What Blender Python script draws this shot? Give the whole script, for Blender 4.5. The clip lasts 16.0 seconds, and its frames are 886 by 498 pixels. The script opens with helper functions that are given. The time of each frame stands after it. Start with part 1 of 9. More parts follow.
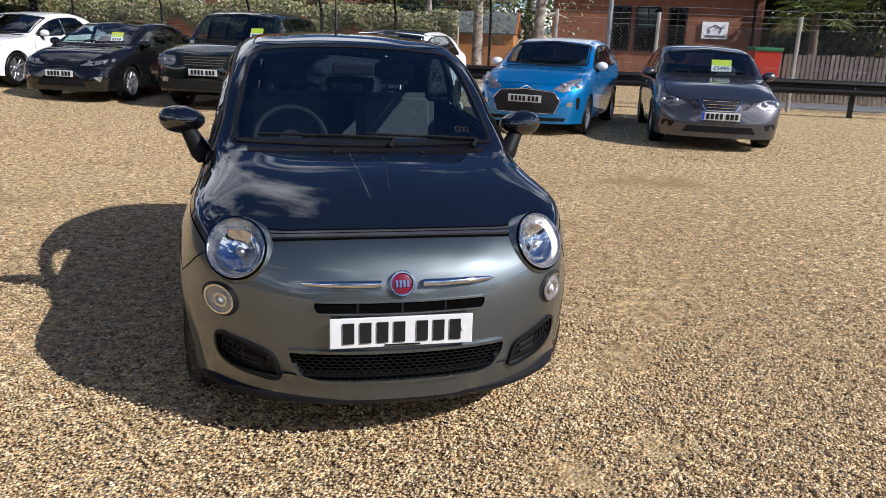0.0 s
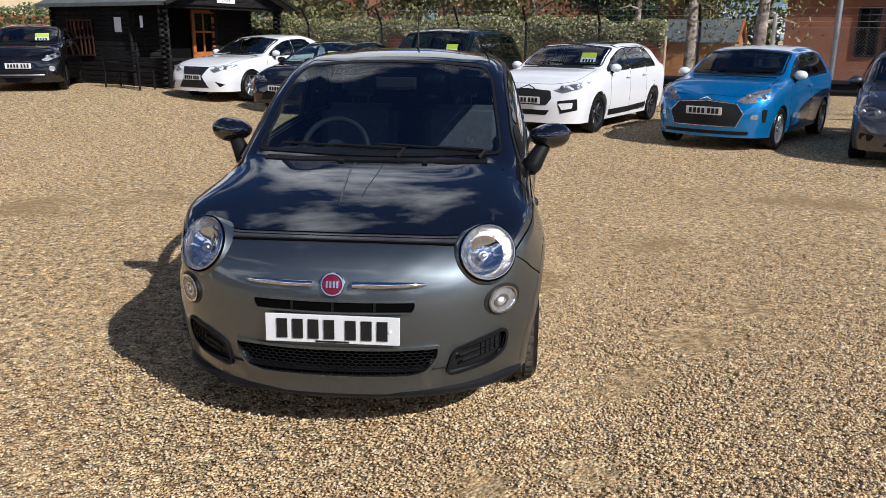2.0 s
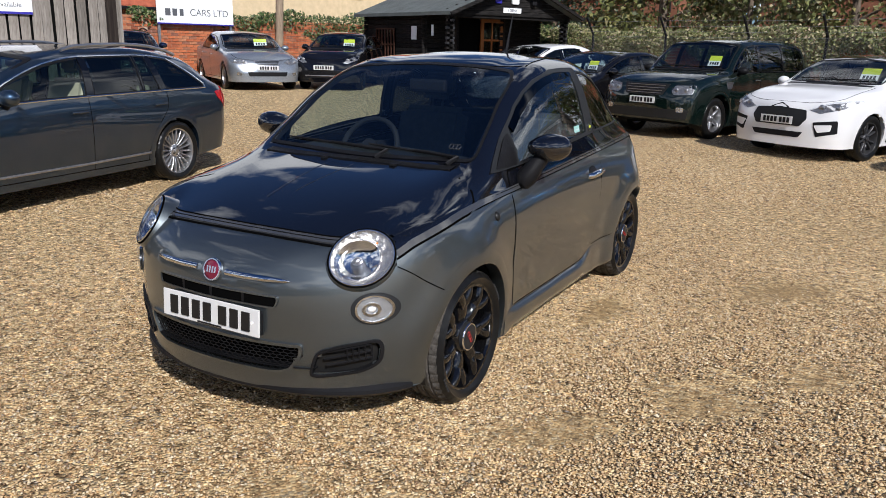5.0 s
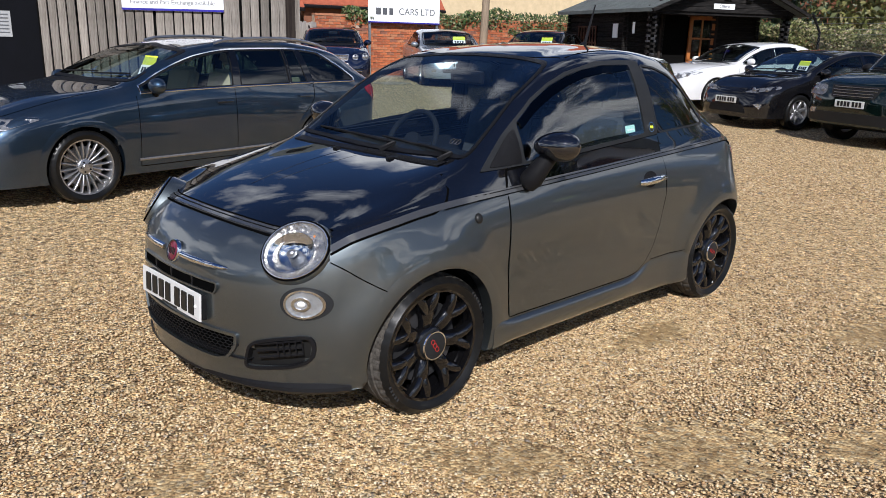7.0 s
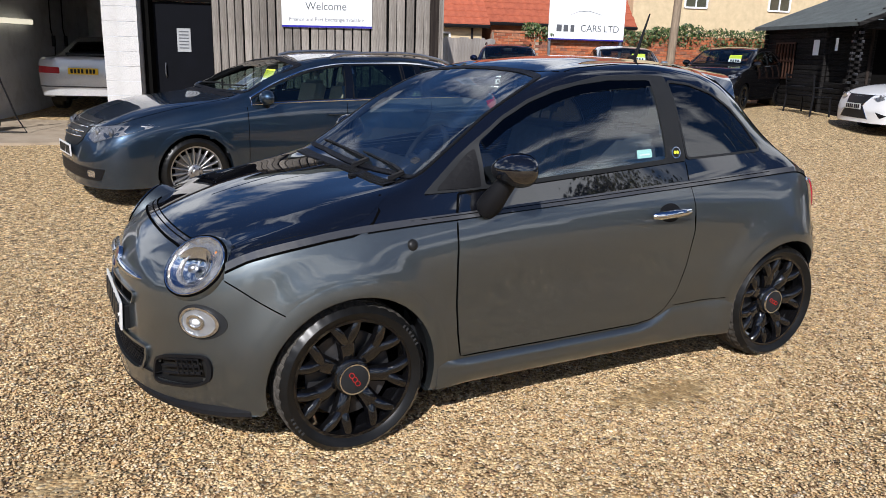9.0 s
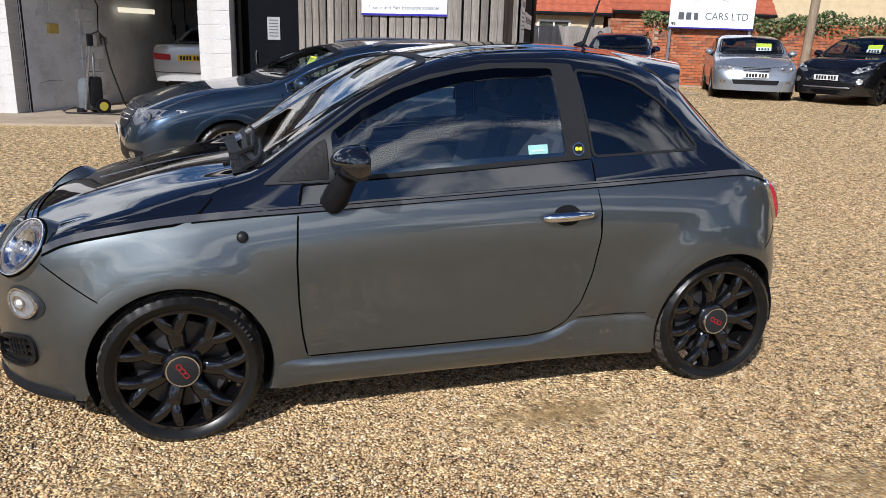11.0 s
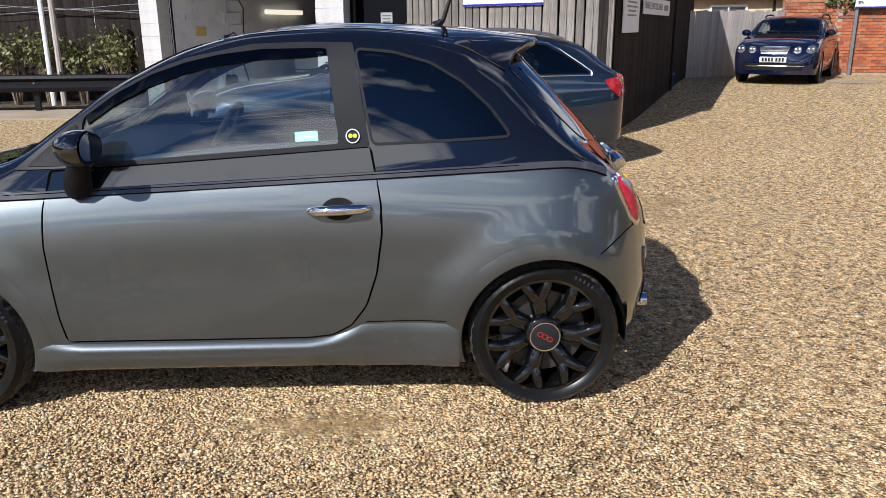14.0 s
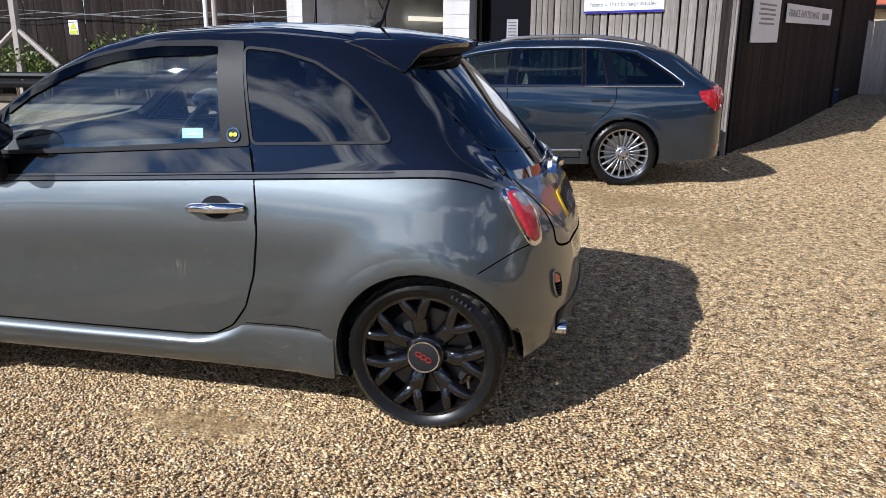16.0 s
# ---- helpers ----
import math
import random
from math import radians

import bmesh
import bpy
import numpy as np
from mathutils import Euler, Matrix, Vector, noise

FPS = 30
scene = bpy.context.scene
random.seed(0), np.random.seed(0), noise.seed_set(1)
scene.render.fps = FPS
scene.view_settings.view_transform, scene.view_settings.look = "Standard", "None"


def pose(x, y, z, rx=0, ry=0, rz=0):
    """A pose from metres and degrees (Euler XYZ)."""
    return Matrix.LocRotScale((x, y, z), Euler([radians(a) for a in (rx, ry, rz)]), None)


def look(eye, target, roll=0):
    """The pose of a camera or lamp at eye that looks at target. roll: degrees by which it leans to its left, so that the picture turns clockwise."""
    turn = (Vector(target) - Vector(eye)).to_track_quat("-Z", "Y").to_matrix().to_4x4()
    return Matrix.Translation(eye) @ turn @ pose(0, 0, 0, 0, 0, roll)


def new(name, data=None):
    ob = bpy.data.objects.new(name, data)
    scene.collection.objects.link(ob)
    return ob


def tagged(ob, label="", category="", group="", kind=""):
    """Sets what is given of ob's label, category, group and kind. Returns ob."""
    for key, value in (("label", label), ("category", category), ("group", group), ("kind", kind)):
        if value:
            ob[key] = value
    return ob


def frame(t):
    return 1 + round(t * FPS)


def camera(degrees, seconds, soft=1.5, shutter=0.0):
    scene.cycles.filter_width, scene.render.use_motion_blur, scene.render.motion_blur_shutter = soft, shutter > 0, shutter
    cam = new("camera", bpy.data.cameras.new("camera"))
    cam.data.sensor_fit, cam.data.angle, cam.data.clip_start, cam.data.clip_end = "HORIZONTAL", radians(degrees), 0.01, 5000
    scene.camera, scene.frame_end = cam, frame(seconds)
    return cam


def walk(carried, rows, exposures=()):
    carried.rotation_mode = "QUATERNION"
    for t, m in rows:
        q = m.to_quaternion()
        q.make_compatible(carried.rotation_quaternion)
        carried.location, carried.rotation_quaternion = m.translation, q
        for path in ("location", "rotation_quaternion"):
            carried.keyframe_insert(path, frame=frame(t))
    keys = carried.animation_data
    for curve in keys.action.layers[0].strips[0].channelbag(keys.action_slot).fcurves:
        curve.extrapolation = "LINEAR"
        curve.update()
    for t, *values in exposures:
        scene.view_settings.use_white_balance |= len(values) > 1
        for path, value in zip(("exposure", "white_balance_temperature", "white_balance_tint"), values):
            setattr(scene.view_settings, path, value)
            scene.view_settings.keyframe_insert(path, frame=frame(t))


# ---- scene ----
cam = camera(59.9, 16.0, soft=0.6)
PATH = [
    (0, (-0.459, -3.286, 1.517), (-0.019, -1.413, 0.97), 2.2),
    (0.5, (-0.154, -3.413, 1.543), (0.14, -1.511, 0.998), 1.6),
    (1, (0.08, -3.453, 1.53), (0.222, -1.533, 0.989), 1.1),
    (1.5, (0.348, -3.412, 1.551), (0.332, -1.485, 1.014), 0.7),
    (2, (0.66, -3.442, 1.549), (0.49, -1.521, 1.018), 0.5),
    (2.5, (0.941, -3.447, 1.562), (0.622, -1.544, 1.036), 0.6),
    (3, (1.197, -3.323, 1.547), (0.734, -1.449, 1.025), 0.7),
    (3.5, (1.418, -3.221, 1.538), (0.821, -1.385, 1.018), 0.9),
    (3.7, (1.547, -3.195, 1.539), (0.9, -1.375, 1.019), 0.9),
    (5.8, (2.521, -2.53, 1.519), (1.395, -0.962, 0.996), 1.4),
    (6, (2.595, -2.465, 1.52), (1.421, -0.933, 0.994), 1.3),
    (6.5, (2.73, -2.234, 1.51), (1.446, -0.795, 0.982), 1.3),
    (7, (2.895, -2.004, 1.496), (1.507, -0.666, 0.966), 1.5),
    (7.5, (3.109, -1.764, 1.522), (1.629, -0.529, 0.99), 1.6),
    (8, (3.172, -1.53, 1.497), (1.611, -0.399, 0.963), 1.8),
    (8.2, (3.179, -1.416, 1.501), (1.587, -0.328, 0.969), 1.8),
    (10.3, (3.445, -0.326, 1.475), (1.64, 0.366, 0.962), 1.8),
    (10.5, (3.453, -0.204, 1.49), (1.641, 0.455, 0.957), 1.9),
    (11, (3.539, 0.109, 1.504), (1.703, 0.695, 0.968), 1.7),
    (11.5, (3.532, 0.353, 1.479), (1.676, 0.864, 0.937), 1.4),
    (12, (3.485, 0.607, 1.481), (1.612, 1.045, 0.936), 1.2),
    (12.5, (3.516, 0.911, 1.473), (1.628, 1.273, 0.922), 0.8),
    (13, (3.571, 1.198, 1.475), (1.669, 1.472, 0.922), 0.4),
    (13.5, (3.542, 1.478, 1.453), (1.628, 1.655, 0.9), 0.1),
    (14, (3.574, 1.805, 1.454), (1.653, 1.871, 0.902), -0.3),
    (14.5, (3.581, 2.106, 1.457), (1.658, 2.063, 0.91), -0.4),
    (15, (3.451, 2.351, 1.43), (1.532, 2.196, 0.89), -0.2),
    (15.5, (3.377, 2.593, 1.421), (1.469, 2.325, 0.885), 0.2),
    (16, (3.337, 2.892, 1.424), (1.448, 2.506, 0.892), 0.4),
]
EXPOSURES = [(0.0, 0.31, 6180, 10), (1.5, 0.19, 6160, 10), (3.5, 0.08, 6260, 10), (7.5, 0.17, 6220, 10), (10.5, 0.22, 6230, 10), (13.5, 0.28, 6200, 10), (16.0, 0.33, 5950, 10)]
walk(cam, [(t, look(eye, target, roll)) for t, eye, target, roll in PATH], EXPOSURES)

# ---------- world, sun, exposure ----------
SUN = Vector((0.607, -0.511, 0.607)).normalized()
world = bpy.data.worlds.new("sky")
scene.world = world
world.use_nodes = True
wn, wl = world.node_tree.nodes, world.node_tree.links
sky = wn.new("ShaderNodeTexSky")
sky.sky_type, sky.sun_disc = "NISHITA", False
sky.sun_elevation, sky.sun_rotation = math.asin(SUN.z), math.atan2(SUN.x, SUN.y)
sky.air_density, sky.dust_density, sky.ozone_density = 1.0, 0.2, 2.5
# fair-weather clouds over the whole sky
wco = wn.new("ShaderNodeTexCoord")
wsp, wad, wdx, wdy, wcb = (wn.new("ShaderNode" + k) for k in ("SeparateXYZ", "Math", "Math", "Math", "CombineXYZ"))
wl.new(wco.outputs["Generated"], wsp.inputs[0])
wad.operation, wad.inputs[1].default_value = "ADD", 0.16
wl.new(wsp.outputs["Z"], wad.inputs[0])
for k, (node, axis) in enumerate(((wdx, "X"), (wdy, "Y"))):
    node.operation = "DIVIDE"
    wl.new(wsp.outputs[axis], node.inputs[0])
    wl.new(wad.outputs[0], node.inputs[1])
    wl.new(node.outputs[0], wcb.inputs[k])
wmp = wn.new("ShaderNodeMapping")
wmp.inputs["Location"].default_value = (1.3, 5.2, 0.4)
wl.new(wcb.outputs[0], wmp.inputs["Vector"])
wno = wn.new("ShaderNodeTexNoise")
wno.inputs["Scale"].default_value, wno.inputs["Detail"].default_value, wno.inputs["Roughness"].default_value = 1.5, 9.0, 0.56
wno.inputs["Distortion"].default_value = 0.35
wl.new(wmp.outputs["Vector"], wno.inputs["Vector"])
wra = wn.new("ShaderNodeValToRGB")
wra.color_ramp.elements[0].position, wra.color_ramp.elements[1].position = 0.545, 0.66
# fewer clouds overhead, where their gaps open up, more towards the horizon
wth, wsu = wn.new("ShaderNodeMapRange"), wn.new("ShaderNodeMath")
wth.interpolation_type = "SMOOTHSTEP"
wth.inputs["From Min"].default_value, wth.inputs["From Max"].default_value = 0.30, 0.98
wth.inputs["To Min"].default_value, wth.inputs["To Max"].default_value = 0.080, -0.05
wl.new(wsp.outputs["Z"], wth.inputs["Value"])
wsu.operation = "ADD"
wl.new(wno.outputs["Fac"], wsu.inputs[0])
wl.new(wth.outputs["Result"], wsu.inputs[1])
wl.new(wsu.outputs[0], wra.inputs["Fac"])
wmi = wn.new("ShaderNodeMix")
wmi.data_type = "RGBA"
wl.new(wra.outputs["Color"], wmi.inputs[0])
wbl = wn.new("ShaderNodeMix")
wbl.data_type, wbl.blend_type = "RGBA", "MULTIPLY"
wbl.inputs[0].default_value, wbl.inputs[7].default_value = 1.0, (0.64, 0.87, 1.28, 1)
wl.new(sky.outputs["Color"], wbl.inputs[6])
wl.new(wbl.outputs[2], wmi.inputs[6])
wmi.inputs[7].default_value = (24.0, 24.3, 25.0, 1)
wl.new(wmi.outputs[2], wn["Background"].inputs["Color"])
wn["Background"].inputs["Strength"].default_value = 0.050
sun = new("sun", bpy.data.lights.new("sun", "SUN"))
sun.data.energy, sun.data.angle, sun.data.color = 5.2, radians(0.53), (1.0, 0.96, 0.935)
sun.matrix_world = look(SUN * 50, (0, 0, 0))


# ---------- materials ----------
def shader(name):
    m = bpy.data.materials.new(name)
    m.use_nodes = True
    return m, m.node_tree.nodes, m.node_tree.links, m.node_tree.nodes["Principled BSDF"]


def ramp(n, stops):
    r = n.new("ShaderNodeValToRGB")
    e = r.color_ramp.elements
    e[0].position, e[0].color = stops[0][0], (*stops[0][1], 1)
    e[1].position, e[1].color = stops[-1][0], (*stops[-1][1], 1)
    for p, c in stops[1:-1]:
        q = e.new(p)
        q.color = (*c, 1)
    return r


def matte(name, a, b=None, rough=0.7, scale=6.0, bump=0.0, bump_scale=60.0, metal=0.0, stretch=(1, 1, 1), spec=0.25, coat=0.0, random_tone=0.0, c=None):
    """A surface whose colour wanders from a to b at two scales, with fine relief."""
    m, n, l, p = shader(name)
    b = b or tuple(v * 0.82 for v in a)
    co = n.new("ShaderNodeTexCoord")
    mp = n.new("ShaderNodeMapping")
    mp.inputs["Scale"].default_value = stretch
    l.new(co.outputs["Object"], mp.inputs["Vector"])
    n1 = n.new("ShaderNodeTexNoise")
    n1.inputs["Scale"].default_value, n1.inputs["Detail"].default_value, n1.inputs["Roughness"].default_value = scale, 8.0, 0.62
    l.new(mp.outputs["Vector"], n1.inputs["Vector"])
    stops = [(0.32, b), (0.68, a)] if c is None else [(0.28, b), (0.5, a), (0.74, c)]
    r = ramp(n, stops)
    l.new(n1.outputs["Fac"], r.inputs["Fac"])
    out = r.outputs["Color"]
    if random_tone:
        oi = n.new("ShaderNodeObjectInfo")
        hs = n.new("ShaderNodeHueSaturation")
        mr = n.new("ShaderNodeMapRange")
        mr.inputs["To Min"].default_value, mr.inputs["To Max"].default_value = 1 - random_tone, 1 + random_tone
        l.new(oi.outputs["Random"], mr.inputs["Value"])
        l.new(mr.outputs["Result"], hs.inputs["Value"])
        l.new(out, hs.inputs["Color"])
        out = hs.outputs["Color"]
    l.new(out, p.inputs["Base Color"])
    p.inputs["Roughness"].default_value, p.inputs["Metallic"].default_value = rough, metal
    p.inputs["Specular IOR Level"].default_value = spec
    p.inputs["Coat Weight"].default_value = coat
    p.inputs["Coat Roughness"].default_value = 0.06
    if bump:
        n2 = n.new("ShaderNodeTexNoise")
        n2.inputs["Scale"].default_value, n2.inputs["Detail"].default_value = bump_scale, 5.0
        l.new(mp.outputs["Vector"], n2.inputs["Vector"])
        bp = n.new("ShaderNodeBump")
        bp.inputs["Strength"].default_value, bp.inputs["Distance"].default_value = bump, 0.02
        l.new(n2.outputs["Fac"], bp.inputs["Height"])
        l.new(bp.outputs["Normal"], p.inputs["Normal"])
    return m


def paint(name, colour, flake=0.0, rough=0.35, metal=0.0, dust=0.04, coat_ior=1.65):
    """Car paint under a clear coat, with flake and a thin film of dust."""
    m, n, l, p = shader(name)
    co = n.new("ShaderNodeTexCoord")
    n1 = n.new("ShaderNodeTexNoise")
    n1.inputs["Scale"].default_value, n1.inputs["Detail"].default_value = 2.2, 7.0
    l.new(co.outputs["Object"], n1.inputs["Vector"])
    n2 = n.new("ShaderNodeTexNoise")
    n2.inputs["Scale"].default_value, n2.inputs["Detail"].default_value = 900.0, 1.0
    l.new(co.outputs["Object"], n2.inputs["Vector"])
    r2 = ramp(n, [(0.35, tuple(v * (1 - flake) for v in colour)), (0.65, tuple(min(1, v * (1 + flake)) for v in colour))])
    l.new(n2.outputs["Fac"], r2.inputs["Fac"])
    mr = n.new("ShaderNodeMapRange")
    mr.inputs["From Min"].default_value, mr.inputs["From Max"].default_value = 0.45, 0.75
    mr.inputs["To Min"].default_value, mr.inputs["To Max"].default_value = 0.0, dust
    l.new(n1.outputs["Fac"], mr.inputs["Value"])
    mx = n.new("ShaderNodeMix")
    mx.data_type = "RGBA"
    l.new(mr.outputs["Result"], mx.inputs[0])
    l.new(r2.outputs["Color"], mx.inputs[6])
    mx.inputs[7].default_value = (0.42, 0.36, 0.28, 1)
    l.new(mx.outputs[2], p.inputs["Base Color"])
    p.inputs["Roughness"].default_value, p.inputs["Metallic"].default_value = rough, metal
    p.inputs["Specular IOR Level"].default_value = 0.0
    p.inputs["Coat Weight"].default_value, p.inputs["Coat Roughness"].default_value = 1.0, 0.02
    p.inputs["Coat IOR"].default_value = coat_ior
    return m


def pane_glass(name, tint, gloss=(1, 1, 1), ior=1.62):
    """A thin pane: it lets tinted light straight through and mirrors by Fresnel."""
    m = bpy.data.materials.new(name)
    m.use_nodes = True
    n, l = m.node_tree.nodes, m.node_tree.links
    n.remove(n["Principled BSDF"])
    tr, gl, mx, lw, pw, ma = (n.new("ShaderNode" + k) for k in ("BsdfTransparent", "BsdfGlossy", "MixShader", "LayerWeight", "Math", "Math"))
    tr.inputs["Color"].default_value = (*tint, 1)
    gl.inputs["Color"].default_value = (*gloss, 1)
    gl.inputs["Roughness"].default_value = 0.0
    # both faces of the pane mirror alike: a floor of gloss that climbs steeply at a glance
    base = ((ior - 1) / (ior + 1)) ** 2
    lw.inputs["Blend"].default_value = 0.5
    pw.operation, ma.operation = "POWER", "MULTIPLY_ADD"
    pw.inputs[1].default_value = 5.0
    ma.inputs[1].default_value, ma.inputs[2].default_value = 1 - base, base
    l.new(lw.outputs["Facing"], pw.inputs[0])
    l.new(pw.outputs[0], ma.inputs[0])
    l.new(ma.outputs[0], mx.inputs["Fac"])
    l.new(tr.outputs["BSDF"], mx.inputs[1])
    l.new(gl.outputs["BSDF"], mx.inputs[2])
    l.new(mx.outputs["Shader"], n["Material Output"].inputs["Surface"])
    return m


def gravel_material():
    m, n, l, p = shader("gravel")
    sandy = [(q, (c[0] * 1.01, c[1] * 0.99, c[2] * 0.89)) for q, c in STONES]
    co = n.new("ShaderNodeTexCoord")
    vo = n.new("ShaderNodeTexVoronoi")
    vo.inputs["Scale"].default_value = 66.0
    l.new(co.outputs["Object"], vo.inputs["Vector"])
    sep = n.new("ShaderNodeSeparateColor")
    l.new(vo.outputs["Color"], sep.inputs["Color"])
    r = ramp(n, sandy)
    r.color_ramp.interpolation = "LINEAR"
    l.new(sep.outputs[0], r.inputs["Fac"])
    # compacted sandy patches
    n1 = n.new("ShaderNodeTexNoise")
    n1.inputs["Scale"].default_value, n1.inputs["Detail"].default_value, n1.inputs["Roughness"].default_value = 0.55, 6.0, 0.6
    l.new(co.outputs["Object"], n1.inputs["Vector"])
    mr = n.new("ShaderNodeMapRange")
    mr.inputs["From Min"].default_value, mr.inputs["From Max"].default_value = 0.56, 0.70
    mr.inputs["To Max"].default_value = 0.25
    l.new(n1.outputs["Fac"], mr.inputs["Value"])
    at = n.new("ShaderNodeAttribute")
    at.attribute_name = "worn"
    mx_ = n.new("ShaderNodeMath")
    mx_.operation, mx_.use_clamp = "MULTIPLY_ADD", True
    mx_.inputs[1].default_value = 0.9
    l.new(at.outputs["Fac"], mx_.inputs[0])
    l.new(mr.outputs["Result"], mx_.inputs[2])
    n3 = n.new("ShaderNodeTexNoise")
    n3.inputs["Scale"].default_value, n3.inputs["Detail"].default_value = 90.0, 4.0
    l.new(co.outputs["Object"], n3.inputs["Vector"])
    sand = ramp(n, [(0.3, (0.185, 0.115, 0.046)), (0.7, (0.285, 0.187, 0.082))])
    l.new(n3.outputs["Fac"], sand.inputs["Fac"])
    mx = n.new("ShaderNodeMix")
    mx.data_type = "RGBA"
    l.new(mx_.outputs[0], mx.inputs[0])
    l.new(r.outputs["Color"], mx.inputs[6])
    l.new(sand.outputs["Color"], mx.inputs[7])
    n4 = n.new("ShaderNodeTexNoise")
    n4.inputs["Scale"].default_value, n4.inputs["Detail"].default_value, n4.inputs["Roughness"].default_value = 17.0, 10.0, 0.8
    l.new(co.outputs["Object"], n4.inputs["Vector"])
    sp = ramp(n, [(0.40, (0.18, 0.165, 0.145)), (0.51, (0.92, 0.91, 0.90)), (0.62, (1.80, 1.79, 1.75))])
    l.new(n4.outputs["Fac"], sp.inputs["Fac"])
    mul = n.new("ShaderNodeMix")
    mul.data_type, mul.blend_type = "RGBA", "MULTIPLY"
    quiet = n.new("ShaderNodeMapRange")
    quiet.inputs["To Min"].default_value, quiet.inputs["To Max"].default_value = 1.0, 0.3
    l.new(mx_.outputs[0], quiet.inputs["Value"])
    l.new(quiet.outputs["Result"], mul.inputs[0])
    l.new(mx.outputs[2], mul.inputs[6])
    l.new(sp.outputs["Color"], mul.inputs[7])
    l.new(mul.outputs[2], p.inputs["Base Color"])
    p.inputs["Roughness"].default_value = 0.85
    p.inputs["Specular IOR Level"].default_value = 0.3
    bp = n.new("ShaderNodeBump")
    bp.inputs["Strength"].default_value, bp.inputs["Distance"].default_value = 0.85, 0.016
    bp.invert = True
    fade = n.new("ShaderNodeMapRange")
    fade.inputs["To Min"].default_value, fade.inputs["To Max"].default_value = 0.85, 0.12
    l.new(mx_.outputs[0], fade.inputs["Value"])
    l.new(fade.outputs["Result"], bp.inputs["Strength"])
    l.new(vo.outputs["Distance"], bp.inputs["Height"])
    l.new(bp.outputs["Normal"], p.inputs["Normal"])
    return m


def stone_material():
    m, n, l, p = shader("loose_stone")
    ge = n.new("ShaderNodeNewGeometry")
    r = ramp(n, STONES)
    l.new(ge.outputs["Random Per Island"], r.inputs["Fac"])
    co = n.new("ShaderNodeTexCoord")
    n1 = n.new("ShaderNodeTexNoise")
    n1.inputs["Scale"].default_value, n1.inputs["Detail"].default_value = 130.0, 5.0
    l.new(co.outputs["Object"], n1.inputs["Vector"])
    sh = ramp(n, [(0.3, (0.72, 0.68, 0.62)), (0.7, (1.1, 1.08, 1.05))])
    l.new(n1.outputs["Fac"], sh.inputs["Fac"])
    mx = n.new("ShaderNodeMix")
    mx.data_type, mx.blend_type = "RGBA", "MULTIPLY"
    mx.inputs[0].default_value = 1.0
    l.new(r.outputs["Color"], mx.inputs[6])
    l.new(sh.outputs["Color"], mx.inputs[7])
    l.new(mx.outputs[2], p.inputs["Base Color"])
    p.inputs["Roughness"].default_value = 0.62
    return m


STONES = [(0.0, (0.18, 0.112, 0.062)), (0.12, (0.34, 0.218, 0.115)), (0.3, (0.48, 0.340, 0.183)), (0.5, (0.60, 0.450, 0.258)),
          (0.68, (0.68, 0.545, 0.345)), (0.8, (0.45, 0.275, 0.125)), (0.9, (0.80, 0.69, 0.49)), (0.97, (0.40, 0.33, 0.25)), (1.0, (0.22, 0.185, 0.15))]
GRAVEL, STONE = gravel_material(), stone_material()
GREY_PAINT = paint("grey_metallic_paint", (0.117, 0.134, 0.142), 0.3, 0.50, 1.0, 0.004, 1.66)
BLACK_PAINT = paint("black_paint", (0.0035, 0.004, 0.0062), 0.1, 0.5, 0.0, 0.004, 1.92)
STRIPE_GREY = paint("stripe_grey", (0.050, 0.051, 0.054), 0.1, 0.5, 0.2)
TRIM = matte("black_plastic", (0.010, 0.010, 0.011), (0.006, 0.006, 0.007), 0.5, 9, 0.12, 400, spec=0.14)
FRAME_GREY = matte("satin_grey_trim", (0.0175, 0.0185, 0.020), (0.014, 0.015, 0.0165), 0.5, 5, spec=0.2)
GAP = matte("panel_gap", (0.003, 0.003, 0.003), rough=0.95, spec=0.0)
RUBBER = matte("tyre_rubber", (0.009, 0.009, 0.009), (0.005, 0.005, 0.005), 0.30, 14, 0.025, 160, spec=0.22)
DUSTY_TREAD = matte("dusty_tread", (0.11, 0.10, 0.088), (0.035, 0.032, 0.028), 0.9, 60, 0.3, 200, spec=0.1)
BLACK_ALLOY = paint("gloss_black_alloy", (0.003, 0.003, 0.0035), 0.1, 0.3, 0.0, 0.004)
BLACK_ALLOY.node_tree.nodes["Principled BSDF"].inputs["Coat Roughness"].default_value = 0.05
SILVER_ALLOY = matte("silver_alloy", (0.46, 0.46, 0.47), (0.36, 0.36, 0.37), 0.30, 8, metal=0.9)
DARK_ALLOY = matte("dark_alloy", (0.08, 0.08, 0.085), (0.05, 0.05, 0.052), 0.35, 8, metal=0.6)
CHROME = matte("chrome", (0.72, 0.73, 0.75), (0.66, 0.67, 0.69), 0.08, 4, metal=1.0)
REFLECTOR = matte("lamp_reflector", (0.62, 0.58, 0.53), (0.30, 0.29, 0.28), 0.20, 30, 0.40, 45, metal=0.85)
LAMP_SILVER = matte("frosted_lamp_silver", (0.50, 0.51, 0.52), (0.30, 0.31, 0.32), 0.26, 30, 0.35, 70, metal=0.6)
LAMP_BOWL = matte("dull_lamp_bowl", (0.30, 0.30, 0.31), (0.12, 0.12, 0.125), 0.35, 30, 0.4, 60, metal=0.6)
STEEL = matte("brushed_steel", (0.45, 0.45, 0.46), (0.3, 0.3, 0.31), 0.38, 20, metal=1.0)
SEAT = matte("charcoal_cloth", (0.045, 0.05, 0.056), (0.03, 0.033, 0.037), 0.9, 30, 0.2, 300)
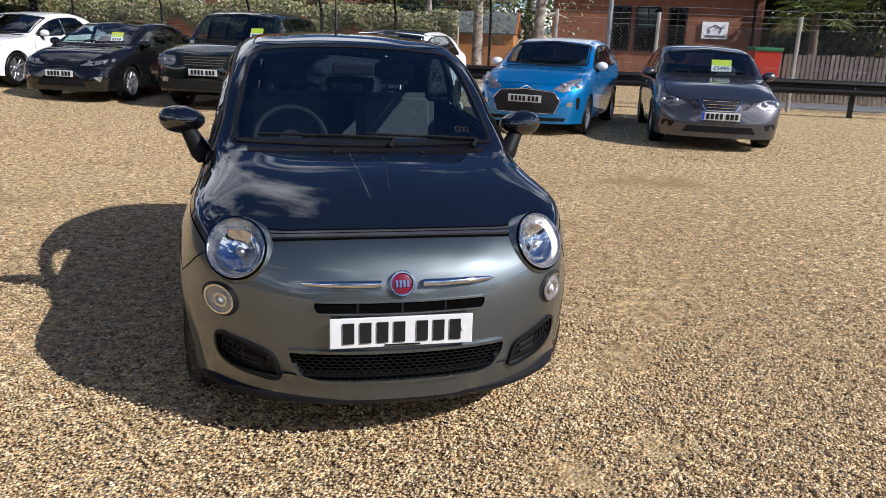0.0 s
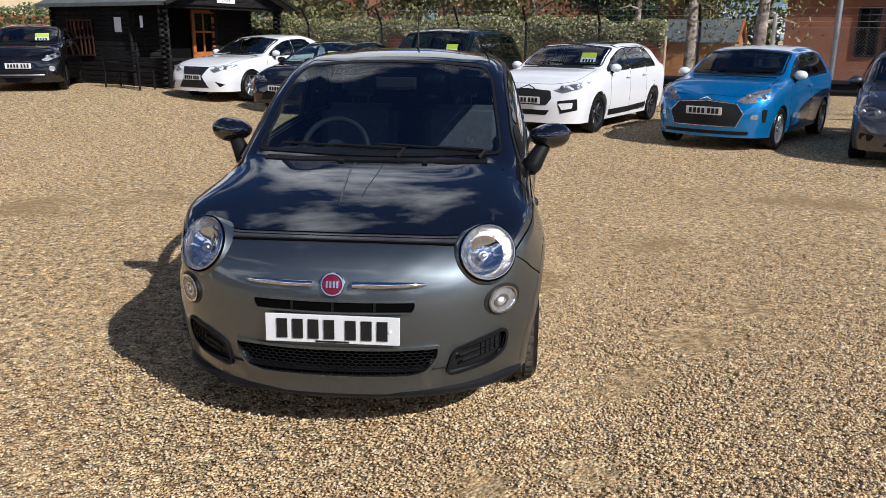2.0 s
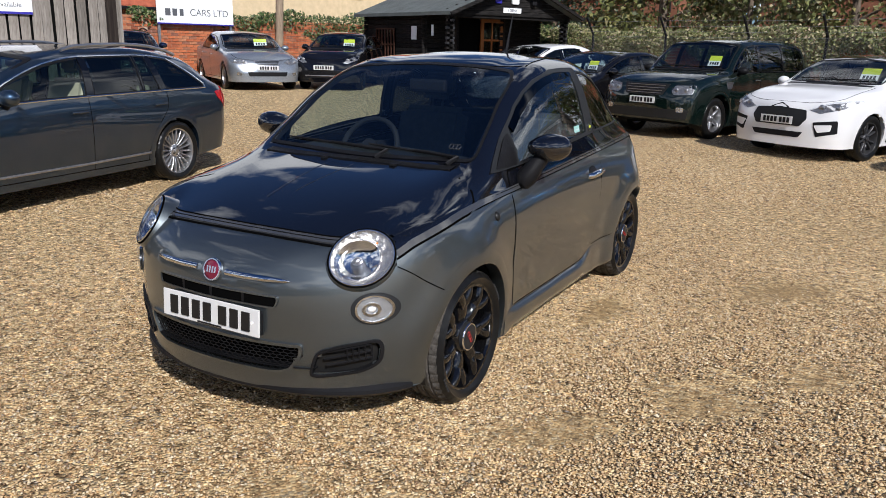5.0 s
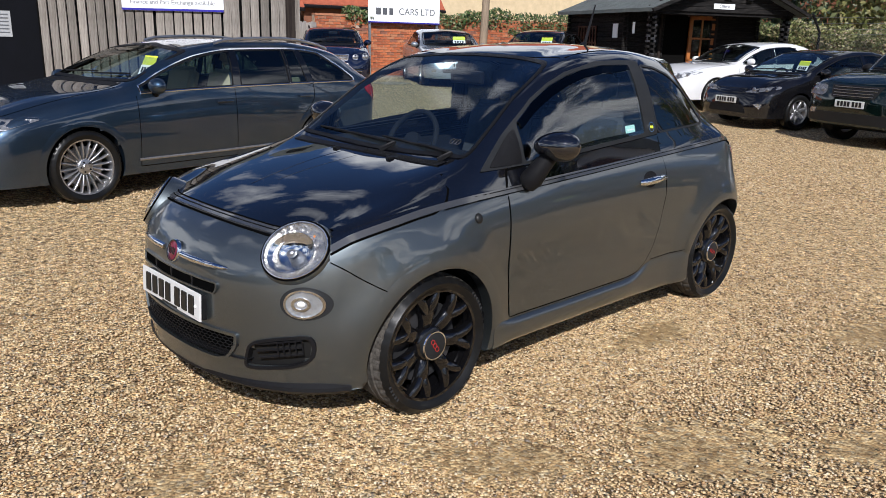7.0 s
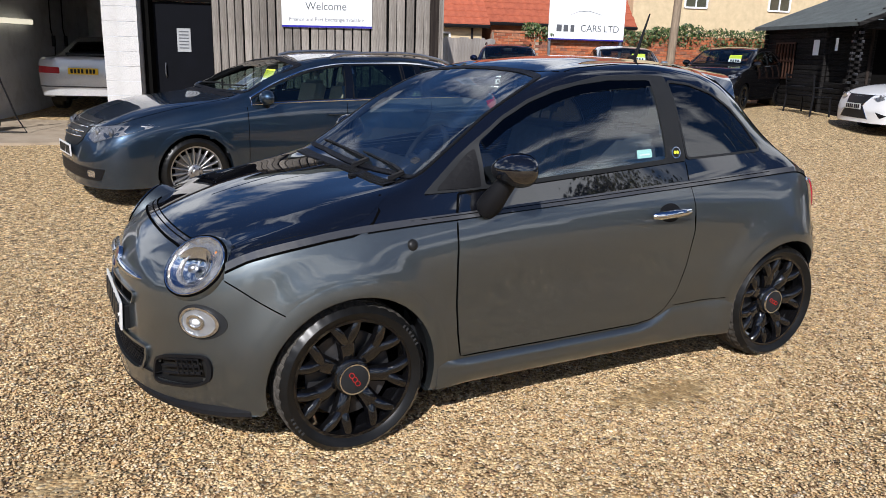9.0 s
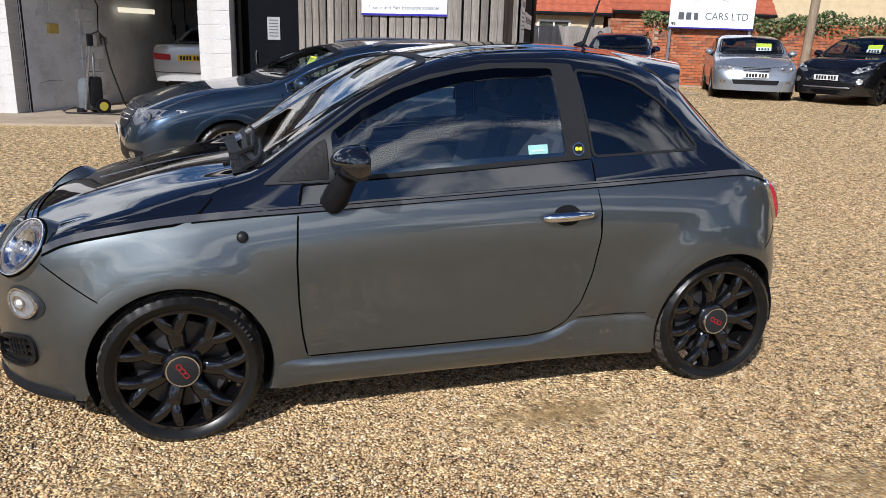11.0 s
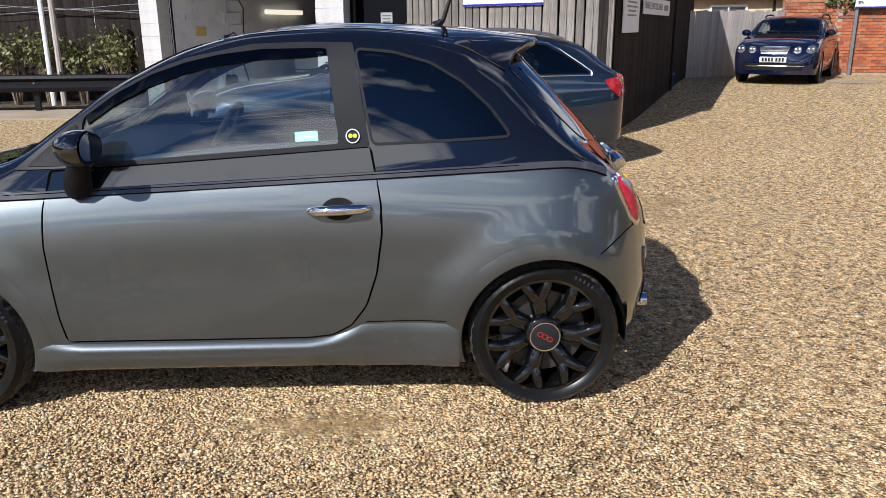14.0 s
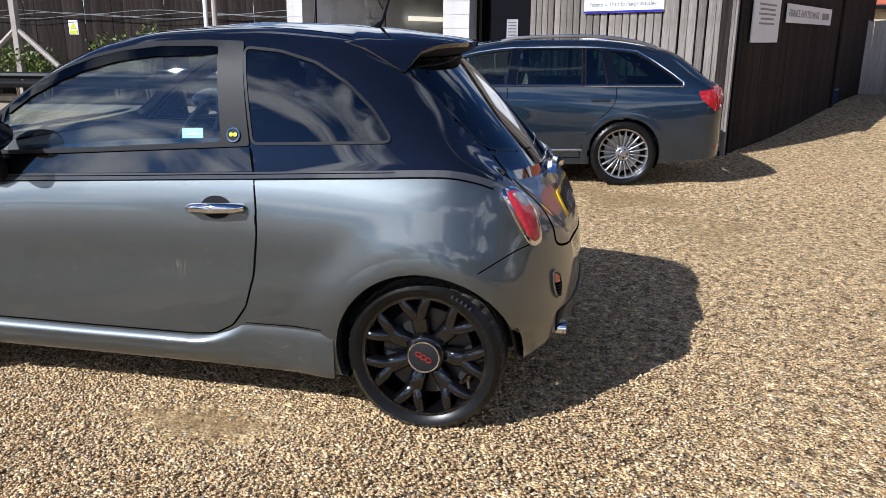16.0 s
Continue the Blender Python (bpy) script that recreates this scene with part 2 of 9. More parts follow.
BEIGE_SEAT = matte("cream_leather", (0.50, 0.44, 0.33), (0.42, 0.37, 0.28), 0.55, 9)
DASH = matte("dark_dash", (0.013, 0.014, 0.016), (0.009, 0.010, 0.012), 0.7, 20, 0.2, 300, spec=0.15)
CLEAR_GLASS = pane_glass("car_glass", (0.50, 0.60, 0.57))
TINT_GLASS = pane_glass("tinted_car_glass", (0.25, 0.31, 0.32))
SCREEN_GLASS = pane_glass("clear_car_glass", (0.68, 0.80, 0.82), ior=1.9)
PRIVACY_GLASS = pane_glass("privacy_glass", (0.035, 0.045, 0.055), ior=1.82)
DOOR_GLASS = pane_glass("clear_door_glass", (0.80, 0.89, 0.90), ior=2.0)
SMOKED = pane_glass("smoked_deflector", (0.02, 0.02, 0.03), ior=1.42)
LENS = pane_glass("clear_lens", (0.93, 0.94, 0.95), ior=1.5)
RED_LENS = matte("red_lamp_lens", (0.42, 0.008, 0.012), (0.3, 0.005, 0.01), 0.12, 30, 0.3, 90, coat=1.0)
TAIL_RED = matte("rose_red_lens", (0.46, 0.022, 0.045), (0.30, 0.010, 0.022), 0.10, 40, 0.3, 110, coat=1.0)
AMBER = matte("amber_lens", (0.62, 0.20, 0.03), (0.5, 0.14, 0.02), 0.2, 20, coat=1.0)
PLATE_WHITE = matte("white_plate", (0.62, 0.62, 0.61), (0.57, 0.57, 0.56), 0.35, 12)
PLATE_YELLOW = matte("yellow_plate", (0.80, 0.52, 0.03), (0.72, 0.45, 0.02), 0.35, 12)
PLATE_BLACK = matte("plate_black", (0.012, 0.012, 0.012), rough=0.45)
EU_BLUE = matte("blue_strip", (0.02, 0.07, 0.42), rough=0.4)
BADGE_RED = matte("red_enamel", (0.15, 0.006, 0.028), (0.11, 0.005, 0.02), 0.3, 12, coat=0.6)
RED_MARK = matte("red_mark", (0.40, 0.022, 0.02), rough=0.4)
MIRROR = matte("mirror_glass", (0.85, 0.86, 0.88), (0.84, 0.85, 0.87), 0.02, 2, metal=1.0)
SIDEWALL_GREY = matte("faded_sidewall_marks", (0.028, 0.028, 0.028), rough=0.8)
CARD_YELLOW = matte("yellow_card", (0.60, 0.66, 0.05), (0.54, 0.60, 0.04), 0.5, 8)
CARD_WHITE = matte("white_card", (0.8, 0.8, 0.78), (0.75, 0.75, 0.73), 0.5, 8)


# ---------- building helpers ----------
def part(name, data, material, parent=None, label="", smooth=False, where=None):
    """Links a bmesh, or a mesh, as one object under a thing or a part."""
    if isinstance(data, bmesh.types.BMesh):
        me = bpy.data.meshes.new(name)
        data.to_mesh(me)
        data.free()
    else:
        me = data
    if material is not None and not me.materials:
        me.materials.append(material)
    if smooth:
        me.polygons.foreach_set("use_smooth", [True] * len(me.polygons))
        me.set_sharp_from_angle(angle=radians(40))
    ob = new(name, me)
    if parent is not None:
        ob.parent = parent
    if where is not None:
        ob.matrix_basis = where
    if label:
        tagged(ob, label)
    return ob


def thing(name, m, label, category, group="", kind=""):
    ob = new(name)
    ob.empty_display_size = 0.2
    ob.matrix_basis = m
    return tagged(ob, label, category, group, kind)


def mesh_of(name, verts, faces):
    me = bpy.data.meshes.new(name)
    me.from_pydata([tuple(v) for v in verts], [], [tuple(f) for f in faces])
    me.update()
    return me


def boxes(items, bevel=0.0, bm=None):
    """One bmesh of boxes: (centre, size) or (centre, size, rotation about z in degrees)."""
    bm = bm or bmesh.new()
    for it in items:
        c, s = it[0], it[1]
        rz = it[2] if len(it) > 2 else 0
        m = pose(*c, 0, 0, rz) @ Matrix.Diagonal((*s, 1))
        made = bmesh.ops.create_cube(bm, size=1, matrix=m)
        if bevel:
            es = {e for v in made["verts"] for e in v.link_edges}
            bmesh.ops.bevel(bm, geom=list(es), offset=bevel, segments=2, affect="EDGES", profile=0.6)
    return bm


def tube(points, r, seg=8, bm=None, cap=True):
    """A round bar along points; r is a radius or one for each point."""
    bm = bm or bmesh.new()
    pts = [Vector(p) for p in points]
    rs = r if isinstance(r, (list, tuple)) else [r] * len(pts)
    rings = []
    side = None
    for i, p in enumerate(pts):
        d = (pts[min(i + 1, len(pts) - 1)] - pts[max(i - 1, 0)]).normalized()
        if side is None:
            side = d.orthogonal().normalized()
        side = (side - d * side.dot(d)).normalized()
        up = d.cross(side)
        rings.append([bm.verts.new(p + (side * math.cos(a) + up * math.sin(a)) * rs[i]) for a in [2 * math.pi * k / seg for k in range(seg)]])
    for a, b in zip(rings, rings[1:]):
        for k in range(seg):
            bm.faces.new((a[k], a[(k + 1) % seg], b[(k + 1) % seg], b[k]))
    if cap:
        bm.faces.new(rings[0][::-1])
        bm.faces.new(rings[-1])
    return bm


def lathe(profile, seg=32, bm=None, axis="x"):
    """Turns (along, radius) pairs about the x axis."""
    bm = bm or bmesh.new()
    rings = []
    for a, r in profile:
        ring = []
        for k in range(seg):
            t = 2 * math.pi * k / seg
            ring.append(bm.verts.new((a, r * math.cos(t), r * math.sin(t))))
        rings.append(ring)
    for a, b in zip(rings, rings[1:]):
        for k in range(seg):
            bm.faces.new((a[k], a[(k + 1) % seg], b[(k + 1) % seg], b[k]))
    return bm


def prism(poly, depth, axis="x", bm=None, at=0.0):
    """A flat outline (two coordinates) given thickness along an axis."""
    bm = bm or bmesh.new()
    def put(a, b, d):
        return {"x": (d, a, b), "y": (a, d, b), "z": (a, b, d)}[axis]
    lo = [bm.verts.new(put(a, b, at)) for a, b in poly]
    hi = [bm.verts.new(put(a, b, at + depth)) for a, b in poly]
    bm.faces.new(lo[::-1])
    bm.faces.new(hi)
    k = len(poly)
    for i in range(k):
        bm.faces.new((lo[i], lo[(i + 1) % k], hi[(i + 1) % k], hi[i]))
    bmesh.ops.recalc_face_normals(bm, faces=bm.faces)
    return bm


def letters(name, text, size, material, parent, m, align="CENTER", extrude=0.001):
    cu = bpy.data.curves.new(name, "FONT")
    cu.body, cu.size, cu.align_x, cu.align_y, cu.extrude = text, size, align, "CENTER", extrude
    ob = new(name, cu)
    cu.materials.append(material)
    ob.parent = parent
    ob.matrix_basis = m
    return ob


def rise(x, y):
    """The lot climbs gently towards the brick wall."""
    d = min(1.0, max(0.0, (-0.82 * x + 0.57 * y - 9) / 8))
    return 0.30 * d * d * (3 - 2 * d)


# ---------- cars ----------
from mathutils.bvhtree import BVHTree
from mathutils.geometry import delaunay_2d_cdt


def curve(knots):
    """A smooth function through knots (y, value, ...) that does not overshoot."""
    xs = np.array([k[0] for k in knots], float)
    ys = np.array([k[1:] for k in knots], float)
    h = np.diff(xs)[:, None]
    d = np.diff(ys, axis=0) / h
    m = np.zeros_like(ys)
    m[0], m[-1] = d[0], d[-1]
    for i in range(1, len(xs) - 1):
        w1, w2 = 2 * h[i] + h[i - 1], h[i] + 2 * h[i - 1]
        ok = d[i - 1] * d[i] > 0
        m[i] = np.where(ok, (w1 + w2) / np.where(ok, w1 / np.where(ok, d[i - 1], 1) + w2 / np.where(ok, d[i], 1), 1), 0)

    def f(x):
        x = np.clip(np.atleast_1d(np.asarray(x, float)), xs[0], xs[-1])
        i = np.clip(np.searchsorted(xs, x, "right") - 1, 0, len(xs) - 2)
        hh = h[i]
        t = (x - xs[i])[:, None] / hh
        return (2 * t**3 - 3 * t**2 + 1) * ys[i] + (t**3 - 2 * t**2 + t) * hh * m[i] + (3 * t**2 - 2 * t**3) * ys[i + 1] + (t**3 - t**2) * hh * m[i + 1]
    return f


def spline_rows(P, counts):
    """Catmull-Rom rows: P is (stations, controls, 2), counts samples per span; the last control lies on the middle line."""
    mirror = P[:, -2:-1].copy()
    mirror[..., 0] *= -1
    Q = np.concatenate([2 * P[:, :1] - P[:, 1:2], P, mirror], axis=1)
    out = []
    for s, cnt in enumerate(counts):
        p0, p1, p2, p3 = (Q[:, s + k] for k in range(4))
        def gap(a, b):
            return np.maximum(np.linalg.norm(b - a, axis=-1, keepdims=True), 1e-4) ** 0.5
        t0 = np.zeros_like(p0[:, :1])
        t1 = t0 + gap(p0, p1)
        t2 = t1 + gap(p1, p2)
        t3 = t2 + gap(p2, p3)
        last = s == len(counts) - 1
        for k in range(cnt + (1 if last else 0)):
            t = t1 + (t2 - t1) * k / cnt
            a1 = (t1 - t) / (t1 - t0) * p0 + (t - t0) / (t1 - t0) * p1
            a2 = (t2 - t) / (t2 - t1) * p1 + (t - t1) / (t2 - t1) * p2
            a3 = (t3 - t) / (t3 - t2) * p2 + (t - t2) / (t3 - t2) * p3
            b1 = (t2 - t) / (t2 - t0) * a1 + (t - t0) / (t2 - t0) * a2
            b2 = (t3 - t) / (t3 - t1) * a2 + (t - t1) / (t3 - t1) * a3
            out.append((t2 - t) / (t2 - t1) * b1 + (t - t1) / (t2 - t1) * b2)
    return np.stack(out, axis=1)


def inside(poly, a, b):
    hit = False
    j = len(poly) - 1
    for i in range(len(poly)):
        (x1, y1), (x2, y2) = poly[i], poly[j]
        if (y1 > b) != (y2 > b) and a < (x2 - x1) * (b - y1) / (y2 - y1) + x1:
            hit = not hit
        j = i
    return hit


def area(poly):
    return 0.5 * sum(p[0] * q[1] - q[0] * p[1] for p, q in zip(poly, poly[1:] + poly[:1]))


def inset(poly, d):
    """The outline moved inwards by d."""
    k, out, s = len(poly), [], 1 if area(poly) > 0 else -1
    for i in range(k):
        a, b, c = Vector(poly[i - 1]), Vector(poly[i]), Vector(poly[(i + 1) % k])
        e1, e2 = (b - a).normalized(), (c - b).normalized()
        n1, n2 = Vector((-e1.y, e1.x)) * s, Vector((-e2.y, e2.x)) * s
        n = n1 + n2
        n = n / max(n.dot(n1), 0.35) if n.length > 1e-6 else n1
        q = b + n * d
        out.append((q.x, q.y))
    return out


def soften(poly, r=0.03, n=4):
    """Rounds every corner of an outline."""
    out, k = [], len(poly)
    for i in range(k):
        a, b, c = Vector(poly[i - 1]), Vector(poly[i]), Vector(poly[(i + 1) % k])
        d1, d2 = min(r, (a - b).length * 0.45), min(r, (c - b).length * 0.45)
        p, q = b + (a - b).normalized() * d1, b + (c - b).normalized() * d2
        for j in range(n + 1):
            t = j / n
            w = (1 - t) ** 2 * p + 2 * t * (1 - t) * b + t * t * q
            out.append((w.x, w.y))
    return out


def dense(poly, h, closed=True):
    out, k = [], len(poly)
    for i in range(k if closed else k - 1):
        a, b = Vector(poly[i]), Vector(poly[(i + 1) % k])
        m = max(1, int((b - a).length / h))
        for j in range(m):
            w = a.lerp(b, j / m)
            out.append((w.x, w.y))
    if not closed:
        out.append(tuple(poly[-1]))
    return out


def flowing(points, n=8, closed=False):
    """A smooth line through points."""
    P = [Vector(p) for p in points]
    k, out = len(P), []
    for i in range(k if closed else k - 1):
        if closed:
            a, b, c, d = P[i - 1], P[i], P[(i + 1) % k], P[(i + 2) % k]
        else:
            a, b, c, d = P[max(i - 1, 0)], P[i], P[i + 1], P[min(i + 2, k - 1)]
        for j in range(n):
            t = j / n
            w = 0.5 * ((2 * b) + (c - a) * t + (2 * a - 5 * b + 4 * c - d) * t * t + (3 * b - a - 3 * c + d) * t**3)
            out.append((w.x, w.y))
    if not closed:
        out.append(tuple(points[-1]))
    return out


def oval(cx, cz, rx, rz, n=28, tilt=0.0):
    ct, st = math.cos(radians(tilt)), math.sin(radians(tilt))
    return [(cx + rx * math.cos(a) * ct - rz * math.sin(a) * st, cz + rx * math.cos(a) * st + rz * math.sin(a) * ct) for a in [2 * math.pi * k / n for k in range(n)]]


class Shell:
    """A car's outer skin, built from stations along its length, on which panels, panes and lamps are laid."""

    def __init__(self, spec, nu=90, counts=(6, 6, 7, 5, 4)):
        self.spec = spec
        yF, yR = spec["front"], spec["rear"]
        f = {k: curve(spec[k]) for k in ("top", "rail", "belt", "mid", "sill")}
        self.f = f
        t = np.linspace(0, 1, nu)
        lin = yF + (yR - yF) * t
        cosy = yF + (yR - yF) * (0.5 - 0.5 * np.cos(math.pi * t))
        ys = 0.35 * lin + 0.65 * cosy
        ends = np.array([0.002, 0.007, 0.015])
        ys = np.unique(np.concatenate([ys, yF + ends, yR - ends]))
        af, pf = spec.get("nose", (0.6, 2.3))
        ar, pr = spec.get("tail", (0.5, 2.6))
        sf = np.clip((ys - yF) / af, 0, 1)
        sr = np.clip((yR - ys) / ar, 0, 1)
        k = (1 - (1 - sf) ** pf) ** (1 / pf) * (1 - (1 - sr) ** pr) ** (1 / pr)
        top, rail, belt, mid, sill = (f[n](ys) for n in ("top", "rail", "belt", "mid", "sill"))
        crown = np.stack([rail[:, 0] * 0.55, rail[:, 1] + (top[:, 0] - rail[:, 1]) * spec.get("crown", 0.78)], axis=1)
        P = np.stack([sill, mid, belt, rail, crown, np.stack([0 * ys, top[:, 0]], axis=1)], axis=1)
        P[:, :, 0] *= k[:, None]
        R = spline_rows(P, counts)
        nv = R.shape[1]
        self.bm = bm = bmesh.new()
        grid = []
        seg_of = [s for s, c in enumerate(counts) for _ in range(c)]
        for i, y in enumerate(ys):
            left = [bm.verts.new((R[i, j, 0], y, R[i, j, 1])) for j in range(nv)]
            right = [bm.verts.new((-R[i, j, 0], y, R[i, j, 1])) for j in range(nv - 1)]
            grid.append((left, right))
        # flared wings: the skin swells towards the wheel openings
        for fy, fz, fr, fw, amount in spec.get("flares", ()):
            for v in bm.verts:
                if abs(v.co.x) > 0.45 and v.co.z < fz + fr + fw:
                    u = (math.hypot(v.co.y - fy, v.co.z - fz) - fr) / fw
                    if u < 1:
                        u = max(0.0, u)
                        v.co.x += math.copysign(amount * (1 - u * u * (3 - 2 * u)), v.co.x)
        # rounded shoulder under the belt line
        if spec.get("shoulder"):
            amount, depth, y0, y1 = spec["shoulder"]
            for v in bm.verts:
                zb = float(f["belt"](v.co.y)[0, 1])
                u = (zb - v.co.z) / depth
                if 0 < u < 1 and abs(v.co.x) > 0.45:
                    e = min(1.0, max(0.0, (v.co.y - y0) / 0.35)) * min(1.0, max(0.0, (y1 - v.co.y) / 0.35))
                    v.co.x += math.copysign(amount * math.sin(math.pi * u ** 0.8) * e * e * (3 - 2 * e), v.co.x)
        lay = bm.faces.layers.int.new("span")
        for (l0, r0), (l1, r1) in zip(grid, grid[1:]):
            for j in range(nv - 1):
                fc = bm.faces.new((l0[j], l0[j + 1], l1[j + 1], l1[j]))
                fc[lay] = seg_of[j]
                ra0, ra1 = (r0 + [l0[-1]]), (r1 + [l1[-1]])
                fc = bm.faces.new((ra0[j], ra1[j], ra1[j + 1], ra0[j + 1]))
                fc[lay] = seg_of[j]
        inner = Vector((0.66, 1, 1))
        self.floor = [(grid[i][0][0].co * inner, grid[i][1][0].co * inner) for i in range(0, len(ys), 4)]
        bmesh.ops.remove_doubles(bm, verts=bm.verts, dist=1e-5)
        bmesh.ops.recalc_face_normals(bm, faces=bm.faces)
        self.tree = BVHTree.FromBMesh(bm)
        self.lay = bm.faces.layers.int["span"]

    def lay_on(self, a, b, axis, off):
        """The skin's point under (a, b), seen along an axis, lifted by off."""
        far = 8.0
        if axis == "left":
            o, d = Vector((far, a, b)), Vector((-1, 0, 0))
        elif axis == "right":
            o, d = Vector((-far, a, b)), Vector((1, 0, 0))
        elif axis == "front":
            o, d = Vector((a, -far, b)), Vector((0, 1, 0))
        elif axis == "back":
            o, d = Vector((a, far, b)), Vector((0, -1, 0))
        else:
            o, d = Vector((a, b, far)), Vector((0, 0, -1))
        co, no, _, _ = self.tree.ray_cast(o, d)
        if co is None:
            mid = o + d * (far - 0.6 if axis != "top" else far - 0.8)
            co, no, _, _ = self.tree.find_nearest(mid)
        if no.dot(d) > 0:
            no = -no
        return co + (no * 0.7 - d * 0.3).normalized() * off

    def cut(self, poly, axis):
        """Opens the skin inside an outline."""
        doomed = []
        for fc in self.bm.faces:
            c, n = fc.calc_center_median(), fc.normal
            if axis in ("left", "right"):
                if (c.x > 0) != (axis == "left") or abs(c.x) < 0.25:
                    continue
                a, b = c.y, c.z
            elif axis in ("front", "back"):
                if (c.y < self.spec["split"]) != (axis == "front"):
                    continue
                a, b = c.x, c.z
            else:
                a, b = c.x, c.y
            if inside(poly, a, b):
                doomed.append(fc)
        bmesh.ops.delete(self.bm, geom=doomed, context="FACES")

    def patch(self, poly, axis, off=0.004, h=0.05, skirt=0.012):
        """A panel over the skin inside an outline, with turned-in edges."""
        edge = dense(poly, h)
        k = len(edge)
        a0, a1 = min(p[0] for p in edge), max(p[0] for p in edge)
        b0, b1 = min(p[1] for p in edge), max(p[1] for p in edge)
        inner = inset(poly, h * 0.45)
        pts = list(edge)
        na, nb = max(1, int((a1 - a0) / h)), max(1, int((b1 - b0) / h))
        for i in range(1, na):
            for j in range(1, nb):
                p = (a0 + (a1 - a0) * i / na, b0 + (b1 - b0) * j / nb)
                if inside(inner, *p):
                    pts.append(p)
        vs, _, fs, _, _, _ = delaunay_2d_cdt([Vector(p) for p in pts], [(i, (i + 1) % k) for i in range(k)], [], 1, 1e-6)
        bm = bmesh.new()
        up = [bm.verts.new(self.lay_on(v.x, v.y, axis, off)) for v in vs]
        for f in fs:
            try:
                bm.faces.new([up[i] for i in f])
            except ValueError:
                pass
        if skirt:
            rim = [e for e in bm.edges if len(e.link_faces) == 1]
            made = {}
            for e in rim:
                q = []
                for v in e.verts:
                    if v not in made:
                        co, no, _, _ = self.tree.find_nearest(v.co)
                        made[v] = bm.verts.new(v.co + (co - v.co).normalized() * (skirt + abs(off)))
                    q.append(made[v])
                bm.faces.new((e.verts[0], e.verts[1], q[1], q[0]))
        bmesh.ops.recalc_face_normals(bm, faces=bm.faces)
        return bm

    def ring(self, outer, inner, axis, off=0.006, h=0.04):
        """A frame between two outlines with the same number of corners."""
        bm = bmesh.new()
        a = [self.lay_on(*p, axis, off) for p in outer]
        b = [self.lay_on(*p, axis, off) for p in inner]
        c = [self.lay_on(*p, axis, -0.012) for p in outer]
        d = [self.lay_on(*p, axis, -0.03) for p in inner]
        rows = [[bm.verts.new(p) for p in r] for r in (c, a, b, d)]
        k = len(outer)
        for r0, r1 in zip(rows, rows[1:]):
            for i in range(k):
                bm.faces.new((r0[i], r0[(i + 1) % k], r1[(i + 1) % k], r1[i]))
        bmesh.ops.recalc_face_normals(bm, faces=bm.faces)
        return bm

    def ribbon(self, line, width, axis, off=0.003, lift=0.0, closed=False):
        """A narrow band along a line on the skin."""
        bm = bmesh.new()
        pts = [self.lay_on(*p, axis, off) for p in line]
        nor = [(self.lay_on(*p, axis, off + 0.02) - q).normalized() for p, q in zip(line, pts)]
        rows = []
        k = len(pts)
        for i, p in enumerate(pts):
            d = (pts[(i + 1) % k] - pts[i - 1]) if closed else (pts[min(i + 1, k - 1)] - pts[max(i - 1, 0)])
            s = d.normalized().cross(nor[i]).normalized() * width / 2
            lo = nor[i] * (0.006 + off)
            rows.append([bm.verts.new(q) for q in (p - s - lo, p - s, p + nor[i] * lift, p + s, p + s - lo)])
        for i in range(k if closed else k - 1):
            r0, r1 = rows[i], rows[(i + 1) % k]
            for j in range(4):
                bm.faces.new((r0[j], r0[j + 1], r1[j + 1], r1[j]))
        bmesh.ops.recalc_face_normals(bm, faces=bm.faces)
        return bm


def mirrored(poly):
    return [(-a, b) for a, b in poly][::-1]


def tyre(r, rim, w):
    hw = w / 2
    prof = [(-hw * 0.82, rim - 0.005), (-hw * 0.98, rim + 0.012), (-hw * 1.04, (r + rim) / 2), (-hw * 0.97, r - 0.022), (-hw * 0.84, r - 0.006), (-hw * 0.5, r), 
            (-hw * 0.46, r - 0.007), (-hw * 0.40, r - 0.007), (-hw * 0.36, r), (-0.008, r), (-0.006, r - 0.007), (0.006, r - 0.007), (0.008, r),
            (hw * 0.36, r), (hw * 0.40, r - 0.007), (hw * 0.46, r - 0.007), (hw * 0.5, r), (hw * 0.84, r - 0.006), (hw * 0.97, r - 0.022), (hw * 1.04, (r + rim) / 2), (hw * 0.98, rim + 0.012), (hw * 0.82, rim - 0.005)]
    bm = lathe(prof, 160)
    for v in bm.verts:
        q = math.hypot(v.co.y, v.co.z)
        k = round(math.atan2(v.co.z, v.co.y) / (2 * math.pi / 160))
        if q > r - 0.015 and abs(v.co.x) > hw * 0.42 and k % 4 == 0:
            v.co.y, v.co.z = v.co.y * (1 - 0.0045 / q), v.co.z * (1 - 0.0045 / q)
    return bm


def rim_barrel(rim, w):
    hw = w / 2
    return lathe([(hw * 0.80, rim + 0.004), (hw * 0.86, rim), (hw * 0.84, rim - 0.012), (hw * 0.5, rim - 0.022), (-hw * 0.8, rim - 0.03), (-hw * 0.82, rim + 0.002)], 48)


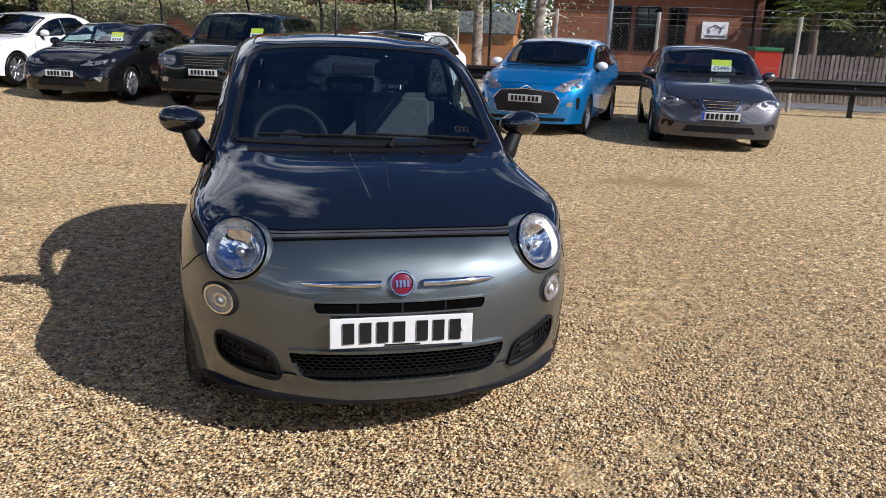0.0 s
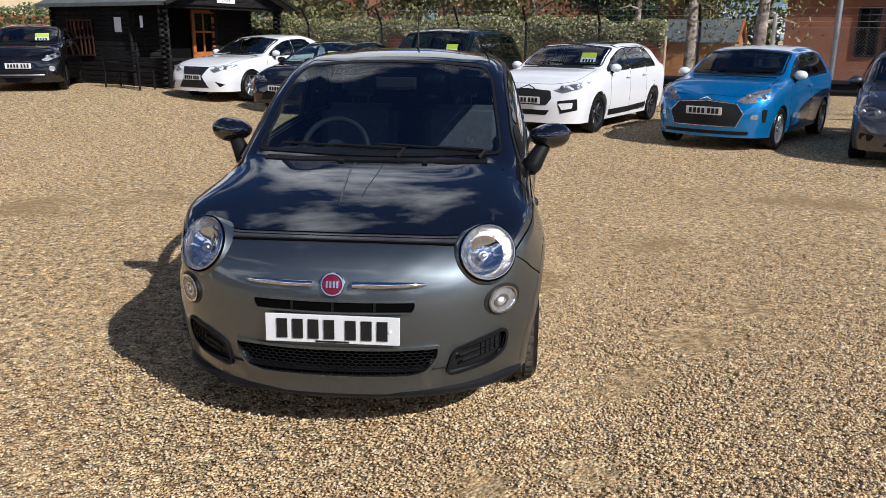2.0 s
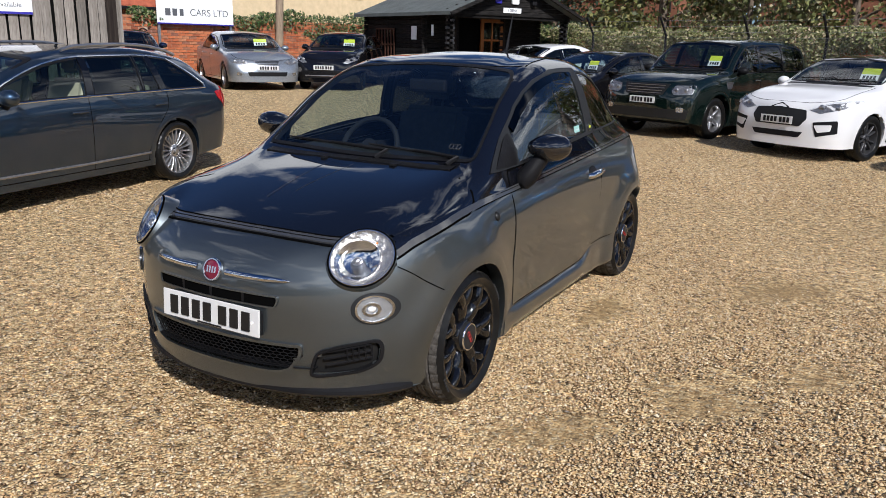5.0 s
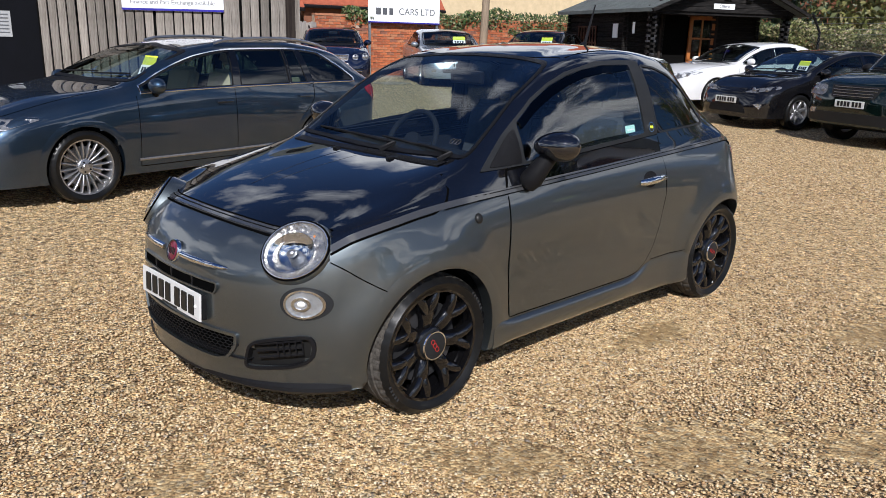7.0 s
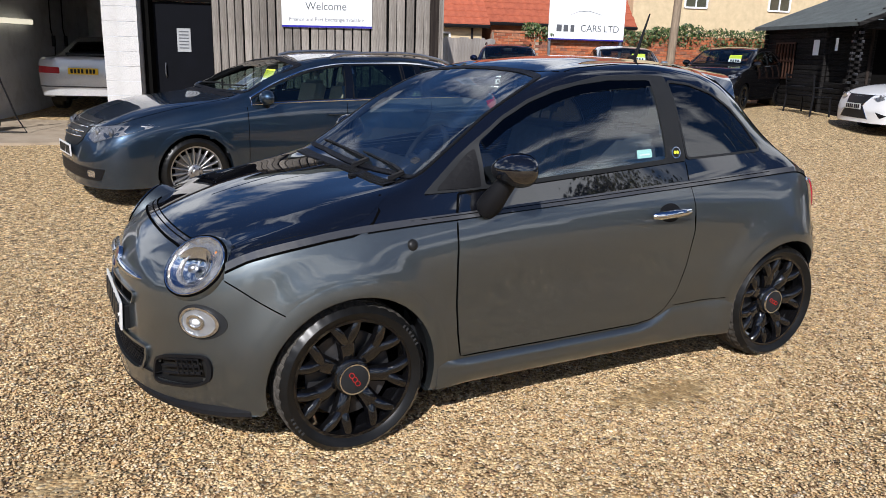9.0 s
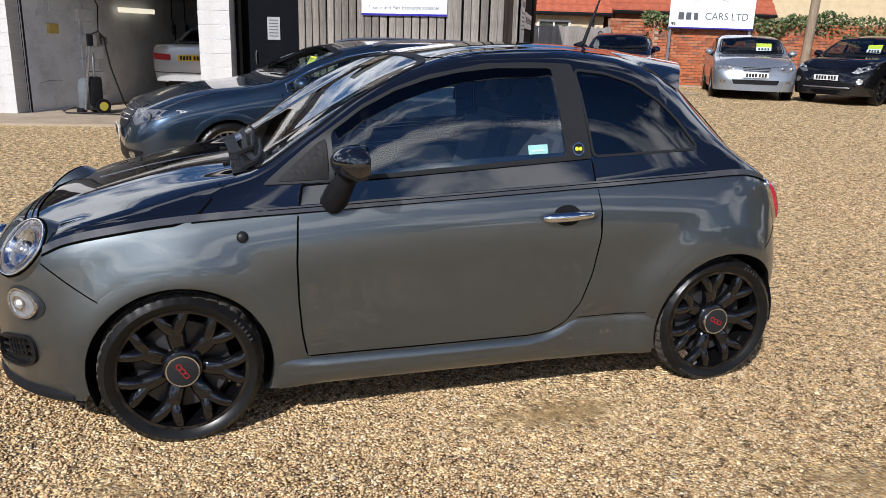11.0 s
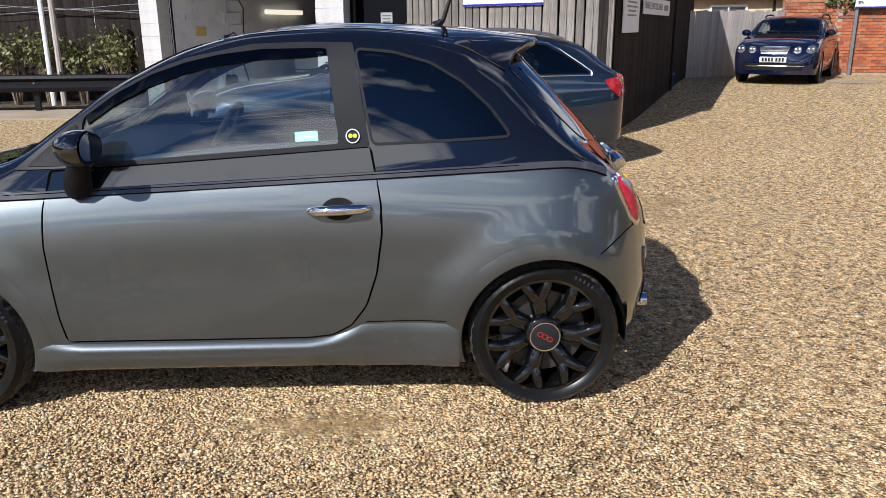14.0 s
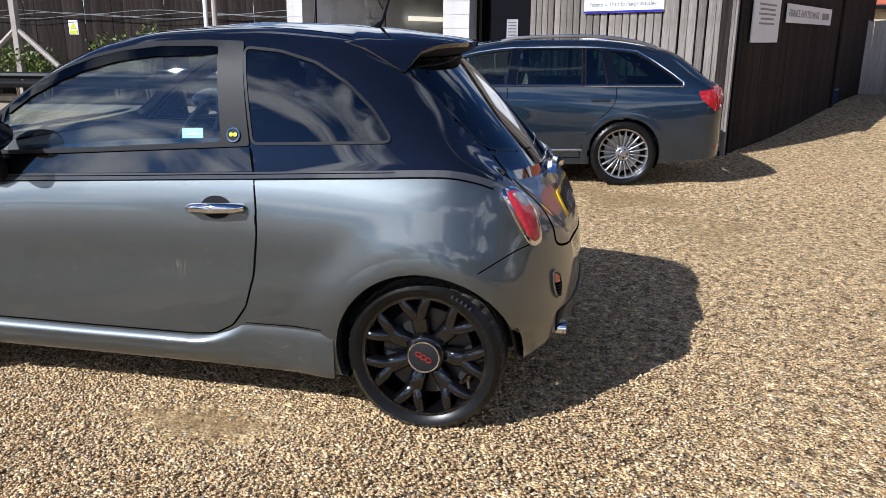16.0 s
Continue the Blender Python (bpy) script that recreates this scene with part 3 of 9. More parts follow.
def spoke_bar(bm, a0, r0, a1, r1, w0, w1, x0, x1, t=0.022):
    """One tapered bar of a wheel from polar (angle, radius) to another, dished from x0 to x1."""
    p, q = Vector((x0, r0 * math.cos(a0), r0 * math.sin(a0))), Vector((x1, r1 * math.cos(a1), r1 * math.sin(a1)))
    d = (q - p).normalized()
    out = Vector((1, 0, 0))
    s = d.cross(out).normalized()
    up = s.cross(d).normalized()
    if up.x < 0:
        up = -up
    rows = []
    for i in range(5):
        u = i / 4
        c = p.lerp(q, u) + out * 0.012 * math.sin(math.pi * u)
        w = w0 + (w1 - w0) * u
        rows.append([bm.verts.new(v) for v in (c - s * w * 0.62 - up * t * 1.5, c - s * w / 2 - up * 0.010, c - s * w * 0.36 - up * 0.003, c, c + s * w * 0.36 - up * 0.003, c + s * w / 2 - up * 0.010, c + s * w * 0.62 - up * t * 1.5)])
    for r0_, r1_ in zip(rows, rows[1:]):
        for j in range(7):
            bm.faces.new((r0_[j], r0_[(j + 1) % 7], r1_[(j + 1) % 7], r1_[j]))
    bm.faces.new(rows[0])
    bm.faces.new(rows[-1][::-1])


def wheel_parts(r, rim, w, style):
    """Meshes of one wheel whose outer face looks along +x."""
    hw = w / 2
    out = [("tyre", part_mesh(tyre(r, rim, w), "tyre"), RUBBER, "")]
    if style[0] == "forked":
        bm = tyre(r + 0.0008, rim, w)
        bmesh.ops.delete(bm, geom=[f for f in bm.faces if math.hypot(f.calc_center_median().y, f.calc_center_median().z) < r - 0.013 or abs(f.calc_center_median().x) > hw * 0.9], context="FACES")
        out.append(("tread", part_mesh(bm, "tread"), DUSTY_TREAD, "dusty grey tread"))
    bm = rim_barrel(rim, w)
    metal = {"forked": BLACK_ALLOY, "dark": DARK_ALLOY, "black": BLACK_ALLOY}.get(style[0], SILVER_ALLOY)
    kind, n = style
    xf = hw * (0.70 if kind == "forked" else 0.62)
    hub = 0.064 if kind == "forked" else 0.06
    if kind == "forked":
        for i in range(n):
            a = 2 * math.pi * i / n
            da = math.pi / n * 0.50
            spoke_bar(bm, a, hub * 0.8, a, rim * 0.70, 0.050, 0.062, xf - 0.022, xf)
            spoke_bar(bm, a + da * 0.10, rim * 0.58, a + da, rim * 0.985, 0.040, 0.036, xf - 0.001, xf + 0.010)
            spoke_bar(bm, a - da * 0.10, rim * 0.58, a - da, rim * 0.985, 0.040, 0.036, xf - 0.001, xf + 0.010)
    elif kind in ("twin", "dark"):
        for i in range(n):
            a = 2 * math.pi * i / n
            da = math.pi / n * 0.40
            spoke_bar(bm, a + da * 0.6, hub * 0.8, a + da, rim * 0.99, 0.022, 0.026, xf - 0.015, xf + 0.004)
            spoke_bar(bm, a - da * 0.6, hub * 0.8, a - da, rim * 0.99, 0.022, 0.026, xf - 0.015, xf + 0.004)
    elif kind == "fine":
        for i in range(n):
            a = 2 * math.pi * i / n
            spoke_bar(bm, a, hub * 0.9, a, rim * 0.985, 0.013, 0.020, xf - 0.02, xf + 0.004)
    else:
        for i in range(n):
            a = 2 * math.pi * i / n
            spoke_bar(bm, a, hub * 0.7, a, rim * 0.99, 0.075, 0.05, xf - 0.015, xf + 0.002)
    lathe([(xf - 0.05, hub * 1.3), (xf - 0.012, hub * 1.15), (xf - 0.004, hub), (xf - 0.004, 0.001)], 28, bm)
    bmesh.ops.recalc_face_normals(bm, faces=bm.faces)
    out.append(("rim", part_mesh(bm, "rim", True, 62), metal, ""))
    bm = lathe([(0.0, rim * 0.72), (0.012, rim * 0.72), (0.012, 0.06), (0.02, 0.06), (0.02, 0.001)], 36)
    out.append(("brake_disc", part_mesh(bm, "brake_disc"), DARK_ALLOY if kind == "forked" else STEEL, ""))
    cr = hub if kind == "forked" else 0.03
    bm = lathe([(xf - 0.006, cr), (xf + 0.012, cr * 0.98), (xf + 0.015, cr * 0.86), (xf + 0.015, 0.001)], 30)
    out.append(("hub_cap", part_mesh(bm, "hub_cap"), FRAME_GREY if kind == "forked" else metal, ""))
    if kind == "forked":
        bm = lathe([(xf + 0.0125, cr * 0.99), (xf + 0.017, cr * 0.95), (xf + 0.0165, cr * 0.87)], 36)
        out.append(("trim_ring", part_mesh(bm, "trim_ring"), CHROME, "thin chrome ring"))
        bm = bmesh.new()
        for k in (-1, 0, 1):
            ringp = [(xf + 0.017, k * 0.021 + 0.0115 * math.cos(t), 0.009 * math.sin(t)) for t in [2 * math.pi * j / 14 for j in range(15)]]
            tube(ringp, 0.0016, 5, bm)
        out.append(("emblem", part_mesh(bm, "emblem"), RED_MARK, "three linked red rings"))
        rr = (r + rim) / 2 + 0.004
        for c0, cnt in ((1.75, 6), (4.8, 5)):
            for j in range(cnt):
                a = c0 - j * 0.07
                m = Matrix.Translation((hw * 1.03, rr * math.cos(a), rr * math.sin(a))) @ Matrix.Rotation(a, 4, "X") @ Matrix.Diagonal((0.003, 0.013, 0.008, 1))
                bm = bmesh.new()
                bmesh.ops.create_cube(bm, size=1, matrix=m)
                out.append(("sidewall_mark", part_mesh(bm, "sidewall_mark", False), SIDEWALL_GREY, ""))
    else:
        for j in range(5):
            a = 2 * math.pi * j / 5
            bm = tube([(xf - 0.01, 0.045 * math.cos(a), 0.045 * math.sin(a)), (xf + 0.004, 0.045 * math.cos(a), 0.045 * math.sin(a))], 0.008, 6)
            out.append(("wheel_bolt", part_mesh(bm, "wheel_bolt"), TRIM, ""))
    return out


def part_mesh(bm, name, smooth=True, sharp=38):
    me = bpy.data.meshes.new(name)
    bm.to_mesh(me)
    bm.free()
    if smooth:
        me.polygons.foreach_set("use_smooth", [True] * len(me.polygons))
        me.set_sharp_from_angle(angle=radians(sharp))
    return me


def plate_bars(parent, m, colour, groups=(4, 3), blue=False, size=(0.52, 0.111)):
    """A number plate whose characters are plain bars."""
    W, H = size
    pl = part("number_plate", boxes([((0, 0, 0), (W, 0.008, H))], 0.003), colour, parent, where=m)
    cw, gap, wide = 0.05 * W / 0.52, 0.011 * W / 0.52, 0.033 * W / 0.52
    n = sum(groups)
    total = n * cw + (n - len(groups)) * gap + wide * (len(groups) - 1)
    x = -total / 2 + (0.02 if blue else 0)
    bar = boxes([((0, 0, 0), (cw * 0.80, 0.006, H * 0.68))])
    bar_me = bpy.data.meshes.new("plate_mark")
    bar.to_mesh(bar_me)
    bar.free()
    for g in groups:
        for k in range(g):
            part("plate_mark", bar_me, PLATE_BLACK, pl, where=pose(x + cw / 2, -0.0065, 0))
            x += cw + (gap if k < g - 1 else wide)
    if blue:
        part("plate_strip", boxes([((-W / 2 + 0.022, -0.0062, 0), (0.038, 0.006, H * 0.94))]), EU_BLUE, pl, "blue strip")
    return pl


def seat_mesh(w=0.5, high=0.62, rest=True):
    bm = boxes([((0, 0, 0.10), (w, 0.50, 0.17))], 0.055)
    m = pose(0, 0.30, 0.10 + high / 2, -16) @ Matrix.Diagonal((w, 0.13, high, 1))
    made = bmesh.ops.create_cube(bm, size=1, matrix=m)
    bmesh.ops.bevel(bm, geom=list({e for v in made["verts"] for e in v.link_edges}), offset=0.055, segments=3, affect="EDGES")
    if rest:
        m = pose(0, 0.41, 0.10 + high + 0.12, -10) @ Matrix.Diagonal((w * 0.5, 0.09, 0.17, 1))
        made = bmesh.ops.create_cube(bm, size=1, matrix=m)
        bmesh.ops.bevel(bm, geom=list({e for v in made["verts"] for e in v.link_edges}), offset=0.04, segments=3, affect="EDGES")
        for sx in (-0.05, 0.05):
            tube([(sx, 0.37, 0.10 + high - 0.05), (sx, 0.40, 0.10 + high + 0.06)], 0.007, 6, bm)
    return bm


def cabin(car, s, seat_material):
    """Floor, dashboard, steering wheel, mirror and seats, seen through the panes."""
    W, z0, yc, yb, top = s["W"], s["floor_z"], s["cowl"], s["seat"], s["belt_z"]
    part("cabin_floor", boxes([((0, (yc + s["cabin_end"]) / 2, z0), (2 * W * 0.80, s["cabin_end"] - yc, 0.06))]), DASH, car)
    for sx in (-1, 1):
        part("cabin_lining", boxes([((sx * W * 0.80, (yc + s["cabin_end"]) / 2, (z0 + top) / 2 - 0.04), (0.04, s["cabin_end"] - yc, top - z0 - 0.08))]), DASH, car)
    part("dashboard", boxes([((0, yc + 0.24, top - 0.11), (2 * W * 0.80, 0.42, 0.20))], 0.06), DASH, car, smooth=True)
    wheel = bmesh.new()
    rr = 0.185
    cx = -W * 0.42
    m = pose(cx, yc + 0.58, top - 0.05, 62, 0, 0)
    ringp = [m @ Vector((rr * math.cos(t), rr * math.sin(t), 0)) for t in [2 * math.pi * j / 28 for j in range(29)]]
    tube(ringp, 0.016, 8, wheel)
    for a in (0, math.pi, -math.pi / 2):
        tube([m @ Vector((0, 0, -0.02)), m @ Vector((rr * math.cos(a), rr * math.sin(a), 0))], 0.016, 6, wheel)
    tube([m @ Vector((0, 0, -0.03)), m @ Vector((0, 0, 0.01))], 0.06, 12, wheel)
    tube([m @ Vector((0, 0, -0.03)), m @ Vector((0, 0, -0.3))], 0.03, 8, wheel)
    part("steering_wheel", wheel, DASH, car, smooth=True)
    for sx in (-1, 1):
        part("front_seat", seat_mesh(0.50, 0.60), seat_material, car, smooth=True, where=pose(sx * W * 0.42, yb, z0 + 0.10))
    if s.get("rear_seat"):
        part("rear_seat", seat_mesh(W * 1.45, 0.52, False), seat_material, car, smooth=True, where=pose(0, s["rear_seat"], z0 + 0.12))
    if s.get("mirror"):
        bm = boxes([(s["mirror"], (0.23, 0.03, 0.065))], 0.012)
        part("rear_view_mirror", bm, TRIM, car)


def make_wheels(car, s):
    r, rim, w = s["tyre"]
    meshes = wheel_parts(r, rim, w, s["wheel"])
    xw = s["track"]
    for y in (0, s["wheelbase"]):
        for sx in (1, -1):
            wh = new("wheel")
            wh.parent = car
            wh.matrix_basis = pose(sx * xw, y, r - 0.008, 0, 0, 0 if sx > 0 else 180) @ Matrix.Rotation(random.uniform(0, 6.28), 4, "X")
            for name, me, mt, lab in meshes:
                part(name, me, mt, wh, lab)


def arches(sh, car, s, material):
    r = s["arch"]
    for y in (0, s["wheelbase"]):
        cz = s["tyre"][0] - 0.005
        for side in ("left", "right"):
            sh.cut([(y + (r + 0.020) * math.cos(t), cz + (r + 0.020) * math.sin(t)) for t in [2 * math.pi * k / 60 for k in range(60)]], side)
            sgn = 1 if side == "left" else -1
            ang = [radians(a) for a in range(*s.get("arch_sweep", {}).get(y, (-26, 207)), 3)]
            bm = bmesh.new()
            rows = []
            flange = s["W"] - 0.30
            for t in ang:
                o = sh.lay_on(y + (r + 0.058) * math.cos(t), max(0.16, cz + (r + 0.058) * math.sin(t)), side, 0.0012)
                o2 = sh.lay_on(y + (r + 0.016) * math.cos(t), max(0.16, cz + (r + 0.016) * math.sin(t)), side, 0.007)
                i = sh.lay_on(y + r * 0.985 * math.cos(t), max(0.16, cz + r * 0.985 * math.sin(t)), side, 0.004)
                if abs(i.x - o.x) > 0.06:
                    i.x = o.x
                b = Vector((i.x - sgn * 0.06, i.y, i.z))
                rows.append([bm.verts.new(q) for q in (o, o2, i, b)])
            for r0, r1 in zip(rows, rows[1:]):
                for j in range(3):
                    bm.faces.new((r0[j], r0[j + 1], r1[j + 1], r1[j]))
            bmesh.ops.recalc_face_normals(bm, faces=bm.faces)
            part("arch_lip", bm, material, car, smooth=True)
            bm = bmesh.new()
            rows = []
            for t in ang:
                yy, zz = y + r * 0.985 * math.cos(t), max(0.16, cz + r * 0.985 * math.sin(t))
                rows.append([bm.verts.new((sgn * x, yy, zz)) for x in (s["W"] - 0.055, flange)])
            for r0, r1 in zip(rows, rows[1:]):
                bm.faces.new((r0[0], r0[1], r1[1], r1[0]))
            bm.faces.new([q[1] for q in rows])
            part("wheel_well", bm, TRIM, car)


def glaze(sh, car, name, poly, axis, frame=0.03, frame_material=None, glass=None, h=0.06, r=0.03, off=0.005):
    """An opening in the skin with its frame and pane."""
    outer = dense(soften(poly, r), h)
    inner = inset(outer, frame)
    sh.cut(inset(outer, frame * 0.55), axis)
    pane = part(name, sh.patch(inset(outer, frame * 0.9), axis, off - 0.003, h * 1.2, 0), glass or CLEAR_GLASS, car, smooth=True)
    pane.visible_shadow = False
    part(name + "_frame", sh.ring(outer, inner, axis, off), frame_material or TRIM, car)
    return pane


def door_mirror(car, s, cap, y, z, x):
    for sx in (1, -1):
        bm = bmesh.new()
        bmesh.ops.create_uvsphere(bm, u_segments=20, v_segments=12, radius=1.0, matrix=Matrix.Translation((sx * (x + 0.085), y, z)) @ Matrix.Diagonal((0.10, 0.085, 0.072, 1)))
        for v in bm.verts:
            if v.co.y > y + 0.03:
                v.co.y = y + 0.03
        body = part("door_mirror", bm, cap, car, smooth=True)
        part("mirror_glass", lathe_disc((sx * (x + 0.085), y + 0.032, z), 0.085, 0.06), MIRROR, body)
        part("mirror_stalk", tube([(sx * (x - 0.03), y + 0.03, z - 0.10), (sx * (x + 0.05), y + 0.01, z - 0.05)], [0.035, 0.028], 8), TRIM, body, smooth=True)


def lathe_disc(c, rx, rz, n=20):
    bm = bmesh.new()
    bm.faces.new([bm.verts.new((c[0] + rx * math.cos(t), c[1], c[2] + rz * math.sin(t))) for t in [2 * math.pi * k / n for k in range(n)]])
    return bm


def blend_lines(p):
    """Section lines of an ordinary car from its main measures."""
    W, H, WB, yF, yR = p["W"], p["H"], p["WB"], p["front"], p["rear"]
    zn, (cy, cz), wy, ry, (by, bz), dz, bl = p["nose_z"], p["cowl"], p["ws"], p["roof_end"], p["back"], p["deck"], p["belt"]
    hy = (yF + cy) / 2
    my = (wy + ry) / 2 + 0.15
    rw = p.get("roof_w", 0.74)
    top = [(yF, zn - 0.24), (yF + 0.02, zn - 0.13), (yF + 0.07, zn - 0.05), (yF + 0.2, zn + 0.02), (hy, (zn + cz) / 2 + 0.055), (cy, cz),
           ((cy + wy) / 2, (cz + H) / 2 + 0.0), (wy, H - 0.06), (wy + 0.4, H - 0.012), (my, H), (ry, H - p.get("drop", 0.06)), (by, bz), (yR - 0.035, dz), (yR - 0.01, dz - 0.12), (yR, dz - 0.3)]
    rail = [(yF, 0.66 * W, zn - 0.27), (yF + 0.2, 0.72 * W, zn - 0.01), (hy, 0.78 * W, (zn + cz) / 2 + 0.02), (cy, 0.85 * W, cz - 0.02),
            ((cy + wy) / 2, 0.815 * W, (cz + H) / 2 - 0.045), (wy, (rw + 0.03) * W, H - 0.125), (wy + 0.4, rw * W, H - 0.075), (my, rw * W, H - 0.065),
            (ry, (rw - 0.02) * W, H - p.get("drop", 0.06) - 0.07), (by, 0.74 * W, bz - 0.03), (yR - 0.035, 0.74 * W, dz - 0.03), (yR, 0.72 * W, dz - 0.33)]
    belt = [(yF, 0.92 * W, zn - 0.33), (yF + 0.25, 0.95 * W, zn - 0.08), (0.0, 0.955 * W, (zn + bl) / 2 + 0.02), (cy + 0.15, 0.955 * W, bl), (WB * 0.62, 0.955 * W, bl + 0.03),
            (min(by, yR - 0.3), 0.945 * W, bl + p.get("kick", 0.06)), (yR - 0.04, 0.93 * W, min(dz, bl + 0.06) - 0.08), (yR, 0.92 * W, dz - 0.38)]
    mid = [(yF, W, 0.40), (yF + 0.3, 0.985 * W, 0.48), (0, W, 0.56), (WB / 2, 0.985 * W, 0.54), (WB, W, 0.58), (yR - 0.3, 0.985 * W, 0.55), (yR, 0.96 * W, 0.48)]
    sill = [(yF, 0.95 * W, p.get("lip", 0.2)), (0, 0.95 * W, 0.2), (WB, 0.95 * W, 0.21), (yR, 0.92 * W, 0.3)]
    return dict(front=yF, rear=yR, top=top, rail=rail, belt=belt, mid=mid, sill=sill, split=my, nose=p.get("nose", (0.48, 2.9)), tail=p.get("tail", (0.4, 3.0)), crown=0.80)


def plain_car(name, m, label, p):
    car = thing(name, m, label, "car", "cars parked in the lot")
    s = blend_lines(p)
    W, H, WB, yF, yR = p["W"], p["H"], p["WB"], p["front"], p["rear"]
    sh = Shell(s, 74, (5, 5, 6, 4, 4))
    p.update(wheelbase=WB, floor_z=0.32, cabin_end=p["back"][0] - 0.12, belt_z=p["belt"], seat=p["cowl"][0] + 1.02, rear_seat=p["cowl"][0] + 1.95)
    full = dict(p, cowl=p["cowl"][0])
    pt = p["paint"]
    # side panes
    rail, belt = sh.f["rail"], sh.f["belt"]
    def up(y):
        return float(rail(y)[0, 1]) - 0.035
    def low(y):
        return float(belt(y)[0, 1]) + 0.012
    y0 = p["cowl"][0] + 0.1
    while up(y0) < low(y0) + 0.03:
        y0 += 0.02
    cuts = [y0] + list(p["pillars"])
    for i, (a, b) in enumerate(zip(cuts, cuts[1:])):
        thin, rk = p.get("thin", ()), p.get("raked", 0.0)
        a2, b2 = a + (0.0 if not i else 0.008 if a in thin else 0.035 if rk else 0.025), b - (0.008 if b in thin else 0.035 if rk else 0.025)
        ys = np.linspace(a2, b2, 9)
        poly = [(y, low(y)) for y in ys] + [(y, max(up(y), low(y) + 0.02)) for y in ys[::-1]]
        if p.get("taper") and i == len(cuts) - 2:
            t0 = p["taper"]
            poly = [(y, low(y)) for y in ys] + [(y, low(y) + max(0.03, (up(y) - low(y)) * min(1, max(0.0, (b2 - y)) / t0) ** 0.6)) for y in ys[::-1]]
        if rk:
            q = []
            for y, z in poly:
                u = (y - a2) / (b2 - a2)
                end = 0.0 if i == len(cuts) - 2 else (rk if b == p["pillars"][0] else -rk if b not in thin else 0.0)
                start = 0.0 if not i else (rk * 0.4 if a == p["pillars"][0] else -rk * 1.3 if a not in thin else 0.0)
                v = (z - low(y)) / max(0.05, up(y) - low(y)) - 0.5
                q.append((y + v * (start * (1 - u) + end * u), z))
            poly = q
        g = p.get("rear_glass", TINT_GLASS) if i else CLEAR_GLASS
        for side in ("left", "right"):
            glaze(sh, car, "side_window", poly, side, 0.014, TRIM, g, 0.09, 0.02)
    if p.get("window_trim"):
        ys = np.linspace(cuts[0] + 0.01, cuts[-1] - 0.02, 26)
        t0 = p.get("taper", 0.3)
        hi = [(y, low(y) + max(0.03, (up(y) - low(y)) * min(1, max(0.0, (cuts[-1] - 0.02 - y)) / t0) ** 0.6) + 0.006) for y in ys[::-1]]
        for side in ("left", "right"):
            part("window_trim", sh.ribbon([(y, low(y) - 0.004) for y in ys] + hi, 0.017, side, 0.007, 0.003, closed=True), p["window_trim"], car, "chrome window trim")
    # B pillars in black between the panes
    for k, y in enumerate(p["pillars"][:-1]):
        rk = 0.0 if y in p.get("thin", ()) else p.get("raked", 0.0) * (0.7 if k == 0 else -1.2)
        wide = 0.020 if y in p.get("thin", ()) else 0.085 if rk else 0.068
        for side in ("left", "right"):
            part("pillar_trim", sh.ribbon([(y + rk * (v - 0.5), low(y) + 0.01 + v * (up(y) - low(y) - 0.015)) for v in np.linspace(0, 1, 6)], wide, side, 0.006), BLACK_ALLOY, car, smooth=True)
    # windscreen and rear window
    cy, cz = p["cowl"]
    wpoly = [(-0.82 * W, cz + 0.02), (0, cz + 0.005), (0.82 * W, cz + 0.02), (p.get("roof_w", 0.74) * W + 0.01, H - 0.115), (0, H - 0.058), (-p.get("roof_w", 0.74) * W - 0.01, H - 0.115)]
    glaze(sh, car, "windscreen", wpoly, "front", 0.02, TRIM, SCREEN_GLASS, 0.09, 0.06)
    by, bz = p["back"]
    rz = H - p.get("drop", 0.06) - 0.06
    rpoly = [(0.66 * W, bz + 0.03), (0, bz + 0.03), (-0.66 * W, bz + 0.03), (-0.58 * W, rz), (0, rz + 0.02), (0.58 * W, rz)]
    glaze(sh, car, "rear_window", rpoly, "back", 0.03, TRIM, p.get("rear_glass", TINT_GLASS), 0.09, 0.05)
    # shut lines
    sillz = 0.27
    for y in [p["door"]] + list(p.get("door_ends", p["pillars"][:p.get("doors", 2)])):
        bot = sillz if abs(y - WB) > p["arch"] + 0.05 else p["tyre"][0] + math.sqrt(max(0.01, (p["arch"] + 0.04) ** 2 - (y - WB) ** 2))
        for side in ("left", "right"):
            cut = [(y, z) for z in np.linspace(bot, low(y) - 0.02, 12)]
            if p.get("door_ends") and y == p["door_ends"][-1]:
                cut = flowing([(WB - p["arch"] - 0.07, sillz), (WB - p["arch"] - 0.05, 0.40), (WB - 0.28, 0.62), (y - 0.02, 0.80), (y, low(y) - 0.02)], 4)
            part("door_gap", sh.ribbon(cut, 0.007, side, 0.0012), GAP, car)
    y_end = p.get("door_ends", p["pillars"])[p.get("doors", 2) - 1]
    for side in ("left", "right"):
        part("sill_gap", sh.ribbon([(y, sillz) for y in np.linspace(p["door"], min(y_end, WB - p["arch"] - 0.05), 14)], 0.008, side, 0.0012), GAP, car)
        for y in p.get("door_ends", p["pillars"][:p.get("doors", 2)]):
            zz = low(y) - 0.14
            pts = [sh.lay_on(yy, zz, side, 0.022) for yy in np.linspace(y - 0.24, y - 0.06, 5)]
            part("door_handle", tube(pts, 0.013, 8), p.get("handle", pt), car, smooth=True)
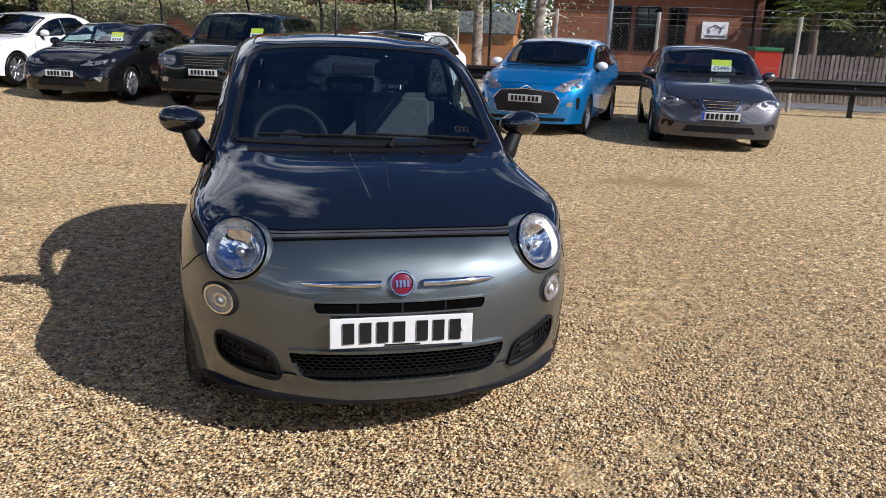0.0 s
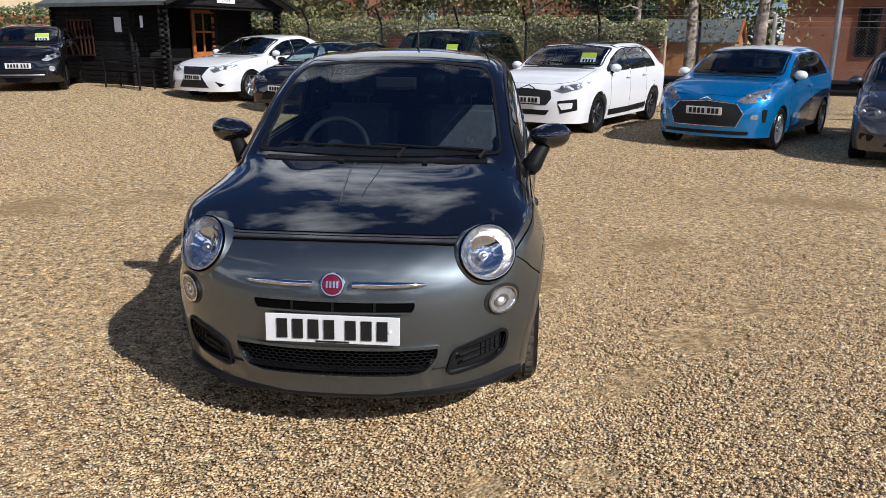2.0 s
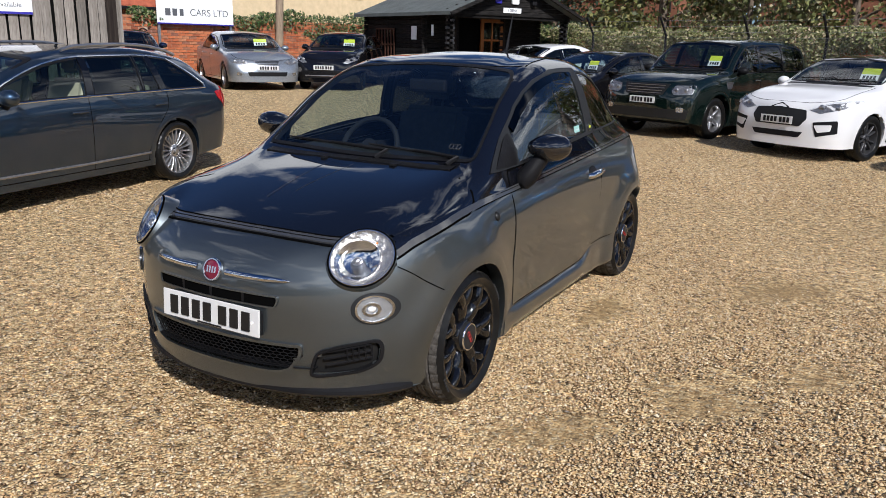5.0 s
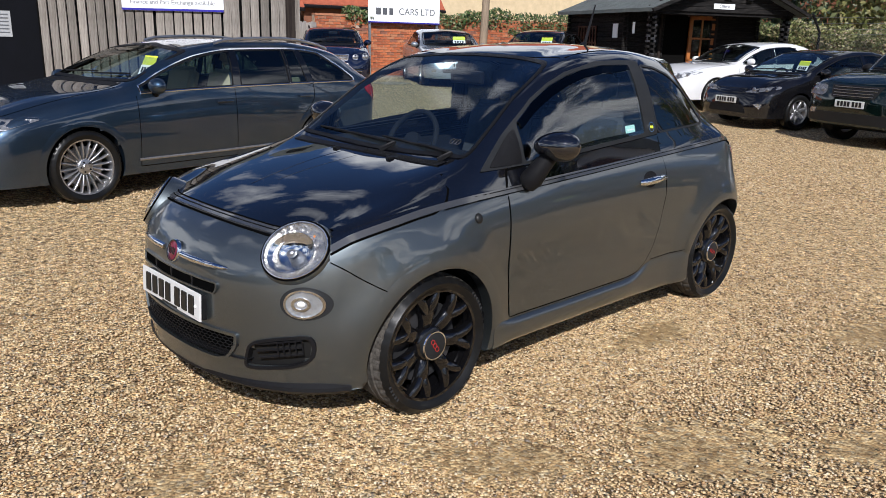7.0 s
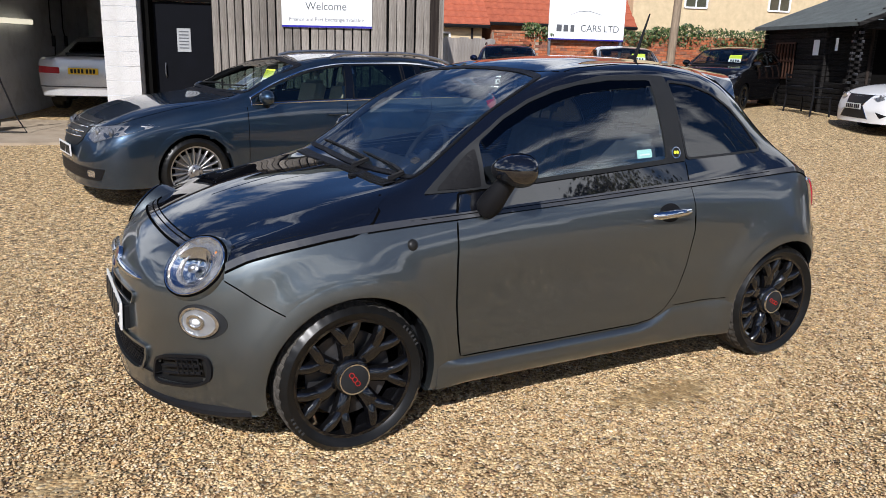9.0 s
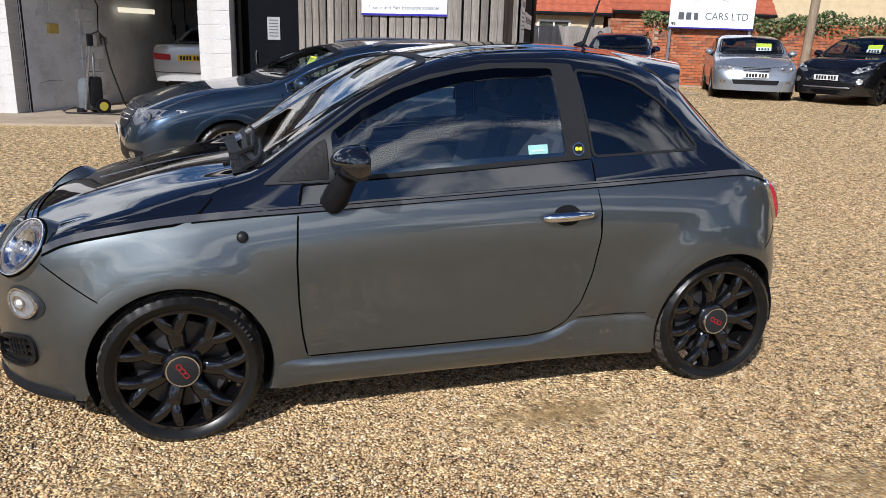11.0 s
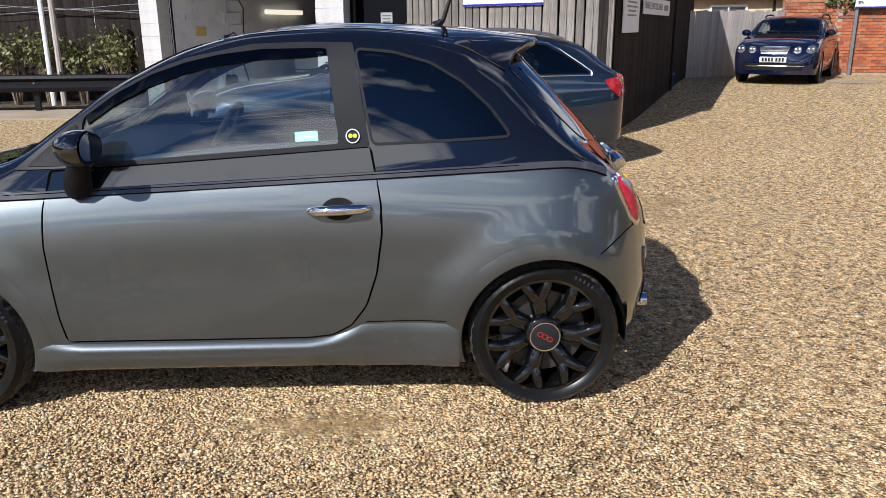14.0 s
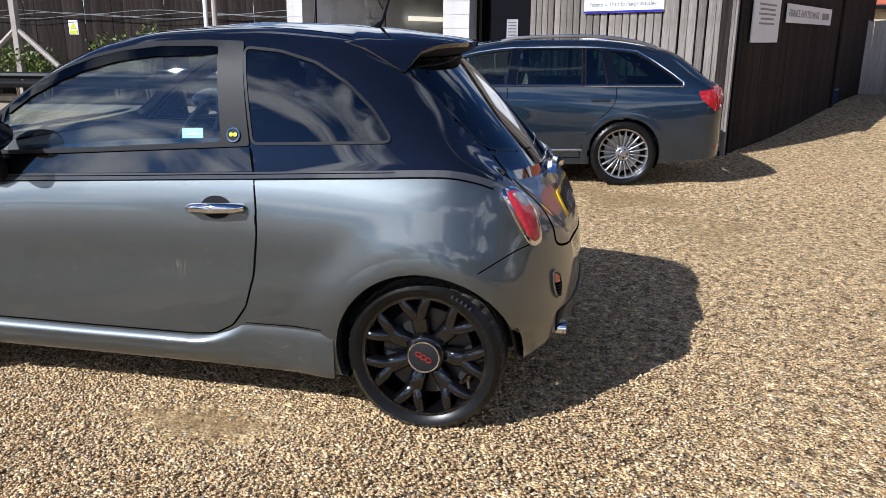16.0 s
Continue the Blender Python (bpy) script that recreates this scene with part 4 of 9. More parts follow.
    bl = flowing([(-0.80 * W, cy - 0.06), (-0.84 * W, (yF + cy) / 2), (-0.78 * W, yF + 0.32), (-0.5 * W, yF + 0.17), (0, yF + 0.12), (0.5 * W, yF + 0.17), (0.78 * W, yF + 0.32), (0.84 * W, (yF + cy) / 2), (0.80 * W, cy - 0.06)], 5)
    part("bonnet_gap", sh.ribbon(bl, 0.008, "top", 0.0012), GAP, car)
    part("cowl_panel", sh.ribbon([(x, cy + 0.0) for x in np.linspace(-0.74 * W, 0.74 * W, 12)], 0.11, "top", 0.004), TRIM, car)
    for x0, x1 in ((-0.62 * W, 0.02 * W), (0.02 * W, 0.66 * W)):
        part("wiper", tube([sh.lay_on(x0, cz + 0.055, "front", 0.02), sh.lay_on(x1, cz + 0.075, "front", 0.02)], 0.008, 6), TRIM, car)
    # lamps, grilles and trim
    for nm, poly, axis, mt, off, both in p["details"]:
        for q in ([poly, mirrored(poly)] if both and axis in ("front", "back", "top") else [poly]):
            for ax in ((axis, "right") if both and axis == "left" else (axis,)):
                if nm == "headlamp":
                    lamp = part(nm, sh.patch(dense(soften(q, 0.025), 0.05), ax, 0.003, 0.05), LAMP_BOWL, car, smooth=True)
                    cx = sum(a for a, b in q) / len(q)
                    cz2 = sum(b for a, b in q) / len(q)
                    for k in (-0.24, 0.2):
                        span = max(a for a, b in q) - min(a for a, b in q)
                        pp = sh.lay_on(cx + k * span, cz2, ax, 0.004)
                        bmx = bmesh.new()
                        bmesh.ops.create_uvsphere(bmx, u_segments=14, v_segments=8, radius=0.042, matrix=Matrix.Translation(pp) @ Matrix.Diagonal((1, 0.45, 1, 1)))
                        part("projector", bmx, STEEL, lamp, smooth=True)
                    cov = part("lens", sh.patch(dense(soften(inset(q, -0.006), 0.03), 0.05), ax, 0.03, 0.05, 0.03), LENS, lamp, smooth=True)
                    cov.visible_shadow = False
                else:
                    part(nm, sh.patch(dense(soften(q, 0.02), 0.06), ax, off, 0.06), mt, car, smooth=True)
    for poly, n, mt in p.get("slats", []):
        a0, a1 = min(a for a, b in poly), max(a for a, b in poly)
        b0, b1 = min(b for a, b in poly), max(b for a, b in poly)
        for i in range(n):
            z = b0 + (b1 - b0) * (i + 0.5) / n
            xs = [x for x in np.linspace(a0, a1, 24) if inside(poly, x, z)]
            if len(xs) > 3:
                part("grille_slat", tube([sh.lay_on(x, z, "front", 0.012) for x in xs], 0.006, 6), mt, car, smooth=True)
    for line, wdt, ax, mt in p.get("strips", []):
        for side in ((ax, "right") if ax == "left" else (ax,)):
            part("trim_strip", sh.ribbon(dense(line, 0.08, False), wdt, side, 0.006, 0.004), mt, car)
    # number plate
    pz, back_plate = p["plate_z"], p.get("rear_plate")
    pp = sh.lay_on(0, pz, "front", 0.012)
    plate_bars(car, pose(0, pp.y - 0.012, pz, 0, 0, 0), PLATE_WHITE, blue=p.get("eu", False))
    if back_plate:
        pp = sh.lay_on(0, back_plate, "back", 0.012)
        plate_bars(car, pose(0, pp.y + 0.014, back_plate, 0, 0, 180), PLATE_YELLOW)
    door_mirror(car, p, p.get("cap", pt), y0 + 0.14, p["belt"] + 0.075, W * 0.945)
    for k in range(p.get("rails", 0)):
        sx = 1 if k else -1
        ys = np.linspace(p["ws"] + 0.25, p["roof_end"] - 0.1, 12)
        pts = [(sx * (p.get("roof_w", 0.74) * W - 0.02), y, float(rail(y)[0, 1]) + 0.040 + 0.035 * math.sin(math.pi * (y - ys[0]) / (ys[-1] - ys[0])) ** 0.4) for y in ys]
        part("roof_rail", tube(pts, 0.017, 8), p.get("rail_material", SILVER_ALLOY), car, smooth=True)
    if p.get("card"):
        cx, cw = p["card"]
        mid = sh.lay_on(cx, cz + 0.20, "front", -0.06)
        mm = Matrix.Translation(mid) @ pose(0, 0, 0, -28)
        part("price_card", boxes([((0, 0, 0.05), (cw, 0.004, 0.10))]), CARD_YELLOW, car, "yellow price card", where=mm)
        part("price_card", boxes([((0, 0, -0.05), (cw, 0.004, 0.10))]), CARD_WHITE, car, "white price card", where=mm)
        if p.get("price"):
            letters("price", p["price"], 0.10, PLATE_BLACK, car, mm @ pose(0, -0.006, -0.05, 90))
        else:
            part("price_marks", boxes([((cw * (k - 1.5) / 5, -0.004, -0.05), (cw * 0.13, 0.003, 0.055)) for k in range(4)]), PLATE_BLACK, car, where=mm)
    arches(sh, car, full, p.get("arch_material", pt))
    part("body", sh.bm, pt, car, smooth=True)
    if p.get("roof_paint"):
        part("roof_panel", sh_roof(sh, p), p["roof_paint"], car, "contrasting roof", smooth=True)
    floor = bmesh.new()
    rows = [(floor.verts.new(a), floor.verts.new(b)) for a, b in sh.floor]
    for (a, b), (c, d) in zip(rows, rows[1:]):
        if (a.co - b.co).length > 0.01 or (c.co - d.co).length > 0.01:
            floor.faces.new((a, b, d, c))
    part("underbody", floor, TRIM, car)
    full["mirror"] = (0, p["cowl"][0] + (p["ws"] - p["cowl"][0]) * 0.86, H - 0.16)
    cabin(car, full, p.get("seat_material", SEAT))
    make_wheels(car, full)
    return car


def sh_roof(sh, p):
    W = p["W"]
    rw = p.get("roof_w", 0.74) * W + 0.025
    poly = [(-rw + 0.0, p["ws"] + 0.0), (rw - 0.0, p["ws"] + 0.0), (rw, p["roof_end"] - 0.1), (rw * 0.9, p["roof_end"]), (-rw * 0.9, p["roof_end"]), (-rw, p["roof_end"] - 0.1)]
    return sh.patch(soften(poly, 0.1), "top", 0.004, 0.10, 0.008)


# ---------- the small two-tone hatchback in the middle ----------
def moulded_skirt(sh, top, side):
    """A sill skirt with a shelf on top and a rounded belly that turns under."""
    bm, rows = bmesh.new(), []
    sx = 1 if side == "left" else -1
    profile = ((0.0, 0.001), (0.05, 0.010), (0.12, 0.019), (0.20, 0.0235), (0.28, 0.0238), (0.36, 0.0220), (0.46, 0.0232), (0.58, 0.0225), (0.72, 0.0185), (0.86, 0.011), (0.96, 0.003), (1.0, -0.006), (1.0, -0.06))
    for y in np.linspace(top[0][0], top[-1][0], 60):
        zt = float(np.interp(y, [q[0] for q in top], [q[1] for q in top]))
        x0 = abs(sh.lay_on(y, zt, side, 0.0).x)
        row = []
        for u, o in profile:
            out = o if o < 0 else o * (1.0 - 0.80 * min(1.0, max(0.0, (y - 1.40) / 0.20))) * (0.25 + 0.75 * min(1.0, max(0.0, (y - 0.40) / 0.10)))
            row.append(bm.verts.new((sx * (x0 + out), y, zt + (0.176 - zt) * u)))
        rows.append(row)
    for a, b in zip(rows, rows[1:]):
        for k in range(len(profile) - 1):
            q = (a[k], a[k + 1], b[k + 1], b[k])
            bm.faces.new(q if sx < 0 else q[::-1])
    bm.faces.new(rows[0])
    bm.faces.new(rows[-1][::-1])
    bmesh.ops.recalc_face_normals(bm, faces=bm.faces)
    return bm


def small_hatchback():
    car = thing("hatchback", pose(0, 0, 0), "small black over grey two-door hatchback with black alloy wheels on gravel", "car")
    spec = dict(front=-0.735, rear=2.83, split=1.5, nose=(0.62, 2.25), tail=(0.55, 2.5), crown=0.80, shoulder=(0.017, 0.34, -0.25, 2.55), flares=((0.0, 0.29, 0.37, 0.13, 0.016), (2.30, 0.29, 0.37, 0.16, 0.022)),
        top=[(-0.735, 0.50), (-0.722, 0.60), (-0.695, 0.67), (-0.64, 0.735), (-0.56, 0.778), (-0.42, 0.832), (-0.2, 0.893), (0.0, 0.934), (0.16, 0.958), (0.27, 0.975),
             (0.45, 1.09), (0.62, 1.20), (0.8, 1.31), (0.95, 1.388), (1.1, 1.438), (1.3, 1.470), (1.5, 1.482), (1.8, 1.475), (2.05, 1.447), (2.16, 1.425), (2.235, 1.37),
             (2.32, 1.29), (2.445, 1.16), (2.59, 1.0), (2.675, 0.90), (2.76, 0.78), (2.80, 0.70), (2.823, 0.60), (2.83, 0.50)],
        rail=[(-0.735, 0.58, 0.47), (-0.70, 0.58, 0.63), (-0.60, 0.56, 0.725), (-0.42, 0.56, 0.80), (-0.2, 0.59, 0.866), (0.0, 0.62, 0.910), (0.16, 0.645, 0.94), (0.26, 0.655, 0.965),
              (0.49, 0.632, 1.105), (0.7, 0.610, 1.245), (0.96, 0.592, 1.355), (1.2, 0.583, 1.402), (1.55, 0.578, 1.412), (1.82, 0.570, 1.388), (1.99, 0.560, 1.345), (2.11, 0.548, 1.285),
              (2.295, 0.540, 1.155), (2.465, 0.545, 1.02), (2.61, 0.56, 0.90), (2.72, 0.57, 0.78), (2.79, 0.58, 0.67), (2.83, 0.58, 0.47)],
        belt=[(-0.735, 0.76, 0.43), (-0.70, 0.765, 0.56), (-0.58, 0.765, 0.66), (-0.42, 0.752, 0.765), (-0.36, 0.748, 0.795), (-0.2, 0.742, 0.832), (0.0, 0.738, 0.858), (0.2, 0.738, 0.871), (0.44, 0.742, 0.882),
              (1.0, 0.745, 0.908), (1.64, 0.745, 0.94), (2.1, 0.738, 0.962), (2.36, 0.724, 0.972), (2.5, 0.715, 0.945), (2.62, 0.715, 0.865), (2.74, 0.72, 0.74), (2.80, 0.74, 0.62), (2.83, 0.76, 0.43)],
        mid=[(-0.735, 0.81, 0.36), (-0.5, 0.80, 0.45), (-0.2, 0.795, 0.56), (0.0, 0.800, 0.60), (0.35, 0.785, 0.58), (0.8, 0.775, 0.56), (1.5, 0.782, 0.58), (1.9, 0.80, 0.60), (2.3, 0.815, 0.62), (2.6, 0.815, 0.55), (2.83, 0.82, 0.36)],
        sill=[(-0.735, 0.74, 0.20), (-0.5, 0.755, 0.185), (0, 0.76, 0.19), (0.35, 0.765, 0.185), (1.9, 0.765, 0.19), (2.3, 0.76, 0.20), (2.6, 0.75, 0.245), (2.72, 0.745, 0.285), (2.83, 0.74, 0.335)])
    sh = Shell(spec, 170, (9, 9, 12, 8, 7))
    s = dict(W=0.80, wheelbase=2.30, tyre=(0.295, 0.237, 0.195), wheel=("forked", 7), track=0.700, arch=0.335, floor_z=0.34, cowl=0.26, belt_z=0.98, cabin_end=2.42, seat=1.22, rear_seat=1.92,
             mirror=(0.0, 0.93, 1.30), arch_sweep={2.30: (-8, 207)})
    sides = ("left", "right")

    # panes
    glass = [(0.575, 0.980), (0.575, 1.138), (0.70, 1.226), (0.83, 1.291), (0.95, 1.332), (1.08, 1.362), (1.24, 1.381), (1.478, 1.384), (1.522, 1.046)]
    frame = [(0.315, 0.955), (0.49, 1.093), (0.70, 1.238), (0.83, 1.303), (0.96, 1.350), (1.2, 1.398), (1.40, 1.405), (1.574, 1.402), (1.634, 1.034), (0.83, 0.980)]
    quarter = [(1.588, 1.376), (1.72, 1.364), (1.86, 1.325), (1.98, 1.255), (2.08, 1.165), (2.155, 1.066), (1.648, 1.047)]
    for side in sides:
        fr = dense(soften(frame, 0.012), 0.05)
        gl = dense(soften(glass, 0.02), 0.05)
        sh.cut(inset(gl, 0.006), side)
        g = part("door_window", sh.patch(inset(gl, -0.01), side, 0.002, 0.06, 0), DOOR_GLASS, car, smooth=True)
        g.visible_shadow = False
        # satin frame all round the pane, with the mirror's corner piece
        holes = bmesh_frame(sh, fr, gl, side, 0.007)
        part("window_frame", holes, FRAME_GREY, car, "satin grey window frame", smooth=True)
        part("mirror_corner", sh.patch(soften([(0.365, 0.968), (0.555, 0.975), (0.555, 1.118), (0.52, 1.098)], 0.012), side, 0.009, 0.02), TRIM, car)
        gl2 = dense(soften(quarter, 0.02), 0.05)
        sh.cut(inset(gl2, 0.004), side)
        g = part("quarter_window", sh.patch(inset(gl2, -0.01), side, 0.002, 0.06, 0), PRIVACY_GLASS, car, smooth=True)
        g.visible_shadow = False
        part("quarter_frame", bmesh_frame(sh, inset(gl2, -0.010), gl2, side, 0.006), FRAME_GREY, car, "satin grey window frame")
        # smoked wind deflector along the top of the door pane
        dfl = [(0.60, 1.118), (0.70, 1.186), (0.83, 1.250), (0.95, 1.293), (1.08, 1.325), (1.24, 1.345), (1.40, 1.350), (1.478, 1.360), (1.476, 1.380), (1.24, 1.378), (1.08, 1.359), (0.95, 1.329), (0.83, 1.288), (0.70, 1.223), (0.590, 1.145)]
        d = part("wind_deflector", sh.patch(dfl, side, 0.0085, 0.06, 0.002), SMOKED, car, "smoked wind deflector", smooth=True)
        badge = part("pillar_badge", disc_on(sh, (1.572, 1.072), 0.024, side, 0.010), PLATE_BLACK, car, "round black badge with two yellow dots")
        part("badge_ring", sh.ring(oval(1.572, 1.072, 0.026, 0.026), oval(1.572, 1.072, 0.022, 0.022), side, 0.013), CHROME, badge)
        for dy in (-0.008, 0.008):
            part("badge_dot", disc_on(sh, (1.572 + dy, 1.073), 0.0078, side, 0.0135), CARD_YELLOW, badge)
    sticker = part("window_sticker", sh.patch([(1.36, 1.045), (1.445, 1.049), (1.441, 1.093), (1.357, 1.089)], "left", -0.004, 0.05, 0), matte("pale_green_card", (0.45, 0.72, 0.66), (0.40, 0.66, 0.60), 0.5), car, "pale green sticker")
    part("sticker_marks", sh.patch([(1.372, 1.064), (1.43, 1.067), (1.428, 1.074), (1.371, 1.071)], "left", -0.0022, 0.05, 0), CARD_WHITE, sticker)

    wpoly = [(-0.615, 1.00), (-0.3, 0.985), (0, 0.98), (0.3, 0.985), (0.615, 1.00), (0.60, 1.09), (0.545, 1.34), (0.50, 1.395), (0.25, 1.415), (0, 1.42), (-0.25, 1.415), (-0.50, 1.395), (-0.545, 1.34), (-0.60, 1.09)]
    glaze(sh, car, "windscreen", wpoly, "front", 0.012, TRIM, SCREEN_GLASS, 0.05, 0.04)
    rpoly = [(0.515, 1.02), (0.26, 0.985), (0, 0.975), (-0.26, 0.985), (-0.515, 1.02), (-0.475, 1.315), (0, 1.35), (0.475, 1.315)]
    glaze(sh, car, "rear_window", rpoly, "back", 0.007, BLACK_PAINT, PRIVACY_GLASS, 0.04, 0.05, 0.003)

    # three small linked rings on the windscreen's lower corner
    rings = bmesh.new()
    for k in (-1, 0, 1):
        tube([sh.lay_on(0.475 + 0.021 * k + 0.0115 * math.cos(t), 1.052 + 0.010 * math.sin(t), "front", 0.004) for t in [2 * math.pi * j / 14 for j in range(15)]], 0.0016, 4, rings)
    part("windscreen_sticker", rings, STRIPE_GREY, car, "three small grey rings")

    # doors
    door = [(0.455, 0.955), (0.432, 0.82), (0.425, 0.68), (0.430, 0.52), (0.440, 0.40), (0.458, 0.30), (0.90, 0.298), (1.38, 0.300), (1.47, 0.310), (1.545, 0.350), (1.605, 0.430), (1.648, 0.56),
            (1.672, 0.72), (1.670, 0.83), (1.652, 0.93), (1.636, 1.032), (0.83, 0.977), (0.47, 0.954)]
    line = dense(soften(door, 0.02, 2), 0.03)
    for side in sides:
        part("door_gap", sh.ribbon(line, 0.010, side, 0.0008, closed=True), GAP, car)
        tone = lambda y: float(sh.f["belt"](y)[0, 1])
        low = [q for q in dense(inset(door, 0.0025), 0.04) if q[1] < tone(q[0]) - 0.0]
        lower = [q for q in inset(door, 0.0025) if q[1] <= 0.86 or q[0] > 1.66 and q[1] < 0.94]
        lower = lower + [(y, tone(y)) for y in np.linspace(1.652, 0.442, 14)]
        dm = part("door", sh.patch(lower, side, 0.003, 0.055, 0.006), GREY_PAINT, car, "grey lower door", smooth=True)
        upper = [(y, tone(y) + 0.004) for y in np.linspace(0.446, 1.648, 14)] + [(1.645, 0.955), (1.632, 1.030), (1.3, 1.007), (0.83, 0.975), (0.62, 0.962), (0.47, 0.951)]
        part("door_top", sh.patch(upper, side, 0.003, 0.055, 0.006), BLACK_PAINT, dm, "gloss black upper door", smooth=True)
        # handle in its cup
        cup = part("handle_cup", sh.patch(oval(1.515, 0.812, 0.062, 0.042), side, 0.0045, 0.03, 0.002), TRIM, dm)
        pts = [sh.lay_on(y, z, side, o) for y, z, o in ((1.408, 0.806, 0.012), (1.43, 0.807, 0.028), (1.52, 0.812, 0.036), (1.60, 0.815, 0.030), (1.628, 0.816, 0.012))]
        part("handle", tube(pts, [0.013, 0.019, 0.0205, 0.0185, 0.012], 12), CHROME, cup, "chrome handle", smooth=True)
        # satin band along the two-tone edge, bonnet to tail, and the bonnet's shut line below it
        for dz, mt, wd, o in ((-0.011, STRIPE_GREY, 0.026, 0.0046), (-0.007, GAP, 0.0035, 0.0054), (-0.0235, GAP, 0.004, 0.0054)):
            yy = list(np.linspace(-0.436 if dz > -0.02 else 0.06, 2.53, 60))
            part("pin_stripe", sh.ribbon([(y, tone(y) + dz) for y in yy], wd, side, o), mt, car, smooth=True)
        part("bonnet_gap", sh.ribbon([(y, tone(y) - 0.026) for y in np.linspace(-0.440, 0.0, 20)] + [(0.055, 0.848), (0.095, 0.872), (0.13, 0.905), (0.17, 0.950)], 0.009, side, 0.002), GAP, car)
        # side repeater, skirt and panel joints
        part("side_repeater", dome_on(sh, (0.232, 0.785), 0.021, side), PLATE_BLACK, car, smooth=True)
        skirt_top = [(0.345, 0.296), (0.46, 0.288), (0.9, 0.286), (1.38, 0.289), (1.46, 0.298), (1.53, 0.322), (1.585, 0.352), (1.75, 0.355), (1.962, 0.358)]
        part("side_skirt", moulded_skirt(sh, skirt_top, side), GREY_PAINT, car, smooth=True)
        part("panel_joint", sh.ribbon(dense([(1.60, 0.362), (1.78, 0.366), (1.962, 0.369)], 0.05, False), 0.003, side, 0.0015), GAP, car)
        part("bumper_joint", sh.ribbon(flowing([(-0.232, 0.560), (-0.29, 0.594), (-0.35, 0.633), (-0.40, 0.670), (-0.445, 0.70)], 5), 0.0045, side, 0.0015), GAP, car)
        part("bumper_joint", sh.ribbon(flowing([(2.455, 0.600), (2.53, 0.645), (2.62, 0.69), (2.68, 0.705)], 5), 0.0045, side, 0.0015), GAP, car)

    # bonnet
    half = [(0.0, -0.572), (0.2, -0.566), (0.36, -0.548), (0.44, -0.530), (0.495, -0.505), (0.545, -0.455), (0.63, -0.395), (0.685, -0.375), (0.705, -0.32), (0.722, -0.25), (0.732, -0.16), (0.735, -0.06), (0.733, 0.01), (0.72, 0.07), (0.685, 0.135), (0.64, 0.195), (0.600, 0.228), (0.3, 0.230), (0.0, 0.225)]
    outline = half + [(-a, b) for a, b in half[-2:0:-1]]
    bonnet = part("bonnet", sh.patch(dense(inset(outline, 0.004), 0.03), "top", 0.0016, 0.045, 0.002), BLACK_PAINT, car, "gloss black bonnet", smooth=True)
    nose = [(-a, b) for a, b in half[5:0:-1]] + half[:6]
    part("bonnet_gap", sh.ribbon(flowing(nose, 5), 0.010, "top", 0.003), GAP, car)
    for d_, mt, wd, o in ((0.026, STRIPE_GREY, 0.040, 0.0042), (0.027, GAP, 0.0045, 0.0052), (0.046, GAP, 0.004, 0.0052)):
        run = inset(outline, d_)
        front = [run[i] for i in list(range(len(run) - 4, len(run))) + list(range(0, 5))]
        part("bonnet_stripe", sh.ribbon(flowing(front, 9), wd, "top", o), mt, bonnet, smooth=True)
    # two raised creases, scratched
    part("bonnet_crease", sh.ribbon(flowing([(-0.09, 0.20), (-0.085, 0.02), (-0.07, -0.18), (-0.06, -0.32)], 6), 0.010, "top", 0.0018, 0.0015), BLACK_PAINT, bonnet, smooth=True)
    part("bonnet_scratch", sh.ribbon(flowing([(0.05, 0.16), (0.045, 0.02), (0.03, -0.14), (0.025, -0.24)], 6), 0.0035, "top", 0.0020), FRAME_GREY, bonnet, "fine pale scratch")
    # cowl with two grilles, washer jets and wipers
    part("cowl_panel", sh.ribbon([(x, 0.250 - 0.02 * x * x) for x in np.linspace(-0.545, 0.545, 18)], 0.055, "top", 0.005), TRIM, car)
    for a0, a1 in ((0.02, 0.22), (0.27, 0.53)):
        for k in range(int((a1 - a0) / 0.0125)):
            x = a0 + k * 0.0125
            pts = [sh.lay_on(x, y, "top", 0.0075) for y in (0.226, 0.246, 0.258)]
            part("cowl_slot", tube(pts, 0.0022, 4), PLATE_BLACK, car)
    for x in (-0.16, 0.245):
        q = sh.lay_on(x, 0.205, "top", 0.006)
        part("washer_jet", boxes([(tuple(q), (0.028, 0.03, 0.012))], 0.004), TRIM, car)
    for (x0, x1) in ((-0.50, 0.13), (0.0, 0.53)):
        zz = lambda x: 1.028 - 0.022 * (x - x0) / (x1 - x0)
        xs = np.linspace(x0, x1, 8)
        w = part("wiper", tube([sh.lay_on(x, zz(x), "front", 0.008) for x in xs], [0.004] + [0.007] * 6 + [0.004], 6), TRIM, car)
        arm = [sh.lay_on(x, zz(x), "front", 0.016) for x in np.linspace(x0 + 0.28, x1, 5)]
        arm.append(sh.lay_on(x1 - 0.03, 0.262, "top", 0.008))
        part("wiper_arm", tube(arm, [0.006, 0.008, 0.009, 0.010, 0.011, 0.013], 6), TRIM, w)

